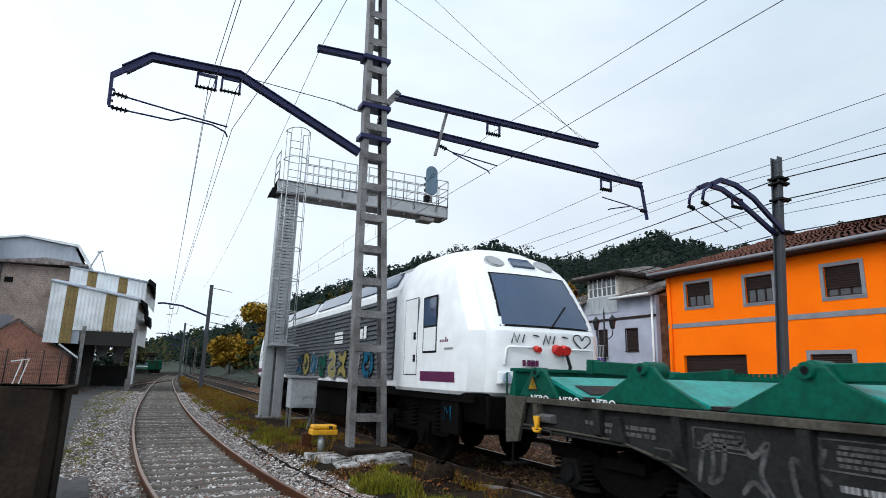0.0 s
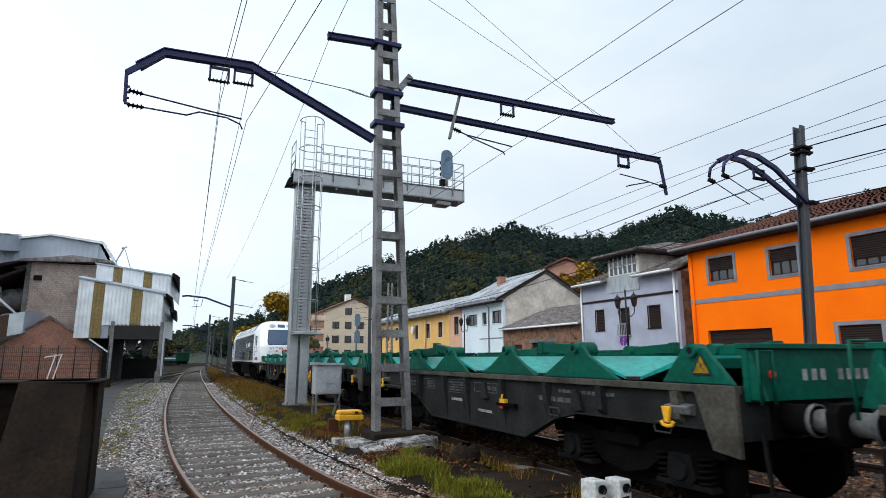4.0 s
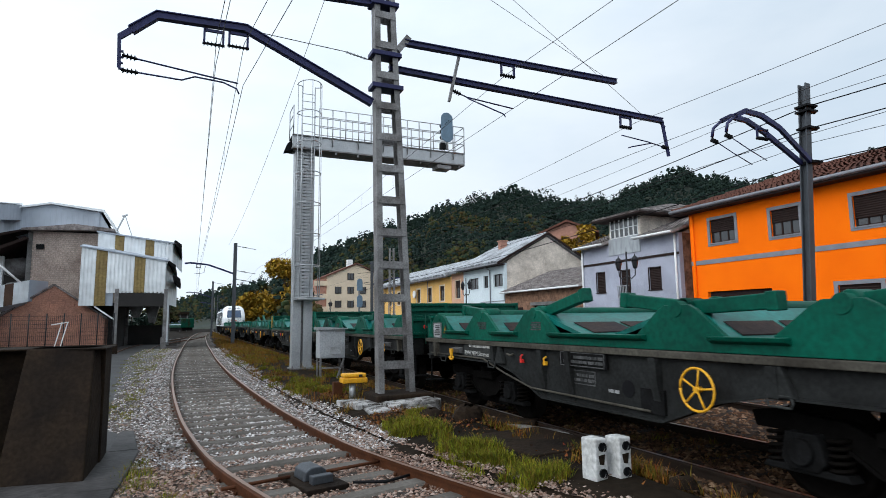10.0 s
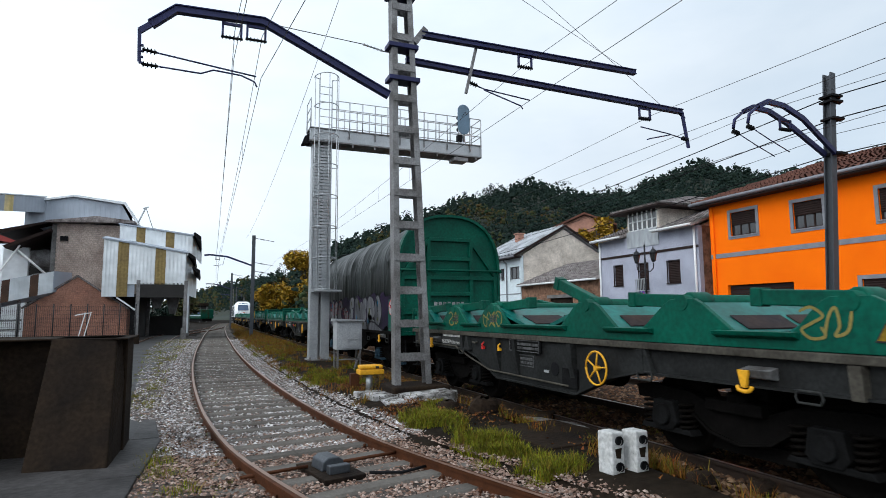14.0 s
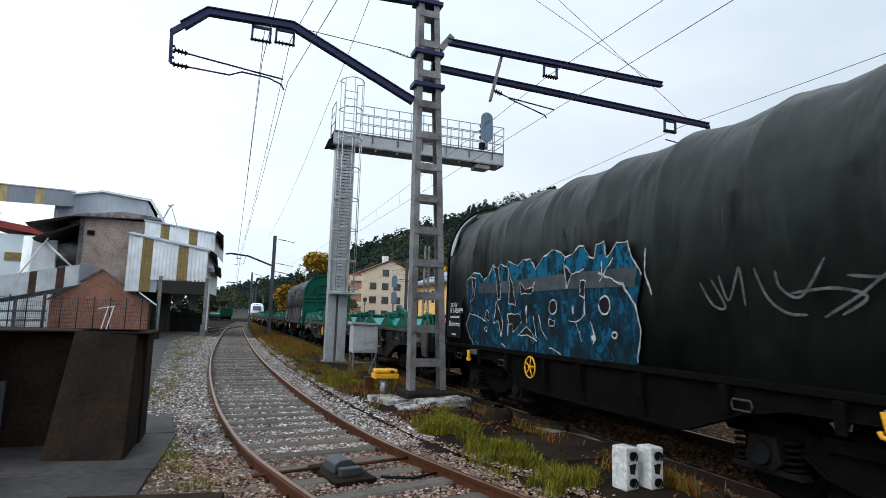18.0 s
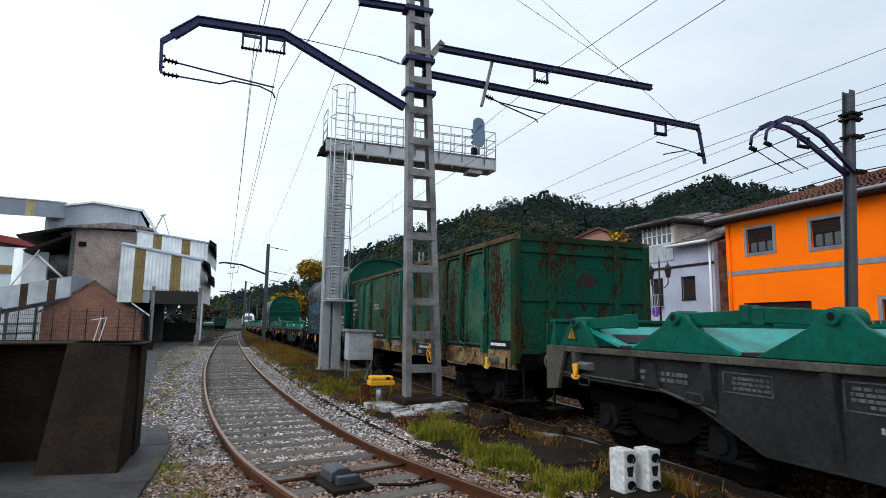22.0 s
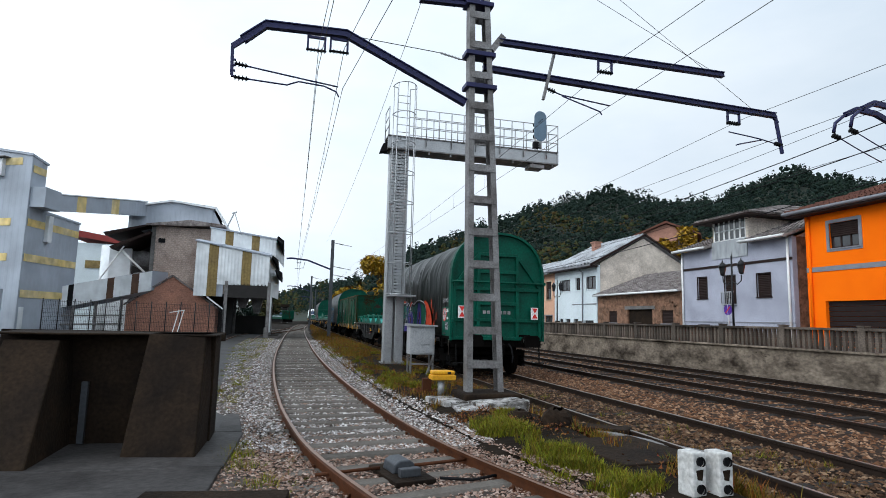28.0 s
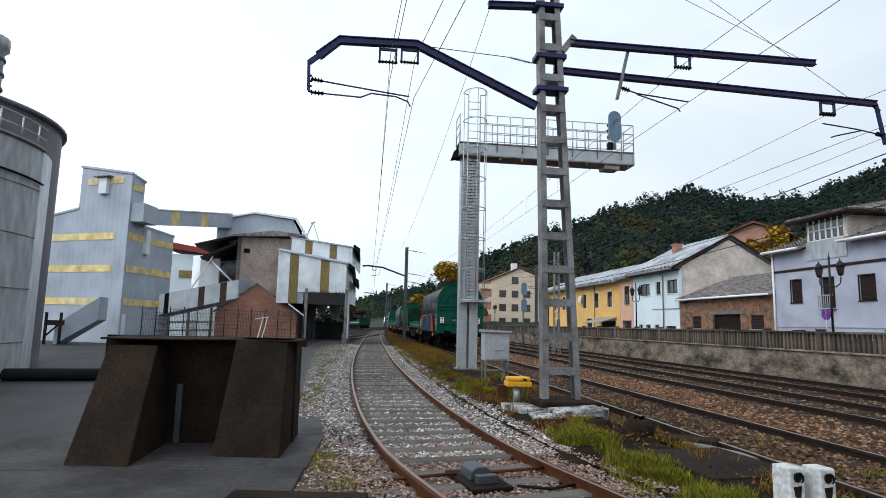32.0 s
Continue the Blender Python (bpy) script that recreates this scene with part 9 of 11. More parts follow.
slanted([(-3.22, 7.15), (-2.50, 7.05), (-2.50, 8.9), (-3.22, 8.9)], [(-3.20, 8.05), (-2.58, 7.98), (-2.58, 8.9), (-3.20, 8.9)], -0.08, 1.27, M["stained"], "buttress", "sloping buttress with pale stains")
slanted([(-1.74, 7.55), (-0.92, 7.42), (-0.88, 8.9), (-1.74, 8.9)], [(-1.66, 8.2), (-0.96, 8.10), (-0.88, 8.9), (-1.66, 8.9)], -0.08, 1.36, M["stained"], "buttress", "sloping buttress with pale stains")
Shape().prism([(-3.4, 8.45), (-0.87, 8.35), (-0.87, 9.0), (-3.4, 9.1)], "z", -0.1, 1.33).link("back_wall", M["stained"], blk, "dark wall between the buttresses", bevel=0.02)
Shape().prism([(-3.3, 8.02), (-2.5, 7.94), (-1.7, 8.22), (-0.84, 8.04), (-0.82, 9.02), (-3.42, 9.12)], "z", 1.335, 1.36).link("coping", M["stained"], blk, "weathered coping", bevel=0.02)
Shape().box(-2.40, 8.30, 0.0, -2.33, 8.37, 0.75).link("iron_bar", M["pole"], blk)
apron = thing("block_apron", "worn grey concrete apron before the block", "slab")
for a, b in (((-4.5, -0.75), 3.0), ((-4.5, -0.66), 5.0), ((-4.5, -0.56), 7.0)):
    Shape().prism([(a[0], b), (a[1], b), (a[1] + 0.08, b + 1.985), (a[0], b + 1.985)], "z", -0.25, -0.02).link("slab", M["wet_concrete"], apron, bevel=0.02)
Shape().prism([(-0.86, 9.0), (-0.50, 9.0), (-0.66, 10.6), (-0.86, 10.6)], "z", -0.25, -0.02).link("kerb_slab", M["wet_concrete"], apron, bevel=0.02)
cover = thing("drain_cover", "dark rectangular slab in the apron", "slab", pose(-0.50, 5.4, -0.02, 0, 0, -8))
Shape().box(-0.75, -0.6, -0.05, 0.55, 0.6, 0.012).link("plate", M["stained"], cover, bevel=0.01)


# ---- street behind the line: retaining wall, balustrade, lamps, houses ----
WX = 16.3
rw = thing("wall_retaining", "stained concrete retaining wall beside the far track", "wall", kind="structure")
rows_y = [-30 + 6 * i for i in range(38)]
for a, b in zip(rows_y, rows_y[1:]):
    g = Shape().prism([(WX, -0.3), (WX + 0.35, -0.3), (WX + 0.35, 0.92), (WX + 0.02, 0.92)], "y", a + 0.006, b - 0.006)
    ob = g.link("wall_panel", M["wall_low"], rw)
    ob.location.x = bend(a) * 1.0
    Shape().box(WX - 0.06 + bend(a), a + 0.01, 0.922, WX + 0.38 + bend(a), b - 0.01, 0.99).link("coping", M["wall_low"], rw, bevel=0.015)
bal = thing("balustrade", "weathered concrete balustrade on the retaining wall", "fence", kind="structure")
baluster = Shape().prism([(-0.055, 0.99), (0.055, 0.99), (0.045, 1.60), (-0.045, 1.60)], "x", -0.05, 0.05).mesh("baluster")
baluster.materials.append(M["baluster"])
post_mesh = Shape().box(-0.11, -0.11, 0.99, 0.11, 0.11, 1.72).box(-0.13, -0.13, 1.72, 0.13, 0.13, 1.76).mesh("pillar")
post_mesh.materials.append(M["baluster"])
y = 2.0
i = 0
while y < 62:
    piece("pillar" if i % 14 == 0 else "baluster", post_mesh if i % 14 == 0 else baluster, pose(WX + 0.17 + bend(y), y, 0), bal)
    y += 0.205
    i += 1
far = Shape()
while y < 150:
    far.box(WX + 0.11 + bend(y), y, 0.99, WX + 0.23 + bend(y), y + 0.10, 1.6)
    y += 0.22
tagged(far.link("far_balusters", M["baluster"], bal, quick=True), kind="stuff")
for a, b in zip(range(-30, 150, 6), range(-24, 156, 6)):
    Shape().box(WX + 0.06 + bend(a), a, 1.60, WX + 0.28 + bend(a), b, 1.68).link("top_rail", M["baluster"], bal, bevel=0.01)
street = Shape().box(WX + 0.3, -40, 0.5, 60, 160, 0.87)
tagged(street.link("pavement", M["street"]), "grey street behind the balustrade", "street", kind="structure")


def front(parent, material, x, y0, y1, z0, z1, openings, thick=0.28, name="wall", label=""):
    """A wall at x that looks to -x, with openings (y0, y1, z0, z1) cut through."""
    ys = sorted({y0, y1, *[v for o in openings for v in o[:2]]})
    zs = sorted({z0, z1, *[v for o in openings for v in o[2:4]]})
    ny, nz = len(ys) - 1, len(zs) - 1

    def solid(i, j):
        return 0 <= i < ny and 0 <= j < nz and not any(o[0] <= ys[i] and ys[i + 1] <= o[1] and o[2] <= zs[j] and zs[j + 1] <= o[3] for o in openings)

    v = [(xx, yy, zz) for xx in (x, x + thick) for yy in ys for zz in zs]
    at = lambda k, i, j: (k * (ny + 1) + i) * (nz + 1) + j
    f = []
    for i in range(ny):
        for j in range(nz):
            if solid(i, j):
                f += [(at(0, i, j), at(0, i, j + 1), at(0, i + 1, j + 1), at(0, i + 1, j)), (at(1, i, j), at(1, i + 1, j), at(1, i + 1, j + 1), at(1, i, j + 1))]
                for di, dj, (a, b), (c, d) in ((-1, 0, (0, 0), (0, 1)), (1, 0, (1, 0), (1, 1)), (0, -1, (0, 0), (1, 0)), (0, 1, (0, 1), (1, 1))):
                    if not solid(i + di, j + dj):
                        f.append((at(0, i + a, j + b), at(0, i + c, j + d), at(1, i + c, j + d), at(1, i + a, j + b)))
    g = Shape().add(v, f)
    return g.link(name, material, parent, label)


def window(parent, x, y0, y1, z0, z1, trim=None, tw=0.13, shut=0.0, frame_mat=None, bars_at=(0.5,), name="window"):
    """A window in an opening: trim round it, frame, panes, sill, roller blind part way down."""
    w = new(name)
    w.parent = parent
    fm = frame_mat or M["shutter"]
    if trim:
        g = Shape()
        for a, b, c, d in ((y0 - tw, y0, z0 - tw, z1 + tw), (y1, y1 + tw, z0 - tw, z1 + tw), (y0, y1, z1, z1 + tw), (y0, y1, z0 - tw, z0)):
            g.box(x - 0.03, a, c, x + 0.02, b, d)
        g.link("window_trim", trim, w)
    g = Shape()
    f = 0.06
    for a, b, c, d in ((y0, y0 + f, z0, z1), (y1 - f, y1, z0, z1), (y0 + f, y1 - f, z1 - f, z1), (y0 + f, y1 - f, z0, z0 + f)):
        g.box(x + 0.10, a, c, x + 0.16, b, d)
    for u in bars_at:
        yc = y0 + (y1 - y0) * u
        g.box(x + 0.10, yc - 0.035, z0 + f, x + 0.16, yc + 0.035, z1 - f)
    g.link("window_frame", fm, w)
    Shape().box(x + 0.125, y0 + f, z0 + f, x + 0.135, y1 - f, z1 - f).link("pane", M["pane"], w)
    if shut:
        n = max(3, int((z1 - z0) * shut / 0.09))
        zz = [z1 - (z1 - z0) * shut * i / (2 * n) for i in range(2 * n + 1)]
        g = Shape().grid([[(x + (0.05 if i % 2 else 0.07), yy, z) for yy in (y0 + 0.02, y1 - 0.02)] for i, z in enumerate(zz)], False)
        g.link("roller_blind", M["shutter"], w)
    Shape().box(x - 0.06, y0 - 0.08, z0 - 0.06, x + 0.12, y1 + 0.08, z0 - 0.005).link("window_sill", trim or M["grey_trim"], w)
    return w


def tiled_slope(parent, a, b, c, d, nu, nv, me_mat, name="roof", thick=0.10, rolls=True, label=""):
    """A roof plane from eave a-b up to ridge d-c, with rows of half-round tiles along the slope."""
    a, b, c, d = map(Vector, (a, b, c, d))
    n = (b - a).cross(d - a).normalized()
    if n.z < 0:
        n = -n
    g = Shape().add([a, b, c, d, a - n * thick, b - n * thick, c - n * thick, d - n * thick], [(0, 1, 2, 3), (7, 6, 5, 4), (0, 4, 5, 1), (1, 5, 6, 2), (2, 6, 7, 3), (3, 7, 4, 0)])
    g.link(name, me_mat, parent, label)
    if rolls:
        t = Shape()
        for i in range(nu):
            u = (i + 0.5) / nu
            for j in range(nv):
                p = a.lerp(b, u).lerp(d.lerp(c, u), j / nv) + n * 0.05
                q = a.lerp(b, u).lerp(d.lerp(c, u), min(1, (j + 1.05) / nv)) + n * 0.015
                p += Vector((rnd(-0.02, 0.02), rnd(-0.02, 0.02), rnd(-0.01, 0.015)))
                t.cyl(p - n * 0.03, q - n * 0.03, (b - a).length / nu * 0.36, (b - a).length / nu * 0.31, 6, caps=False)
        tagged(t.link("roof_tiles", me_mat, parent, quick=True), kind="stuff")


def gutter(parent, x, y0, y1, z, material=None):
    Shape().cyl((x, y0, z), (x, y1, z), 0.07, n=8).link("gutter", material or M["grey_trim"], parent)


S = 0.87
# orange house
oh = thing("orange_house", "bright orange two-storey house with grey window trims", "house")
wins = [(19.58, 21.02, 5.32, 6.48), (16.36, 17.69, 5.20, 6.38), (12.76, 14.14, 5.10, 6.32), (9.26, 10.64, 5.10, 6.32)]
holes = wins + [(17.9, 21.4, S + 0.02, 2.92), (13.4, 15.0, S + 0.9, 2.86), (9.4, 11.0, S + 0.9, 2.86)]
front(oh, M["orange"], 24.0, 6.0, 22.3, S, 7.0, holes, label="bright orange rendered wall")
Shape().box(24.28, 22.02, S, 33, 22.3, 7.0).link("side_wall", M["orange"], oh)
Shape().box(24.28, 6.0, S, 33, 6.28, 7.0).link("side_wall", M["orange"], oh)
Shape().box(33, 6.0, S, 33.28, 22.3, 7.0).link("rear_wall", M["orange"], oh)
for k, w in enumerate(wins):
    window(oh, 24.0, *w, trim=M["grey_trim"], tw=0.15, shut=(0.55, 0.5, 0.75, 0.6)[k], bars_at=(0.33, 0.66))
for w in holes[5:]:
    window(oh, 24.0, *w, trim=M["grey_trim"], tw=0.16, shut=0.95)
gd = new("garage_door")
gd.parent = oh
for i in range(9):
    Shape().box(24.16, 17.92, S + 0.02 + 0.225 * i, 24.20, 21.38, S + 0.23 + 0.225 * i).link("slat", M["shutter"], gd)
Shape().box(23.97, 6.0, 4.30, 24.0, 22.3, 4.52).link("string_course", M["grey_trim"], oh, "grey band between the storeys")
Shape().cyl((23.93, 22.05, S), (23.93, 22.05, 6.9), 0.06, n=8).link("downpipe", M["orange"], oh)
Shape().box(23.35, 5.4, 6.98, 24.0, 22.9, 7.06).link("eave_board", M["shutter"], oh)
Shape().box(23.30, 5.4, 7.06, 23.40, 22.9, 7.24).link("fascia", M["grey_trim"], oh)
gutter(oh, 23.27, 5.4, 22.9, 7.14)
tiled_slope(oh, (23.35, 22.95, 7.2), (23.35, 5.3, 7.2), (28.6, 9.5, 9.1), (28.6, 18.0, 9.1), 64, 11, M["tile_red"], label="brown tiled hip roof")
tiled_slope(oh, (33.9, 22.95, 7.2), (23.35, 22.95, 7.2), (28.6, 18.0, 9.1), (28.6, 18.0, 9.1), 28, 8, M["tile_red"])
tiled_slope(oh, (33.9, 5.3, 7.2), (33.9, 22.95, 7.2), (28.6, 18.0, 9.1), (28.6, 9.5, 9.1), 5, 2, M["tile_red"], rolls=False)
tiled_slope(oh, (23.35, 5.3, 7.2), (33.9, 5.3, 7.2), (28.6, 9.5, 9.1), (28.6, 9.5, 9.1), 5, 2, M["tile_red"], rolls=False)

# lilac-grey house with a glazed roof gallery
gh = thing("grey_house", "lilac-grey two-storey house with a glazed roof gallery", "house")
wins = [(29.2, 30.0, 3.28, 4.54), (26.95, 27.75, 2.9, 4.50), (24.5, 25.4, 3.24, 4.46)]
holes = wins + [(29.1, 30.0, S + 0.3, 1.72)]
front(gh, M["lilac"], 24.0, 23.1, 31.4, S, 6.2, holes, label="lilac-grey render")
Shape().box(24.28, 23.1, S, 33, 23.38, 6.2).link("side_wall", M["stone"], gh, "bare brown brick flank")
Shape().box(24.28, 31.12, S, 33, 31.4, 6.2).link("side_wall", M["gable"], gh)
Shape().box(33, 23.1, S, 33.28, 31.4, 6.2).link("rear_wall", M["gable"], gh)
for k, w in enumerate(wins):
    window(gh, 24.0, *w, trim=M["shutter"], tw=0.04, shut=0.97, bars_at=())
window(gh, 24.0, *holes[3], trim=M["shutter"], tw=0.04)
g = Shape().box(23.75, 26.85, 2.86, 24.0, 27.85, 2.92)
for i in range(8):
    g.box(23.76, 26.88 + 0.13 * i, 2.92, 23.79, 26.91 + 0.13 * i, 3.55)
g.box(23.74, 26.85, 3.55, 23.81, 27.85, 3.60)
g.link("balcony_rail", M["galv"], gh)
Shape().box(23.96, 23.1, 5.02, 24.0, 31.4, 5.16).link("string_course", M["shutter"], gh, "dark cable band")
Shape().box(23.97, 23.1, 1.88, 24.0, 31.4, 1.93).link("plinth_line", M["grey_trim"], gh)
for y in (23.3, 31.3):
    Shape().cyl((23.92, y, S), (23.92, y, 6.2), 0.06, n=8).link("downpipe", M["white"], gh)
gutter(gh, 23.4, 23.0, 26.0, 6.22, M["white"]), gutter(gh, 23.4, 28.7, 31.6, 6.22, M["white"])
for ya, yb in ((22.95, 25.9), (28.7, 31.6)):
    tiled_slope(gh, (23.4, ya, 6.2), (23.4, yb, 6.2), (28.5, yb, 8.0), (28.5, ya, 8.0), 12, 14, M["tile_old"], label="mossy grey tiled roof")
tiled_slope(gh, (33.6, 22.95, 6.2), (33.6, 31.6, 6.2), (28.5, 31.6, 8.0), (28.5, 22.95, 8.0), 5, 2, M["tile_old"], rolls=False)
Shape().prism([(24.28, 6.2), (33, 6.2), (28.5, 7.95)], "y", 23.1, 23.38).link("gable", M["gable"], gh)
Shape().prism([(24.28, 6.2), (33, 6.2), (28.5, 7.95)], "y", 31.12, 31.4).link("gable", M["gable"], gh)
dm = new("roof_gallery")
dm.parent = gh
Shape().box(24.05, 25.95, 6.2, 29, 26.1, 7.75).link("cheek", M["gable"], dm)
Shape().box(24.05, 28.5, 6.2, 29, 28.65, 7.75).link("cheek", M["gable"], dm)
Shape().box(23.95, 25.95, 5.5, 24.0, 28.65, 6.5).link("apron_panel", M["tank"], dm, "faded blue panel")
for i in range(6):
    y0 = 26.1 + 0.405 * i
    g = Shape()
    for a, b, c, d in ((y0, y0 + 0.05, 6.5, 7.7), (y0 + 0.35, y0 + 0.40, 6.5, 7.7), (y0, y0 + 0.4, 6.5, 6.56), (y0, y0 + 0.4, 7.64, 7.7), (y0, y0 + 0.4, 7.05, 7.09)):
        g.box(24.02, a, c, 24.08, b, d)
    g.link("window_frame", M["white"], dm)
    Shape().box(24.05, y0 + 0.05, 6.56, 24.06, y0 + 0.35, 7.64).link("pane", M["pane"], dm)
tiled_slope(dm, (23.3, 25.2, 7.75), (23.3, 29.4, 7.75), (27.2, 28.0, 8.6), (27.2, 26.6, 8.6), 22, 10, M["tile_old"], label="mossy gallery roof")
tiled_slope(dm, (31, 25.2, 7.75), (23.3, 25.2, 7.75), (27.2, 26.6, 8.6), (29, 26.6, 8.6), 34, 4, M["tile_old"])
tiled_slope(dm, (23.3, 29.4, 7.75), (31, 29.4, 7.75), (29, 28.0, 8.6), (27.2, 28.0, 8.6), 34, 4, M["tile_old"])
Shape().box(23.28, 25.18, 7.62, 28, 29.42, 7.72).link("soffit", M["shutter"], dm)

# rubble-stone shed with an old tile roof
bs = thing("stone_shed", "low rubble-stone shed with mossy tile roof", "shed")
holes = [(39.0, 40.1, S + 0.9, 2.62), (34.6, 37.6, S + 0.02, 2.72), (32.4, 33.6, S + 0.9, 2.62)]
front(bs, M["stone"], 24.0, 31.45, 41.75, S, 3.85, holes, 0.4, label="brown rubble-stone wall")
for w in (holes[0], holes[2]):
    window(bs, 24.0, *w, shut=0.98, bars_at=())
Shape().box(24.15, 34.6, S, 24.2, 37.6, 2.72).link("door", M["stained"], bs, "closed brown door")
Shape().box(23.96, 34.3, 2.72, 24.42, 37.9, 2.95).link("lintel", M["concrete"], bs)
Shape().box(24.4, 31.45, S, 31, 31.7, 3.85).link("side_wall", M["stone"], bs)
Shape().box(24.4, 41.5, S, 31, 41.75, 3.85).link("side_wall", M["stone"], bs)
tiled_slope(bs, (23.6, 31.4, 3.86), (23.6, 41.85, 3.86), (28.6, 41.85, 5.75), (28.6, 31.4, 5.75), 40, 16, M["tile_old"], label="mossy old tile roof")
gutter(bs, 23.55, 31.4, 41.8, 3.84, M["white"])
for _ in range(300):  # single stones standing proud of the wall
    y, z = rnd(31.6, 41.5), rnd(S + 0.1, 3.7)
    if any(o[0] - 0.25 < y < o[1] + 0.25 and o[2] - 0.2 < z < o[3] + 0.2 for o in holes):
        continue
    w, h = rnd(0.06, 0.15), rnd(0.045, 0.085)
    Shape().prism([(y - w, z - h * 0.8), (y + w * 0.9, z - h), (y + w, z + h * 0.7), (y - w * 0.8, z + h)], "x", 23.975, 24.02).link("stone", M["stone"], bs)

# white house with a pale roof
wh = thing("white_house", "pale blue-white house with rendered gable and pale roof", "house")
wins = [(46.4, 48.2, 4.45, 5.45), (44.6, 45.4, 4.45, 5.5), (42.0, 43.6, 4.45, 5.5)]
holes = wins + [(47.8, 48.4, S + 0.1, 2.0), (46.4, 47.2, S + 0.1, 2.0), (45.0, 45.7, S + 0.1, 2.0), (42.4, 43.9, S + 0.1, 1.9)]
front(wh, M["wall_white"], 24.0, 41.85, 49.5, S, 6.35, holes, label="blue-white render")
for w in holes:
    window(wh, 24.0, *w, trim=M["wall_white"], tw=0.06)
Shape().prism([(24.3, S), (32.4, S), (32.4, 6.5), (28.3, 8.75), (24.3, 6.5)], "y", 41.85, 42.15).link("gable", M["gable"], wh, "blotched grey render gable")
Shape().prism([(24.3, S), (32.4, S), (32.4, 6.5), (28.3, 8.75), (24.3, 6.5)], "y", 49.2, 49.5).link("gable", M["gable"], wh)
tiled_slope(wh, (23.3, 41.6, 6.35), (23.3, 49.6, 6.35), (28.3, 49.6, 9.05), (28.3, 41.6, 9.05), 14, 1, M["slate"], label="pale wet sheet roof", thick=0.12)
tiled_slope(wh, (33.2, 41.6, 6.35), (33.2, 49.6, 6.35), (28.3, 49.6, 9.05), (28.3, 41.6, 9.05), 5, 2, M["slate"], rolls=False)
g = Shape().beam((23.25, 41.58, 6.30), (28.3, 41.58, 9.02), 0.08, 0.18).beam((33.2, 41.58, 6.30), (28.3, 41.58, 9.02), 0.08, 0.18)
g.link("barge_board", M["shutter"], wh)
Shape().box(26.2, 46.0, 7.6, 26.8, 46.6, 8.9).box(26.12, 45.92, 8.8, 26.88, 46.68, 8.9).link("chimney", M["brick_red"], wh, "short brick chimney")
Shape().box(23.25, 41.6, 6.18, 24.0, 49.6, 6.28).link("soffit", M["shutter"], wh)
gutter(wh, 23.25, 41.6, 49.6, 6.28)
Shape().tube([(23.9, 44.1, S), (23.9, 44.1, 5.9), (23.3, 44.1, 6.25)], 0.05).link("downpipe", M["grey_trim"], wh)
Shape().box(23.96, 41.85, 3.2, 24.0, 46.0, 3.27).link("cable_run", M["grey_trim"], wh)

# peach and yellow terrace
ph = thing("peach_house", "narrow peach-coloured house in the terrace", "house")
holes = [(50.2, 51.3, 3.8, 5.5), (50.0, 51.6, S + 0.02, 2.3)]
front(ph, M["wall_peach"], 24.0, 49.55, 52.2, S, 6.2, holes)
window(ph, 24.0, *holes[0], trim=M["wall_tan"], tw=0.08, shut=0.4), window(ph, 24.0, *holes[1], trim=M["grey_trim"], tw=0.08)
tiled_slope(ph, (23.3, 49.6, 6.2), (23.3, 52.3, 6.2), (28.3, 52.3, 8.6), (28.3, 49.6, 8.6), 6, 1, M["slate"])
Shape().box(24.28, 52.0, S, 32, 52.2, 6.2).link("side_wall", M["wall_peach"], ph)
yh = thing("yellow_terrace", "long yellow terrace with small windows and awning", "house")
wins = [(54.0 + 3.3 * i, 55.1 + 3.3 * i, 3.7, 5.2) for i in range(6)]
holes = wins + [(53.2, 56.6, S + 0.02, 2.3), (59.0, 60.4, S + 0.02, 2.6), (63.5, 66.0, S + 0.02, 2.5), (69, 70.4, S + 0.02, 2.6)]
front(yh, M["wall_yellow"], 24.0, 52.3, 74.5, S, 6.0, holes, label="warm yellow render")
for k, w in enumerate(wins):
    window(yh, 24.0, *w, trim=M["wall_tan"], tw=0.14, shut=(0.3, 0.5, 0, 0.4, 0.2, 0.5)[k])
for w in holes[6:]:
    window(yh, 24.0, *w, trim=M["wall_tan"], tw=0.12, shut=0.9)
tiled_slope(yh, (23.3, 52.4, 6.05), (23.3, 74.8, 6.05), (28.3, 74.8, 8.1), (28.3, 52.4, 8.1), 30, 1, M["slate"], label="pale wet roof")
Shape().box(24.28, 74.2, S, 32, 74.5, 6.0).link("side_wall", M["wall_yellow"], yh)
gutter(yh, 23.25, 52.4, 74.8, 6.0)
aw = Shape().prism([(24.0, 2.7), (22.1, 2.15), (22.1, 2.08), (24.0, 2.6)], "y", 53.0, 57.0)
aw.link("awning", M["galv"], yh, "grey striped awning")
for y in (58.2, 66.0):
    Shape().cyl((23.9, y, S), (23.9, y, 6.0), 0.05, n=8).link("downpipe", M["grey_trim"], yh)
Shape().cyl((23.8, 61.9, 4.7), (23.72, 61.9, 4.7), 0.42, n=20).link("dish", M["white"], yh, "white satellite dish")

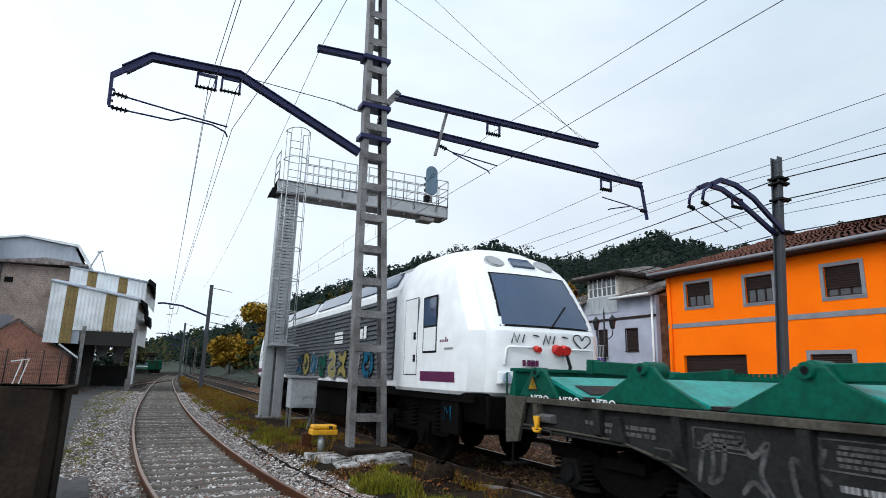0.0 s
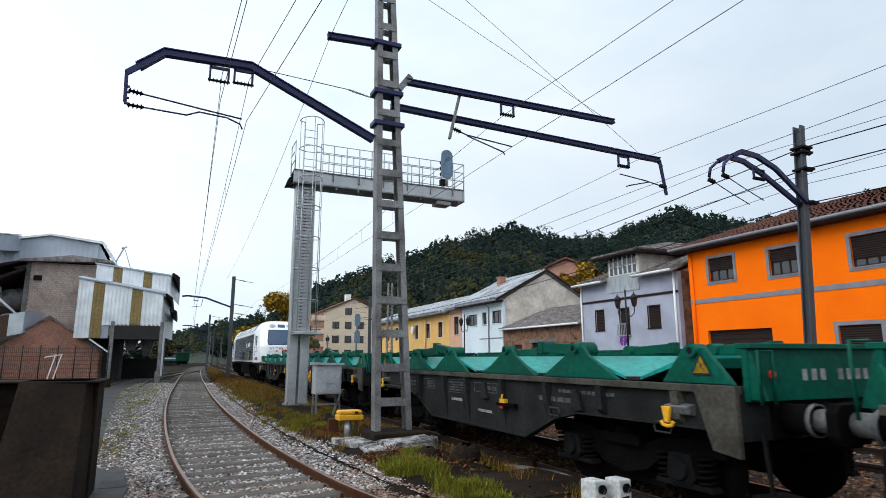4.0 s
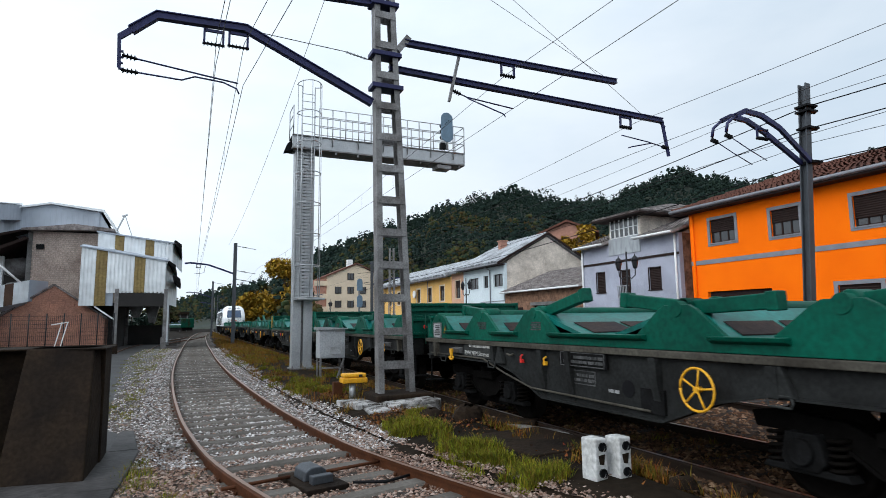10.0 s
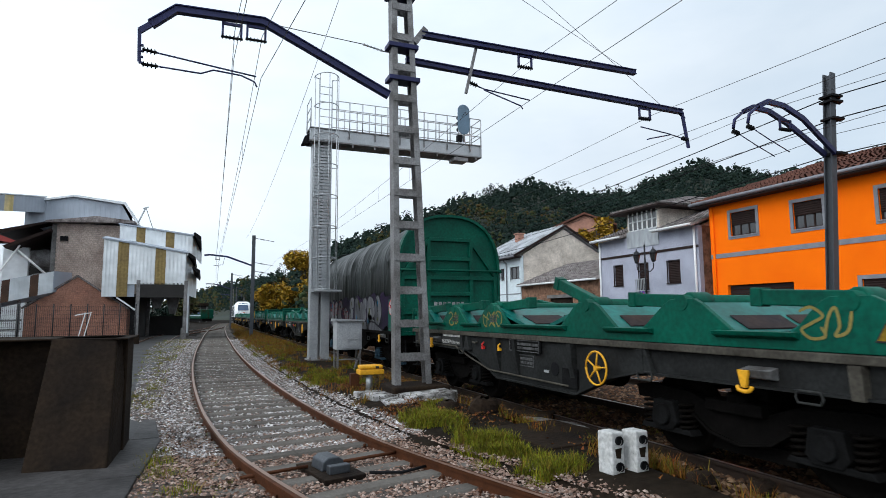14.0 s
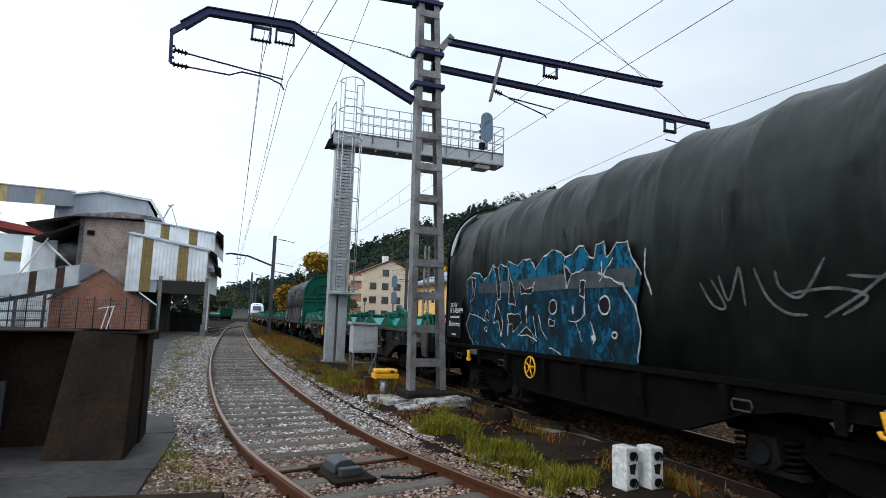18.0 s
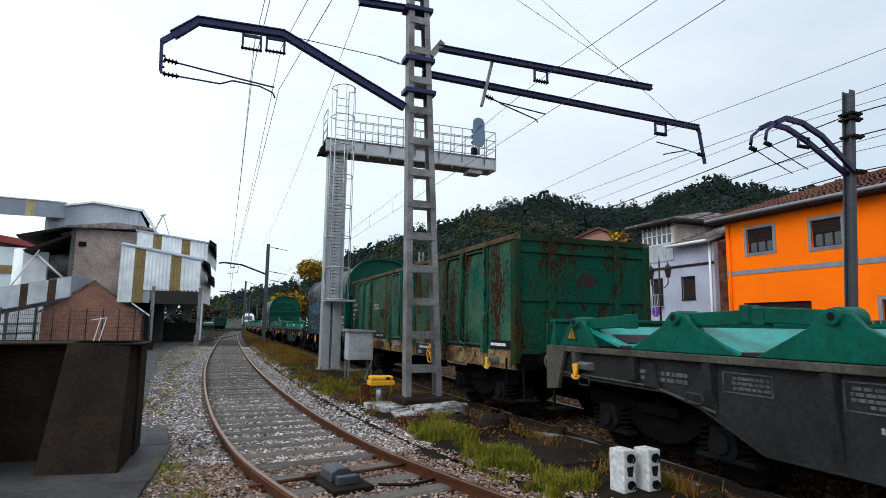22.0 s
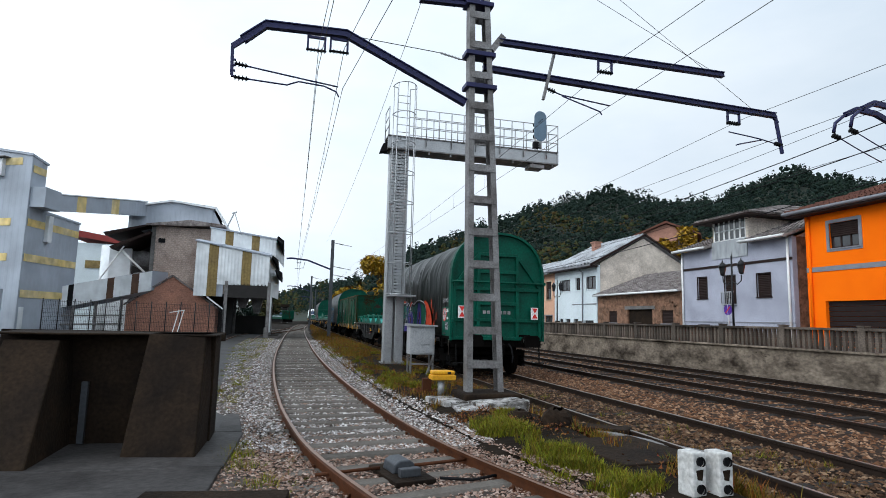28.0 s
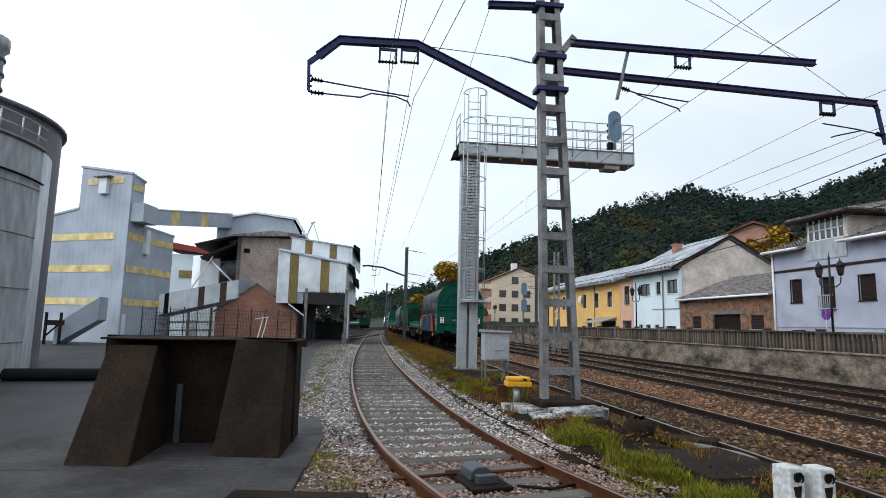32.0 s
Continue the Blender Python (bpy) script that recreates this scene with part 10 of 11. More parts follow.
# cream apartment block closing the street
th = thing("cream_apartments", "cream four-storey apartment block with balconies", "apartment block")
front_y = 104.0
g = Shape().prism([(23.2, 0.5), (32.2, 0.5), (32.2, 10.6), (28.6, 12.2), (23.2, 9.9)], "y", front_y, front_y + 12)
g.link("wall", M["wall_tan"], th, "plain cream render")
g = Shape().prism([(22.8, 9.75), (28.6, 12.25), (32.6, 10.55), (32.6, 10.75), (28.6, 12.5), (22.8, 9.98)], "y", front_y - 0.3, front_y + 12.3)
g.link("roof", M["tile_red"], th)
Shape().box(27.7, front_y + 3, 12.0, 28.7, front_y + 4, 13.4).link("chimney", M["white"], th)
for i in range(3):
    for j in range(4):
        x, z = 25.2 + 2.3 * i, 1.9 + 2.5 * j
        if i != 1 and j == 3:
            continue
        w = new("window")
        w.parent = th
        Shape().box(x - 0.55, front_y - 0.03, z, x + 0.55, front_y + 0.02, z + 1.15).link("pane", M["pane"], w)
        g = Shape()
        for a, b, c, d in ((x - 0.6, x - 0.5, z, z + 1.2), (x + 0.5, x + 0.6, z, z + 1.2), (x - 0.04, x + 0.04, z, z + 1.15), (x - 0.6, x + 0.6, z - 0.08, z)):
            g.box(a, front_y - 0.07, c, b, front_y - 0.01, d)
        g.link("window_frame", M["shutter"], w)
Shape().box(21.3, front_y + 0.5, 0.5, 23.2, front_y + 11, 9.4).link("brick_wing", M["brick_red"], th, "red brick wing with balconies")
for j in range(4):
    b = Shape().box(20.9, front_y + 0.3, 1.3 + 2.3 * j, 23.2, front_y + 0.6, 1.45 + 2.3 * j).box(20.9, front_y + 0.25, 1.45 + 2.3 * j, 23.2, front_y + 0.3, 2.2 + 2.3 * j)
    b.link("balcony", M["wall_tan"], th)
rh = thing("hill_house", "red-roofed house half hidden on the hillside", "house")
Shape().prism([(-4, 0), (4, 0), (4, 3.4), (0, 5.0), (-4, 3.4)], "y", -4, 4).link("wall", M["brick_red"], rh)
Shape().prism([(-4.6, 3.2), (0, 5.1), (4.6, 3.2), (4.6, 3.45), (0, 5.4), (-4.6, 3.45)], "y", -4.6, 4.6).link("roof", M["tile_red"], rh)
for x in (-2, 1):
    w = new("window")
    w.parent = rh
    Shape().box(x, -4.03, 1.2, x + 1.1, -3.98, 2.4).link("pane", M["pane"], w)
    Shape().box(x - 0.1, -4.06, 1.05, x + 1.2, -4.0, 1.2).link("window_sill", M["white"], w)
rh.matrix_basis = pose(55, 75, 11.2, 0, 0, -40)


def street_lamp(x, y, label):
    t = thing("street_lamp", label, "street lamp", pose(x, y, S), "street lamps")
    Shape().cyl((0, 0, 0), (0, 0, 0.5), 0.10, 0.07, 12).cyl((0, 0, 0.5), (0, 0, 3.55), 0.045, 0.035, 10).cyl((0, 0, 0.5), (0, 0, 0.56), 0.09, n=12).cyl((0, 0, 3.5), (0, 0, 3.75), 0.02, 0.005, 8).link("post", M["iron"], t)
    for s in (-1, 1):
        Shape().tube([(0, 0, 2.55), (0, s * 0.28, 2.42), (0, s * 0.48, 2.55), (0, s * 0.50, 2.78)], 0.022).link("arm", M["iron"], t)
        g = Shape().lathe([(0.04, 2.80), (0.09, 2.84), (0.145, 3.14), (0.17, 3.16), (0.11, 3.28), (0.03, 3.36), (0.015, 3.44)], (0, s * 0.50, 0), 6)
        g.link("lantern", M["iron"], t, "black lantern")
        Shape().lathe([(0.095, 2.87), (0.15, 3.13)], (0, s * 0.50, 0), 6).link("lantern_glass", M["pane"], t)
    return t


lamp_a = street_lamp(16.95, 19.2, "black cast-iron street lamp with two lanterns")
for y in (34.6, 52, 74, 92):
    copy_thing(lamp_a, pose(16.95, y, S))
sg = thing("no_parking_sign", "round violet sign on a grey post", "road sign", pose(16.85, 19.35, S))
Shape().cyl((0, 0, 0), (0, 0, 1.65), 0.025, n=8).link("post", M["galv"], sg)
Shape().cyl((-0.02, 0, 1.43), (0.0, 0, 1.43), 0.21, n=24).link("disc", M["violet"], sg)
Shape().beam((-0.024, -0.12, 1.55), (-0.024, 0.12, 1.31), 0.04, 0.006, up=(1, 0, 0)).link("bar", M["red"], sg)
ms = thing("main_signal", "grey signal post with round-ended lamp cases", "signal", pose(12.6, 45, -0.2))
Shape().cyl((0, 0, 0), (0, 0, 5.2), 0.07, n=10).link("post", M["galv_old"], ms)
for z in (3.0, 4.3):
    Shape().prism([(-0.22, z), (0.22, z), (0.22, z + 0.8), (0.1, z + 0.95), (-0.1, z + 0.95), (-0.22, z + 0.8)], "y", -0.2, -0.12).link("lamp_case", M["sig_blue"], ms)


# ---- the works beyond the yard ----
def sheet_wall(parent, p, q, z0, z1, material, name="cladding", pitch=0.30, z1b=None, z0b=None, label="", out=0.012):
    """Profiled steel sheet from p to q (x, y), its top running from z1 to z1b, ribs standing out."""
    a, b = Vector((*p, 0)), Vector((*q, 0))
    d = (b - a)
    n = Vector((d.y, -d.x, 0)).normalized()
    L = d.length
    z1b, z0b = z1 if z1b is None else z1b, z0 if z0b is None else z0b
    k = max(1, round(L / pitch))
    pts = []
    for i in range(k):
        for u, o in ((0.0, 0.0), (0.42, 0.0), (0.5, out), (0.88, out)):
            pts.append(((i + u) / k, o))
    pts.append((1.0, 0.0))
    low = [a + d * u + n * o + Vector((0, 0, z0 + (z0b - z0) * u)) for u, o in pts]
    top = [a + d * u + n * o + Vector((0, 0, z1 + (z1b - z1) * u)) for u, o in pts]
    return Shape().grid([low, top], False).link(name, material, parent, label)


# loading shed with olive stripes over the works track
ls = thing("loading_shed", "pale sheet-clad loading shed with olive stripes", "shed")
LY = 47.0


def striped(p, q, z0, z1, z1b, stripes, name):
    """A wall of pale sheets with darker bands at the given parts of its length."""
    edges = [0.0]
    for s, e in stripes:
        edges += [s, e]
    edges.append(1.0)
    for i, (u, v) in enumerate(zip(edges, edges[1:])):
        a = (p[0] + (q[0] - p[0]) * u, p[1] + (q[1] - p[1]) * u)
        b = (p[0] + (q[0] - p[0]) * v, p[1] + (q[1] - p[1]) * v)
        sheet_wall(ls, a, b, z0 + (0.9 if z0 == 3.0 and u > 0.29 else 0.0), z1 + (z1b - z1) * u, M["panel_brown"] if i % 2 else M["panel_white"], name, 0.25, z1 + (z1b - z1) * v, label="olive stripe" if i % 2 else "")


striped((-6.75, LY), (-1.40, LY), 3.0, 7.15, 6.25, [(0.17, 0.30), (0.62, 0.75)], "front_sheet")
striped((-6.0, LY + 1.6), (-1.0, LY + 1.6), 6.3, 8.45, 7.8, [(0.22, 0.34), (0.62, 0.74)], "upper_sheet")
# dark slab across the bay, coloured as the shade of the opening
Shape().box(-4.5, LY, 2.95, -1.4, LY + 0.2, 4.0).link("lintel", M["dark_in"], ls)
Shape().box(-6.75, LY + 0.08, 3.0, -4.7, LY + 0.2, 7.0).link("backing", M["panel_grey"], ls)
Shape().box(-4.7, LY + 0.08, 3.95, -1.4, LY + 0.2, 6.2).link("backing", M["panel_grey"], ls)
sheet_wall(ls, (-1.40, LY), (-0.75, LY + 11), 3.2, 6.25, M["panel_white"], "side_sheet", 0.3, 5.9)
sheet_wall(ls, (-1.38, LY), (-1.15, LY + 3.2), 0.3, 4.0, M["panel_white"], "leg_sheet", 0.3)
Shape().box(-1.55, LY + 0.05, -0.1, -1.25, LY + 3.2, 0.7).link("plinth", M["concrete"], ls)
sheet_wall(ls, (-1.0, LY + 1.6), (-0.4, LY + 11), 6.3, 7.8, M["panel_white"], "side_sheet", 0.3, 7.5)
for z, x in ((7.75, -0.95), (6.2, -1.3), (5.2, -0.95)):
    Shape().prism([(x, z), (x + 0.5, z - 0.45), (x + 0.55, z - 0.2), (x + 0.1, z + 0.12)], "y", LY + 0.2, LY + 10).link("hood", M["black"], ls, "dark rain hood")
tiled_slope(ls, (-6.1, LY + 1.5, 8.5), (-6.1, LY + 11, 8.5), (-0.9, LY + 11, 7.85), (-0.9, LY + 1.5, 7.85), 1, 1, M["panel_grey"], rolls=False)
tiled_slope(ls, (-6.85, LY - 0.1, 7.2), (-6.85, LY + 1.7, 7.5), (-1.3, LY + 1.7, 6.6), (-1.3, LY - 0.1, 6.3), 1, 1, M["panel_grey"], rolls=False)
for x, y in ((-4.45, LY + 0.1), (-4.45, LY + 9), (-1.3, LY + 9), (-1.32, LY + 0.1)):
    Shape().box(x - 0.12, y - 0.12, -0.1, x + 0.12, y + 0.12, 4.2).link("column", M["galv_old"], ls)
Shape().beam((-5.8, LY + 0.1, 2.95), (-4.5, LY + 0.1, 2.0), 0.10, 0.10).link("knee_brace", M["panel_white"], ls)
# dark slabs inside the shed, coloured as its indoor shade
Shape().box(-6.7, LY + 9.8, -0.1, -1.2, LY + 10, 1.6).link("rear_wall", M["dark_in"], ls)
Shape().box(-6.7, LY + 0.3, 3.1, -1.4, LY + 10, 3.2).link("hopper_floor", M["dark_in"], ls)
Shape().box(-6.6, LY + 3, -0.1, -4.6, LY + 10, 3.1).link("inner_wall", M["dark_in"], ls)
for x, z in ((-3.4, 2.2), (-2.3, 1.8)):
    Shape().prism([(x - 0.5, 3.1), (x + 0.5, 3.1), (x + 0.2, z), (x - 0.2, z)], "y", LY + 3, LY + 4).link("chute", M["galv_old"], ls)

# old brick block with a torn sheet roof, upper shed
ob_ = thing("brick_mill", "weathered brick mill block under a torn sheet roof", "factory building")
BY = 52.0
Shape().box(-10.7, BY, -0.1, -5.6, BY + 8, 8.75).link("core_wall", M["mortar"], ob_, "weathered mortar")
courses = Shape()
course_h = 0.155
rg = random.Random(8)
for j in range(56):
    z = 0.1 + j * course_h
    x = -10.68 + (0.15 if j % 2 else 0)
    while x < -5.7:
        w = rg.uniform(0.26, 0.30)
        courses.box(x, BY - 0.03 - rg.random() * 0.015, z, min(x + w, -5.62), BY + 0.01, z + course_h - 0.03)
        x += w + 0.03
tagged(courses.link("brickwork", mat("grey_brown_brick", (0.55, 0.45, 0.39), 0.9, dark=(0.33, 0.25, 0.21), scale=0.8, amount=0.9, fine=12, bump=0.3), ob_, quick=True), kind="stuff")
Shape().box(-10.95, BY - 0.1, -0.1, -10.65, BY + 0.3, 8.7).link("pier", M["concrete"], ob_)
Shape().box(-10.4, BY - 0.16, 7.4, -9.9, BY + 0.02, 7.75).link("socket", M["black"], ob_)
Shape().prism([(-11.3, 8.72), (-5.3, 8.95), (-5.3, 9.1), (-8.0, 9.35), (-9.2, 9.15), (-11.3, 8.86)], "y", BY - 0.7, BY + 8.3).link("torn_roof", M["tile_old"], ob_, "torn grey roofing")
Shape().prism([(-14.2, 7.7), (-11.0, 8.72), (-11.0, 8.85), (-14.4, 7.95)], "y", BY - 0.6, BY + 6).link("lean_to_roof", M["shutter"], ob_)
Shape().prism([(-13.6, 6.6), (-10.9, 8.0), (-10.9, 8.2), (-13.8, 6.8)], "y", BY - 0.9, BY + 4).link("lean_to_roof", M["shutter"], ob_)
# dark slab under the lean-to, coloured as the shade there
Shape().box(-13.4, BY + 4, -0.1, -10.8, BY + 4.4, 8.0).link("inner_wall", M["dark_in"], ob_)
Shape().box(-14.2, BY + 1, -0.1, -12.6, BY + 1.4, 6.9).link("side_panel", M["panel_white"], ob_)
for z, r in ((4.2, 0.9), (6.0, 1.1)):
    Shape().lathe([(0.1, z - 0.9), (r, z - 0.4), (r, z + 0.7), (0.1, z + 0.9)], (-11.6, BY + 1.9, 0), 18).link("vessel", M["galv_old"], ob_, "grey round vessel")
Shape().tube([(-13.0, BY - 0.5, 6.6), (-10.9, BY - 0.4, 4.6)], 0.09).link("pipe", M["white"], ob_)
Shape().tube([(-12.8, BY - 0.6, 6.9), (-15.4, BY - 0.8, 2.2)], 0.07).link("pipe", M["white"], ob_)
us = thing("upper_shed", "pale grey sheet-clad shed above the mill", "factory building")
Shape().prism([(-13.0, 8.3), (-6.6, 8.95), (-5.6, 8.95), (-6.5, 10.6), (-9.8, 11.0), (-13.0, 10.3)], "y", BY + 1.0, BY + 8).link("core", M["panel_grey"], us)
sheet_wall(us, (-13.0, BY + 0.95), (-9.8, BY + 0.95), 8.5, 10.3, M["panel_grey"], "cladding", 0.35, 11.0)
sheet_wall(us, (-9.8, BY + 0.95), (-6.5, BY + 0.95), 8.8, 11.0, M["panel_grey"], "cladding", 0.35, 10.6)
Shape().prism([(-13.2, 10.28), (-9.8, 11.02), (-6.3, 10.62), (-5.3, 9.0), (-5.2, 9.1), (-6.2, 10.8), (-9.8, 11.16), (-13.2, 10.42)], "y", BY + 0.7, BY + 8.2).link("roof_edge", M["panel_white"], us)
crane = thing("davit", "small steel davit on the shed roof", "davit", pose(-4.9, BY + 1.6, 8.6))
Shape().beam((-0.7, 0, 0), (0.1, 0, 2.0), 0.10, 0.10).beam((0.1, 0, 2.0), (0.75, 0, 0.1), 0.06, 0.06).beam((-0.1, 0, 1.9), (0.3, 0, 2.05), 0.12, 0.10).link("frame", M["galv"], crane)

# red brick gable before the mill
gb2 = thing("brick_gable", "bare red brick gable of a low shed", "shed")
Shape().prism([(-11.45, -0.1), (-5.2, -0.1), (-5.2, 2.1), (-8.4, 4.4), (-11.45, 2.2)], "y", 48.0, 50.5).link("wall", M["brick_red"], gb2, "bare red brick")
courses = Shape()
rg = random.Random(9)
for j in range(30):
    z = 0.0 + j * 0.145
    lo = -11.4 if z < 2.1 else -11.4 + (z - 2.1) / 2.25 * 3.0
    hi = -5.25 if z < 2.1 else -5.25 - (z - 2.1) / 2.25 * 3.15
    x = lo + (0.14 if j % 2 else 0)
    while x < hi - 0.1:
        w = min(rg.uniform(0.25, 0.29), hi - x)
        if rg.random() < 0.93:
            courses.box(x, 47.965 - rg.random() * 0.012, z, x + w, 48.01, z + 0.12)
        x += w + 0.022
tagged(courses.link("brickwork", mat("flaked_red_brick", (0.48, 0.235, 0.16), 0.9, dark=(0.30, 0.155, 0.115), scale=1.0, amount=0.9, fine=14, bump=0.3, rust=(0.45, 0.36, 0.30), rust_at=0.66), gb2, quick=True), kind="stuff")
g = Shape().beam((-11.6, 47.95, 2.2), (-8.4, 47.95, 4.5), 0.25, 0.10).beam((-5.1, 47.95, 2.15), (-8.4, 47.95, 4.5), 0.25, 0.10)
g.link("verge", M["tile_old"], gb2)
Shape().box(-6.6, 47.9, 1.9, -5.4, 47.97, 2.5).link("patch", M["brick_red"], gb2)

# slanting conveyor gallery on posts
cg = thing("conveyor_gallery", "slanting pale conveyor gallery with brown stripes", "conveyor")
GA, GB = (-15.1, 44.0, 3.1), (-9.8, 47.7, 4.75)


def along(u):
    return (GA[0] + (GB[0] - GA[0]) * u, GA[1] + (GB[1] - GA[1]) * u), GA[2] + (GB[2] - GA[2]) * u


cuts = [0.0, 0.16, 0.21, 0.36, 0.53, 0.60, 0.78, 0.86, 1.0]
# span 1 is an open bay: a black sheet holds its inner shade
for i, (u, w) in enumerate(zip(cuts, cuts[1:])):
    (a, za), (b, zb) = along(u), along(w)
    sheet_wall(cg, a, b, za - 1.45, za, M["black"] if i == 1 else M["panel_rust"] if i in (4, 6) else M["panel_white"], "side_sheet", 0.3, zb, zb - 1.45, label="brown stripe" if i in (4, 6) else "")
v = [(p[0] + o * 0.55, p[1] + o, z + dz) for p, z in (along(0), along(1)) for o in (0.06, 1.5) for dz in (-1.42, 0.03)]
Shape().add(v, [(0, 1, 3, 2), (4, 6, 7, 5), (0, 4, 5, 1), (2, 3, 7, 6), (1, 5, 7, 3), (0, 2, 6, 4)]).link("core", M["panel_grey"], cg)
for u in (0.03, 0.2, 0.42, 0.68):
    (x, y), z = along(u)
    Shape().box(x - 0.08, y + 0.3, -0.1, x + 0.08, y + 0.46, z - 1.4).link("post", M["galv_old"], cg)
for z in (0.7, 1.3):
    Shape().beam((-15.0, 44.25, z), (-11.3, 46.9, z + 0.1), 0.08, 0.12).link("rail", M["galv_old"], cg)
# high conveyor to the tall silo house
hc = thing("high_conveyor", "pale enclosed conveyor bridge with yellow bands", "conveyor")
HA, HB = (-15.28, 41.5), (-11.7, BY + 1.0)
cuts = [0.0, 0.06, 0.28, 0.36, 0.60, 0.68, 1.0]
for i, (u, w) in enumerate(zip(cuts, cuts[1:])):
    a, b = ((HA[0] + (HB[0] - HA[0]) * k, HA[1] + (HB[1] - HA[1]) * k) for k in (u, w))
    sheet_wall(hc, a, b, 7.87 + 1.8 * u, 8.95 + 1.92 * u, M["panel_yellow"] if i in (0, 2, 4) else M["panel_grey"], "side_sheet", 0.4, 8.95 + 1.92 * w, 7.87 + 1.8 * w)
a, b = Vector((*HA, 8.41)), Vector((*HB, 10.27))
Shape().beam(a + Vector((-0.75, 0.2, 0)), b + Vector((-0.75, 0.2, 0)), 1.3, 1.0).link("core", M["panel_grey"], hc)
Shape().beam(a + Vector((-0.70, 0.2, 0.58)), b + Vector((-0.70, 0.2, 0.66)), 1.6, 0.07).link("roof", M["panel_white"], hc)

# tall silo house: a broad wall, a flank running back, a tower on the corner
sh = thing("silo_house", "tall grey sheet-clad silo house with yellow bands", "factory building")
SC = Vector((-15.4, 40.0))


def left_at(u, out=0.0):
    p = SC + Vector((-5.1, 2.5)) * u + Vector((-0.44, -0.90)) * out
    return (p.x, p.y)


def right_at(u, out=0.0):
    p = SC + Vector((1.1, 5.7)) * u + Vector((0.98, -0.19)) * out
    return (p.x, p.y)


sheet_wall(sh, left_at(1.9), left_at(0.786), -0.1, 7.9, M["panel_grey"], "cladding", 0.45, 8.93, label="grey sheet cladding")
sheet_wall(sh, left_at(0.786), left_at(0), -0.1, 11.85, M["panel_grey"], "cladding", 0.45, 11.1, label="grey sheet cladding")
sheet_wall(sh, right_at(0), right_at(0.258), -0.1, 11.1, M["panel_grey"], "cladding", 0.45, 10.86, label="grey sheet cladding")
sheet_wall(sh, right_at(0.258), right_at(1.0), -0.1, 7.85, M["panel_grey"], "cladding", 0.45, 7.75, label="grey sheet cladding")


def roof(name, corners):
    """A roof slab over four corners (x, y, z)."""
    v = [Vector(c) for c in corners]
    Shape().add(v + [c - Vector((0, 0, 0.14)) for c in v], [(0, 1, 2, 3), (7, 6, 5, 4)] + [(i, (i + 1) % 4, 4 + (i + 1) % 4, 4 + i) for i in range(4)]).link(name, M["panel_grey"], sh)


roof("tower_roof", [(*left_at(0.80, 0.08), 11.88), (*left_at(-0.01, 0.08), 11.13), (*right_at(0.27, 0.08), 10.89), (-18.4, 44.0, 11.4)])
roof("roof", [(*left_at(1.9, 0.06), 7.92), (*left_at(0.78, 0.06), 8.95), (-18.0, 46.0, 8.6), (-24.0, 47.0, 7.8)])
roof("roof", [(*right_at(0.25, 0.06), 7.88), (*right_at(1.01, 0.06), 7.78), (-18.0, 47.0, 8.0), (-18.5, 42.5, 8.0)])
Shape().add([(*left_at(0.786), 8.0), (*left_at(0.786), 11.8), (-18.4, 44.0, 11.3), (-18.4, 44.0, 8.0)], [(0, 1, 2, 3)]).link("tower_wall", M["panel_grey"], sh)
Shape().add([(*right_at(0.258), 7.6), (*right_at(0.258), 10.8), (-18.4, 44.0, 11.3), (-18.4, 44.0, 7.6)], [(0, 1, 2, 3)]).link("tower_wall", M["panel_grey"], sh)
Shape().add([(*right_at(1.0), -0.1), (*right_at(1.0), 7.7), (-18.0, 47.0, 7.9), (-18.0, 47.0, -0.1)], [(0, 1, 2, 3)]).link("rear_wall", M["panel_grey"], sh)
for z in (2.36, 4.54, 6.68):
    sheet_wall(sh, left_at(1.6, 0.03), left_at(0.19, 0.03), z, z + 0.46, M["panel_yellow"], "yellow_band", 0.45, label="faded yellow band")
    sheet_wall(sh, right_at(0.02, 0.03), right_at(0.99, 0.03), z, z + 0.46, M["panel_yellow"], "yellow_band", 0.45, label="faded yellow band")
sheet_wall(sh, left_at(0.68, 0.03), left_at(0.12, 0.03), 10.45, 10.9, M["panel_yellow"], "yellow_band", 0.45)
sheet_wall(sh, right_at(0.02, 0.03), right_at(0.25, 0.03), 10.0, 10.45, M["panel_yellow"], "yellow_band", 0.45)


def on_wall(name, at, u0, u1, z0, z1, depth, material, label=""):
    """A box standing out from one of the clad walls."""
    a, b, c, d = at(u0, 0.0), at(u1, 0.0), at(u1, depth), at(u0, depth)
    Shape().prism([a, b, c, d], "z", z0, z1).link(name, material, sh, label, bevel=0.015)


on_wall("vent_box", left_at, 0.34, 0.46, 9.75, 10.85, 0.25, M["panel_white"])
on_wall("vent_hood", left_at, 0.28, 0.52, 10.88, 10.95, 0.45, M["galv_old"])
on_wall("vent_box", right_at, 0.32, 0.40, 5.9, 7.6, 0.25, M["panel_white"])
on_wall("service_door", right_at, 0.03, 0.10, -0.1, 1.8, 0.06, M["panel_white"], "white service door")
on_wall("conveyor_head", right_at, 0.02, 0.30, 7.85, 9.1, 0.9, M["panel_grey"], "grey casing round the conveyor head")
v = [(-17.9, 37.3, 1.1), (-15.9, 38.1, 2.8), (-15.9, 39.3, 2.8), (-17.9, 38.8, 1.1), (-17.9, 37.3, -0.1), (-15.9, 38.1, 1.4), (-15.9, 39.3, 1.4), (-17.9, 38.8, -0.1)]
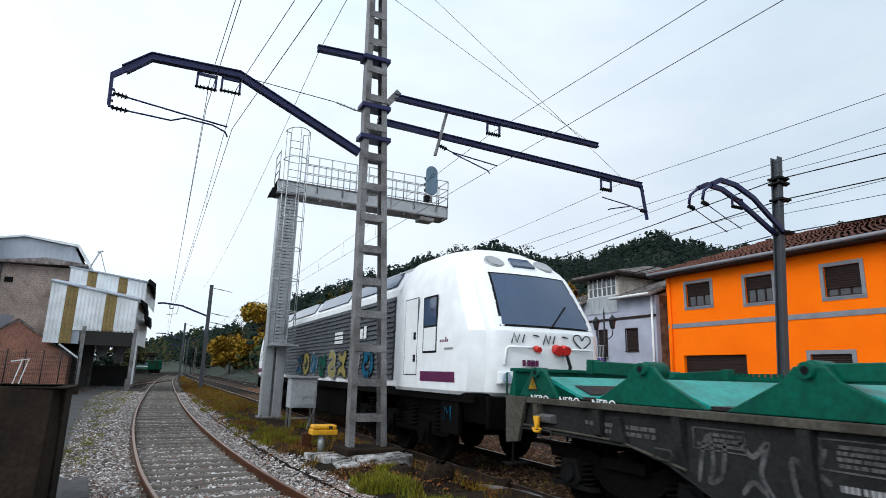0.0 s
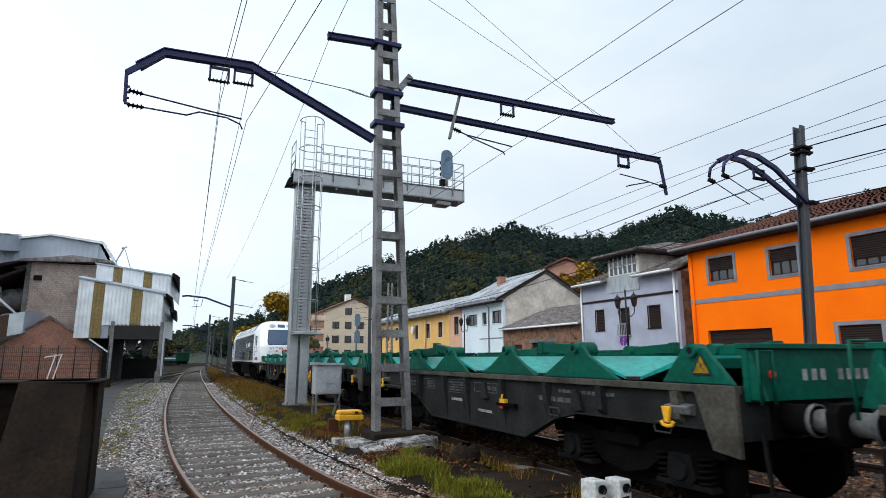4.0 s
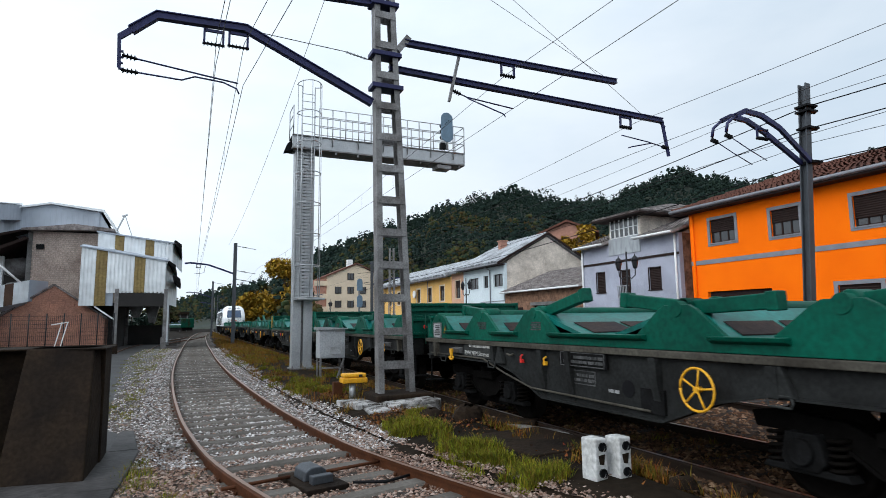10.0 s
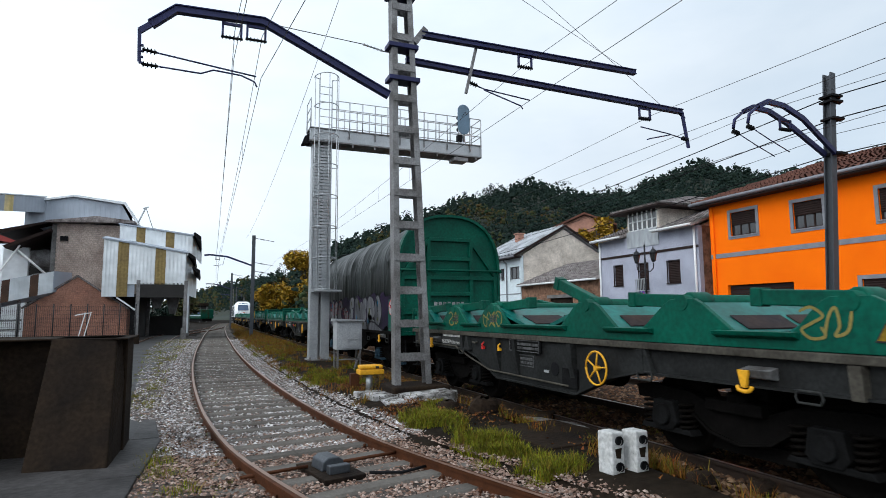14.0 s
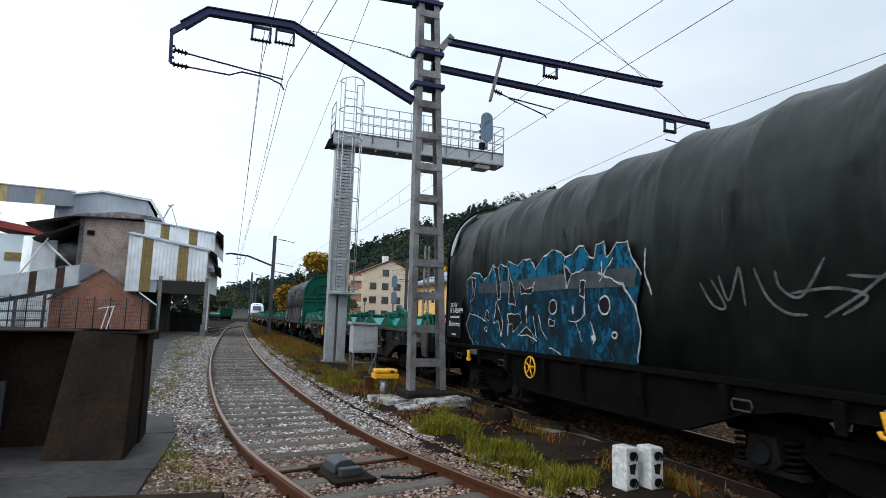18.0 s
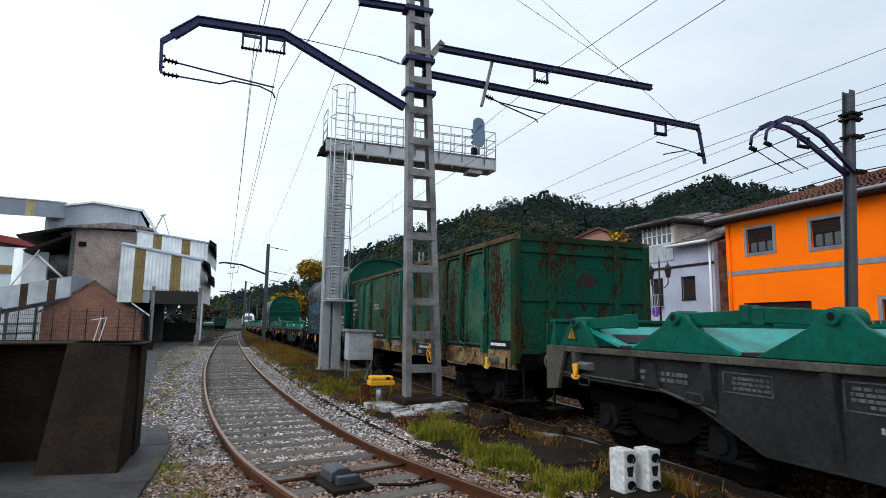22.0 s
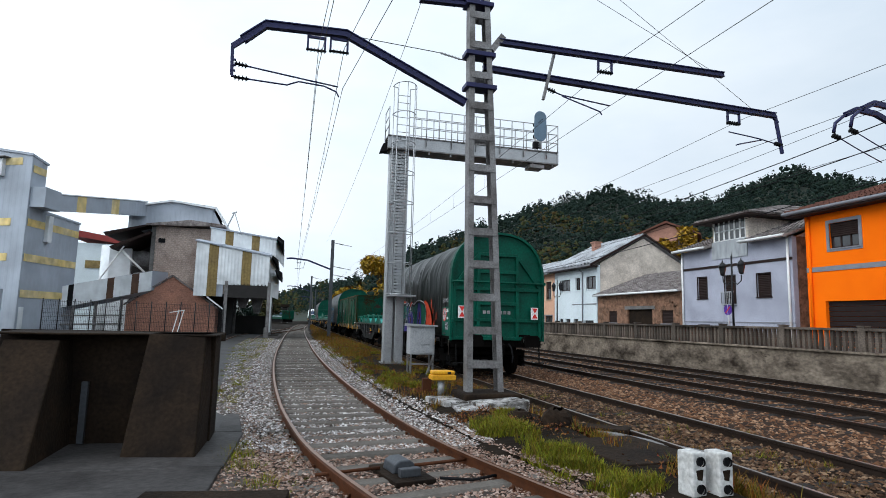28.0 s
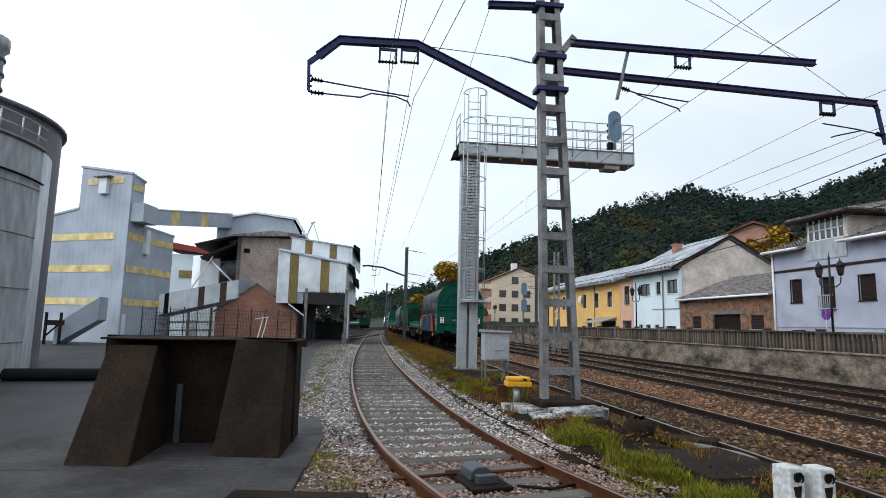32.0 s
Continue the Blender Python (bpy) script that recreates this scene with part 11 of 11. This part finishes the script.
Shape().add(v, [(0, 1, 2, 3), (0, 4, 5, 1), (1, 5, 6, 2), (2, 6, 7, 3), (3, 7, 4, 0), (4, 7, 6, 5)]).link("chute", M["panel_grey"], sh, "sloping grey chute")
g = Shape()
for x in (-18.3, -17.5):
    g.beam((x, 37.1, -0.1), (x, 37.1, 1.8), 0.12, 0.12)
g.beam((-18.3, 37.1, 1.2), (-17.3, 37.1, 1.2), 0.1, 0.3).beam((-18.3, 37.1, 0.4), (-17.5, 37.1, 1.2), 0.08, 0.08)
g.link("trestle", M["stained"], sh)
# red-roofed house and light sheds seen between the works
rr = thing("red_roof_shed", "white shed with a dark red roof behind the works", "shed")
Shape().box(-19.5, 60, -0.1, -13.4, 68, 7.9).link("wall", M["wall_white"], rr)
Shape().prism([(-20, 8.6), (-13.0, 7.6), (-13.0, 8.1), (-20, 9.2)], "y", 59.6, 68.4).link("roof", M["roof_red"], rr)
Shape().box(-18.0, 59.9, 5.6, -16.4, 60.02, 6.3).link("window_band", M["panel_brown"], rr)
Shape().cyl((-14.6, 57, 0), (-14.6, 57, 7.4), 1.3, n=24).link("vessel", M["panel_white"], rr)

# great steel tank at the yard's edge
tk = thing("storage_tank", "huge pale grey steel tank with dark skirt and walkway", "tank")
TX, TY, TR = -13.32, 16.6, 4.35
Shape().lathe([(TR - 0.02, -0.1), (TR - 0.02, 6.15), (0.1, 6.5)], (TX, TY, 0), 72).link("inner_shell", M["tank"], tk)
rear = thing("rear_tank", "taller dark grey steel tank behind the pale one", "tank")
Shape().lathe([(4.6, -0.1), (4.6, 8.2)], (-15.55, 20.9, 0), 72).link("shell", M["tank_dark"], rear, "dark grey shell")
Shape().lathe([(4.6, 8.15), (4.74, 8.17), (4.74, 8.28), (0.2, 10.0)], (-15.55, 20.9, 0), 72).link("roof", M["tank_dark"], rear)
Shape().lathe([(0.55, 8.6), (0.55, 10.3), (0.68, 10.4), (0.68, 10.75), (0.1, 11.0)], (-12.75, 20.2, 0), 18).link("filter_drum", M["tank"], rear, "small drum on the roof")
for z in (9.0, 9.5, 10.0):
    Shape().cyl((-12.75, 20.2, z), (-12.75, 20.2, z + 0.08), 0.60, n=18).link("drum_band", M["tank_dark"], rear)
arc = [radians(a) for a in range(-170, 9, 3)]
front_r = TR + 0.03
Shape().grid([[(TX + 0.0 + front_r * math.cos(a), TY + front_r * math.sin(a), z) for a in arc] for z in (-0.1, 2.0, 4.2, 6.15)]).link("front_shell", M["tank"], tk, "pale grey steel plates")
for z in (0.9, 2.3, 3.7, 5.0):
    Shape().tube([(TX + (front_r + 0.01) * math.cos(a), TY + (front_r + 0.01) * math.sin(a), z) for a in arc], 0.012, 4).link("seam", M["galv_old"], tk)
Shape().tube([(TX + (front_r + 0.06) * math.cos(a), TY + (front_r + 0.06) * math.sin(a), 5.55 - 0.006 * i) for i, a in enumerate(arc)], 0.03, 6).link("cable", M["black"], tk)
Shape().grid([[(TX + r * math.cos(a), TY + r * math.sin(a), z) for a in arc] for r, z in ((front_r, 6.12), (front_r + 0.06, 6.12), (front_r + 0.06, 6.2), (front_r - 0.3, 6.2))]).link("walkway", M["galv_old"], tk)
for z in (6.45, 6.75):
    Shape().tube([(TX + (front_r + 0.03) * math.cos(a), TY + (front_r + 0.03) * math.sin(a), z) for a in arc], 0.02, 5).link("railing_bar", M["galv"], tk)
for a in arc[::3]:
    x, y = TX + (front_r + 0.03) * math.cos(a), TY + (front_r + 0.03) * math.sin(a)
    Shape().cyl((x, y, 6.15), (x, y, 6.75), 0.022, n=5).link("railing_post", M["galv"], tk)

pp = thing("yard_pipe", "fat black pipe lying along the yard", "pipe")
Shape().cyl((-14, 15.6, 0.10), (-4.2, 17.2, 0.10), 0.16, n=14).link("pipe", M["black"], pp)
for x in (-12, -9.5, -7, -5):
    Shape().box(x - 0.12, 15.9 + (x + 14) * 0.163 - 0.25, -0.06, x + 0.12, 15.9 + (x + 14) * 0.163 + 0.05, 0.02).link("cradle", M["stained"], pp)

# mesh fence before the gable
fc = thing("mesh_fence", "dark green wire mesh fence before the brick gable", "fence")
FY = 40.0
for i in range(13):
    x = -14.05 + 0.85 * i
    Shape().cyl((x, FY, -0.1), (x, FY, 2.35), 0.035, n=6).link("post", M["iron"], fc)
for i in range(12):
    x = -14.05 + 0.85 * i
    g = Shape()
    for k in range(9):
        g.beam((x + 0.095 * k, FY, 0.35), (x + 0.095 * k, FY, 2.25), 0.012, 0.012)
    for k in range(9):
        g.beam((x, FY, 0.35 + 0.23 * k), (x + 0.85, FY, 0.35 + 0.23 * k), 0.012, 0.012)
    g.link("mesh_panel", M["iron"], fc)
lw = thing("wall_yard", "low dark concrete wall under the fence", "wall", kind="structure")
Shape().box(-16, FY - 0.1, -0.1, -3.6, FY + 0.1, 0.5).link("wall_panel", M["stained"], lw, bevel=0.02)
ld = thing("trestle_frame", "white steel frame leaning by the fence", "frame", pose(-6.4, 39.3, -0.06))
for x in (-0.28, 0.0):
    Shape().beam((x - 0.1, 0, 0), (x + 0.3, 0, 1.9), 0.05, 0.05).link("bar", M["white"], ld)
Shape().beam((-0.5, 0, 1.75), (0.35, 0, 1.9), 0.05, 0.05).link("bar", M["white"], ld)
# canopy and waiting coaches far down the line
st = thing("far_station", "dark station canopy far down the line", "building")
Shape().box(-8.0, 165, 4.2, 1.0, 185, 4.9).link("canopy_roof", M["stained"], st)
for x in (-7, -4, -1, 0.6):
    Shape().box(x - 0.15, 166, -0.1, x + 0.15, 166.3, 4.2).link("column", M["galv_old"], st)
Shape().box(-9, 186, -0.1, 0.6, 187, 4.4).link("rear_wall", M["dark_in"], st)
fcoach = thing("standing_coach", "dark green and pale railcar standing far down the line", "railcar", pose(-1.0, 150, 0, 0, 0, 12))
Shape().box(-1.4, -8, 0.9, 1.4, 8, 3.0).link("body", M["end_green"], fcoach, bevel=0.2)
Shape().box(-1.43, -7.5, 2.0, 1.43, 7.5, 2.6).link("window_band", M["window"], fcoach)
Shape().box(-1.42, -7.9, 1.55, 1.42, 7.9, 1.72).link("pale_band", M["panel_grey"], fcoach)
Shape().box(-1.1, -7.8, 0.3, 1.1, 7.8, 0.9).link("underframe", M["under"], fcoach)


# ---- wooded hillside and plants ----
RIDGE = [(-60, 0.015), (-25, 0.025), (-8, 0.026), (-2, 0.026), (2, 0.037), (5, 0.047), (6.9, 0.056), (9.2, 0.066), (10.6, 0.088), (12, 0.104), (15, 0.122), (19.1, 0.142), (21.3, 0.154), (24.7, 0.182), (30.5, 0.196), (36.2, 0.18), (40.5, 0.181), (42.4, 0.198), (46.3, 0.208), (48.7, 0.196), (52.8, 0.19), (62, 0.195), (80, 0.17), (110, 0.11), (150, 0.02)]


def ridge_at(az):
    for (a, e), (b, f) in zip(RIDGE, RIDGE[1:]):
        if az <= b:
            return e + (f - e) * smooth01((az - a) / (b - a))
    return 0.05


def crest(az):
    """Distance of the skyline: the near hill to the right, far hills down the valley."""
    return 340 + 900 * (1 - smooth01((az + 1) / 9.0))


def hill_z(r, az):
    c = crest(az)
    r0 = 78 if az > 8 else 78 + (8 - az) * 24
    u = (r - r0) / (c - r0)
    h = (ridge_at(az) - 0.016) * c * smooth01(u) if u < 1 else (ridge_at(az) - 0.016) * c * (1 - 0.5 * smooth01((u - 1) / 1.5))
    return h - (1.0 if u <= 0.02 else 0) + (noise.noise(Vector((r * 0.02, az * 0.2, 0))) * 6 + 2) * smooth01(u * 3)


az_list = [-60 + 1.5 * i for i in range(141)]
rings = [0.0, 0.02, 0.08, 0.16, 0.25, 0.35, 0.45, 0.55, 0.65, 0.75, 0.85, 0.93, 1.0, 1.1, 1.4, 2.0, 2.6]
hs = Shape().grid([[(lambda r: (math.sin(radians(az)) * r, math.cos(radians(az)) * r, hill_z(r, az) + 0.4))((78 if az > 8 else 78 + (8 - az) * 24) * (1 - k) + crest(az) * k) for az in az_list] for k in rings])
tagged(hs.link("hillside_ground", M["hill"], quick=True), "dark wooded hillside rising behind the houses", "hillside", kind="structure")


class Leaves:
    """Many small loose triangles, joined."""

    def __init__(self):
        self.v, self.f = [], []

    def tri(self, c, s, rg):
        k = len(self.v)
        a, b = rg.uniform(0, 6.28), rg.uniform(-0.9, 0.9)
        d1 = (math.cos(a) * s, math.sin(a) * s, b * s)
        d2 = (-math.sin(a) * s * 0.8, math.cos(a) * s * 0.8, rg.uniform(-0.8, 0.9) * s)
        x, y, z = c
        self.v += [(x - d1[0] * 0.5, y - d1[1] * 0.5, z - d1[2] * 0.5), (x + d1[0] * 0.5, y + d1[1] * 0.5, z + d1[2] * 0.5), (x + d2[0], y + d2[1], z + d2[2])]
        self.f.append((k, k + 1, k + 2))

    def link(self, name, material, label, category, kind="stuff", parent=None):
        me = bpy.data.meshes.new(name)
        me.from_pydata(self.v, [], self.f)
        me.materials.append(material)
        ob = new(name, me)
        ob.parent = parent
        me.polygons.foreach_set("use_smooth", [True] * len(me.polygons))
        return tagged(ob, label, category, kind=kind) if not parent else tagged(ob, label)


ICO = [(0, 0, 1), (0.894, 0, 0.447), (0.276, 0.851, 0.447), (-0.724, 0.526, 0.447), (-0.724, -0.526, 0.447), (0.276, -0.851, 0.447), (0.724, 0.526, -0.447), (-0.276, 0.851, -0.447), (-0.894, 0, -0.447), (-0.276, -0.851, -0.447),
       (0.724, -0.526, -0.447)]
ICO_F = [(0, 1, 2), (0, 2, 3), (0, 3, 4), (0, 4, 5), (0, 5, 1), (1, 6, 2), (2, 7, 3), (3, 8, 4), (4, 9, 5), (5, 10, 1), (2, 6, 7), (3, 7, 8), (4, 8, 9), (5, 9, 10), (1, 10, 6)]


def clump(lv, c, r, rg):
    """An uneven tuft of foliage, open below."""
    k = len(lv.v)
    a = rg.uniform(0, 6.28)
    ca, sa = math.cos(a), math.sin(a)
    for x, y, z in ICO:
        q = r * rg.uniform(0.65, 1.3)
        lv.v.append((c[0] + (x * ca - y * sa) * q, c[1] + (x * sa + y * ca) * q, c[2] + z * q * 0.95))
    lv.f += [(k + i, k + j, k + m) for i, j, m in ICO_F]


def wood_tree(lv, x, y, z, h, w, rg):
    """A far tree: tufts stacked into an uneven crown, a few loose sprays."""
    for i in range(8):
        u = rg.random()
        rad = w * (1.0 - 0.8 * u) * 0.95 * math.sqrt(rg.random())
        a = rg.uniform(0, 6.28)
        clump(lv, (x + rad * math.cos(a), y + rad * math.sin(a), z + h * (0.35 + 0.6 * u)), w * rg.uniform(0.18, 0.34), rg)
    far_tree(lv, x, y, z, h, w, 16, rg, w * 0.24)


def far_tree(lv, x, y, z, h, w, n, rg, size, tall=False):
    for _ in range(n):
        u = rg.random()
        zz = z + h * (0.25 + 0.75 * u)
        rad = w * (1.0 - 0.75 * u ** 1.6 if not tall else 0.35 + 0.65 * math.sin(u * 3.0)) * math.sqrt(rg.random())
        a = rg.uniform(0, 6.28)
        lv.tri((x + rad * math.cos(a), y + rad * math.sin(a), zz), size * rg.uniform(0.6, 1.2), rg)


rg = random.Random(21)
woods, autumn = Leaves(), Leaves()
for _ in range(8200):
    az = rg.uniform(-3, 75)
    c = crest(az)
    r0 = 80 if az > 8 else 78 + (8 - az) * 24
    u = rg.random() ** 0.8
    r = r0 + (c - r0) * (0.05 + 0.97 * u)
    x, y = math.sin(radians(az)) * r, math.cos(radians(az)) * r
    if 20 < x < 36 and y < 120:
        continue
    k = r / 330
    patchy = noise.noise(Vector((x * 0.012, y * 0.012, 2)))
    lv = autumn if (u < 0.30 and rg.random() < 0.65) or (u < 0.75 and patchy > 0.25 and rg.random() < 0.7) else woods
    wood_tree(lv, x, y, hill_z(r, az) - 1, rg.uniform(7, 12) * max(0.8, min(k, 2.2)), rg.uniform(1.8, 3.2) * max(0.8, min(k, 2.2)), rg)
for _ in range(430):  # tall thin trees on the skyline
    az = rg.uniform(5, 70)
    thin = noise.noise(Vector((az * 0.35, 0, 7)))
    c = crest(az) * rg.uniform(0.95, 1.03)
    x, y = math.sin(radians(az)) * c, math.cos(radians(az)) * c
    z = hill_z(c, az)
    h = rg.uniform(9, 15) + 6 * max(0, thin)
    far_tree(woods, x, y, z - 1, h, rg.uniform(1.6, 3.2), 60, rg, 1.1, True)
    woods.v += [(x - 0.25, y, z - 2), (x + 0.25, y, z - 2), (x, y, z + h * 0.9)]
    woods.f.append((len(woods.v) - 3, len(woods.v) - 2, len(woods.v) - 1))
woods.link("far_woods", LEAF_GREEN, "dense dark evergreen woods on the hillside", "woods")
autumn.link("autumn_woods", LEAF_MIX, "olive and brown autumn woods at the foot of the hill", "woods")


def broad_tree(x, y, z, h, w, material, label, n=1500, size=0.5, seed=1):
    """A tapered trunk with limbs and a crown of many small leaves in uneven clumps."""
    t = thing("tree", label, "tree", pose(x, y, z), "trackside trees")
    rg = random.Random(seed)
    tr = Shape().cyl((0, 0, -0.5), (0.1, 0, h * 0.4), 0.22, 0.15, 8).cyl((0.1, 0, h * 0.4), (0, 0.1, h * 0.85), 0.15, 0.04, 8)
    clumps = []
    for i in range(16):
        a, u = i * 2.4 + rg.uniform(-0.4, 0.4), rg.uniform(0.35, 1.0)
        rad = w * math.sin(min(1.0, 1.25 - u * 0.9) * 1.57) * rg.uniform(0.5, 0.95)
        c = (rad * math.cos(a), rad * math.sin(a), h * u)
        clumps.append((c, w * rg.uniform(0.28, 0.48)))
        tr.cyl((0, 0, h * u * 0.65), c, 0.06, 0.02, 5)
    tr.link("trunk", M["bark"], t)
    lv = Leaves()
    for _ in range(n):
        (cx, cy, cz), r = rg.choice(clumps)
        d = Vector((rg.gauss(0, 1), rg.gauss(0, 1), rg.gauss(0, 1))).normalized() * r * rg.random() ** 0.4
        lv.tri((cx + d.x, cy + d.y, cz + d.z * 0.8), size * rg.uniform(0.6, 1.3), rg)
    lv.link("crown", material, "", "", parent=t)
    return t


broad_tree(18.2, 116, 0.5, 12.5, 5.2, LEAF_GOLD, "golden autumn tree beside the line", 6500, 0.6, 3)
broad_tree(14.2, 128, 0.0, 8.0, 4.2, LEAF_GOLD, "golden autumn tree beside the line", 4500, 0.6, 4)
broad_tree(22.5, 128, 0.5, 13, 4.0, LEAF_MIX, "olive autumn tree beside the line", 2000, 0.6, 5)
broad_tree(16.5, 140, 0.0, 9, 3.6, LEAF_MIX, "olive autumn tree beside the line", 1500, 0.7, 6)
broad_tree(21.0, 160, 0.0, 11, 4.6, LEAF_MIX, "brown autumn tree beside the line", 1500, 0.8, 7)
broad_tree(40.0, 48, 4.5, 5.6, 2.0, LEAF_GOLD, "golden tree behind the shed", 1300, 0.45, 8)
broad_tree(47.0, 62, 8.0, 6, 2.6, LEAF_GOLD, "golden tree below the hill house", 1300, 0.5, 9)
for k, (x, y, h) in enumerate(((11, 190, 7), (19, 205, 9), (14, 230, 9), (-6, 210, 7), (-14, 190, 9), (-2.2, 84, 4.0), (-4.6, 78, 3.2))):
    broad_tree(x, y, -0.2, h, h * 0.45, LEAF_MIX if k % 2 else LEAF_GREEN, "bushy tree far down the line" if k < 5 else "green bush behind the loading shed", 900, 0.6 if k < 5 else 0.35, 20 + k)


def blades(name, material, label, spots, per, height, seed):
    """Tufts of grass: thin leaning blades."""
    rg = random.Random(seed)
    v, f = [], []
    for x, y, r in spots:
        for _ in range(int(per * rg.uniform(0.6, 1.3))):
            a, d = rg.uniform(0, 6.28), r * math.sqrt(rg.random())
            bx, by = x + d * math.cos(a), y + d * math.sin(a)
            bz = ground_z(bx, by) - 0.02
            h = height * rg.uniform(0.3, 1.35) * (1 - 0.4 * d / r)
            lean, la, w = rg.uniform(0.2, 0.95) * h, rg.uniform(0, 6.28), rg.uniform(0.003, 0.0065)
            c, s = math.cos(la), math.sin(la)
            k = len(v)
            v += [(bx - s * w, by + c * w, bz), (bx + s * w, by - c * w, bz), (bx + c * lean * 0.4 + s * w * 0.7, by + s * lean * 0.4 - c * w * 0.7, bz + h * 0.6), (bx + c * lean * 0.4 - s * w * 0.7, by + s * lean * 0.4 + c * w * 0.7, bz + h * 0.6),
                  (bx + c * lean, by + s * lean, bz + h)]
            f += [(k, k + 1, k + 2, k + 3), (k + 3, k + 2, k + 4)]
    me = bpy.data.meshes.new(name)
    me.from_pydata(v, [], f)
    me.materials.append(material)
    return tagged(new(name, me), label, "grass", kind="stuff")


rg = random.Random(33)


def verge_spots(n, y0, y1, power=1.5):
    out = []
    while len(out) < n:
        y = y0 + (y1 - y0) * rg.random() ** power
        lo, hi = siding_x(y) + 1.55, 4.75 + bend(y)
        x = rg.uniform(lo, hi)
        if 3.3 < x < 4.6 and 10.8 < y < 12.2 or abs(x - 4.35) < 0.6 and abs(y - 6.75) < 0.7 or hi < lo:
            continue
        out.append((x, y, rg.uniform(0.10, 0.30)))
    return out


near_green = []
for cx, cy, dx, dy, n in ((3.30, 8.55, 0.30, 0.45, 34), (3.35, 6.70, 0.16, 0.50, 24), (3.55, 5.55, 0.30, 0.14, 12), (2.85, 15.0, 0.25, 1.0, 16), (3.9, 9.6, 0.2, 0.2, 4)):
    near_green += [(rg.gauss(cx, dx * 0.75), rg.gauss(cy, dy * 0.75), rg.uniform(0.08, 0.22)) for _ in range(n)]
blades("green_grass", GRASS, "bright green grass tufts beside the siding", near_green + verge_spots(60, 12, 40, 1.0), 300, 0.165, 1)
lv = Leaves()
for cx, cy, dx, dy, n in ((3.1, 13.1, 0.3, 0.4, 420), (3.7, 10.0, 0.35, 0.3, 420), (3.0, 9.6, 0.3, 0.5, 300), (3.9, 8.6, 0.5, 0.8, 320), (4.6, 5.6, 0.5, 0.6, 260), (2.9, 18.0, 0.8, 3.0, 500)):
    for _ in range(n):
        x, y = rg.gauss(cx, dx * 0.6), rg.gauss(cy, dy * 0.6)
        lv.tri((x, y, ground_z(x, y) + rg.uniform(0.01, 0.07)), rg.uniform(0.02, 0.05), rg)
lv.link("leaf_litter", LITTER, "red and brown fallen leaves and low weeds", "leaves")
dry = [(rg.gauss(5.0, 0.22), rg.gauss(8.1, 0.7), 0.15) for _ in range(26)] + [(rg.gauss(4.75, 0.2), rg.gauss(5.2, 0.4), 0.15) for _ in range(18)] + verge_spots(430, 10, 60, 0.9) + [(rg.uniform(4.5, 5.0), rg.uniform(4.5, 24), 0.2) for _ in range(60)]
blades("dry_grass", GRASS_DRY, "brown and russet weeds on the verge", dry, 50, 0.22, 2)
gravel = [(rg.uniform(yard_edge(y), yard_edge(y) + 0.7), y, rg.uniform(0.08, 0.3)) for y in [12 + 33 * rg.random() for _ in range(110)]] + [(rg.gauss(-0.1, 0.2), rg.uniform(6.0, 9.2), 0.18) for _ in range(34)]
gravel += [(rg.uniform(yard_edge(y) + 0.2, siding_x(y) - 1.3), y, 0.35) for y in [24 + 22 * rg.random() for _ in range(110)]]
blades("gravel_weeds", GRASS, "short green weeds in the gravel beside the yard", gravel, 110, 0.125, 6)
edge = [(siding_x(y) - 1.5 + rg.uniform(-0.5, 0.25), y, 0.14) for y in [4.5 + 30 * rg.random() ** 1.4 for _ in range(70)]]
blades("edge_grass", GRASS, "small weeds along the yard's edge", edge, 34, 0.10, 3)
track_weeds = [(rg.uniform(4.75, 5.1), y, 0.18) for y in [3.6 + 9 * rg.random() for _ in range(40)]] + [(rg.uniform(5.6, 7.5), y, 0.16) for y in [3.6 + 5.5 * rg.random() for _ in range(46)]]
blades("track_weeds", GRASS_DRY, "low russet and green weeds round the main line rails", track_weeds, 46, 0.17, 8)
blades("track_grass", GRASS, "green tufts round the main line rails", [(rg.uniform(5.3, 6.7), 6 + 12 * rg.random() ** 1.3, 0.12) for _ in range(26)] + track_weeds[20:60:2] + [(rg.uniform(4.6, 5.0), 5 + 5 * rg.random(), 0.2) for _ in range(14)], 60, 0.17, 9)
blades("main_weeds", GRASS_DRY, "thin dry weeds by the main line rails", [(rg.choice((5.2, 7.3, 9.3, 12.5, 15.9)) + rg.uniform(-0.3, 0.3), 4 + 26 * rg.random(), 0.2) for _ in range(60)], 25, 0.16, 4)
far_weeds = [(rg.uniform(siding_x(y) + 1.9, max(siding_x(y) + 2.0, 4.7 + bend(y))), y, 0.5) for y in [24 + 100 * rg.random() for _ in range(240)]]
blades("verge_weeds", GRASS_DRY, "tall russet weeds between siding and main line", far_weeds, 42, 0.42, 5)


def motions():
    walk(loco, train_rows(11.52))
    back = 0.0
    for car, length in zip(cars, LENGTHS):
        walk(car, train_rows(-back - length / 2))
        back += length


motions()
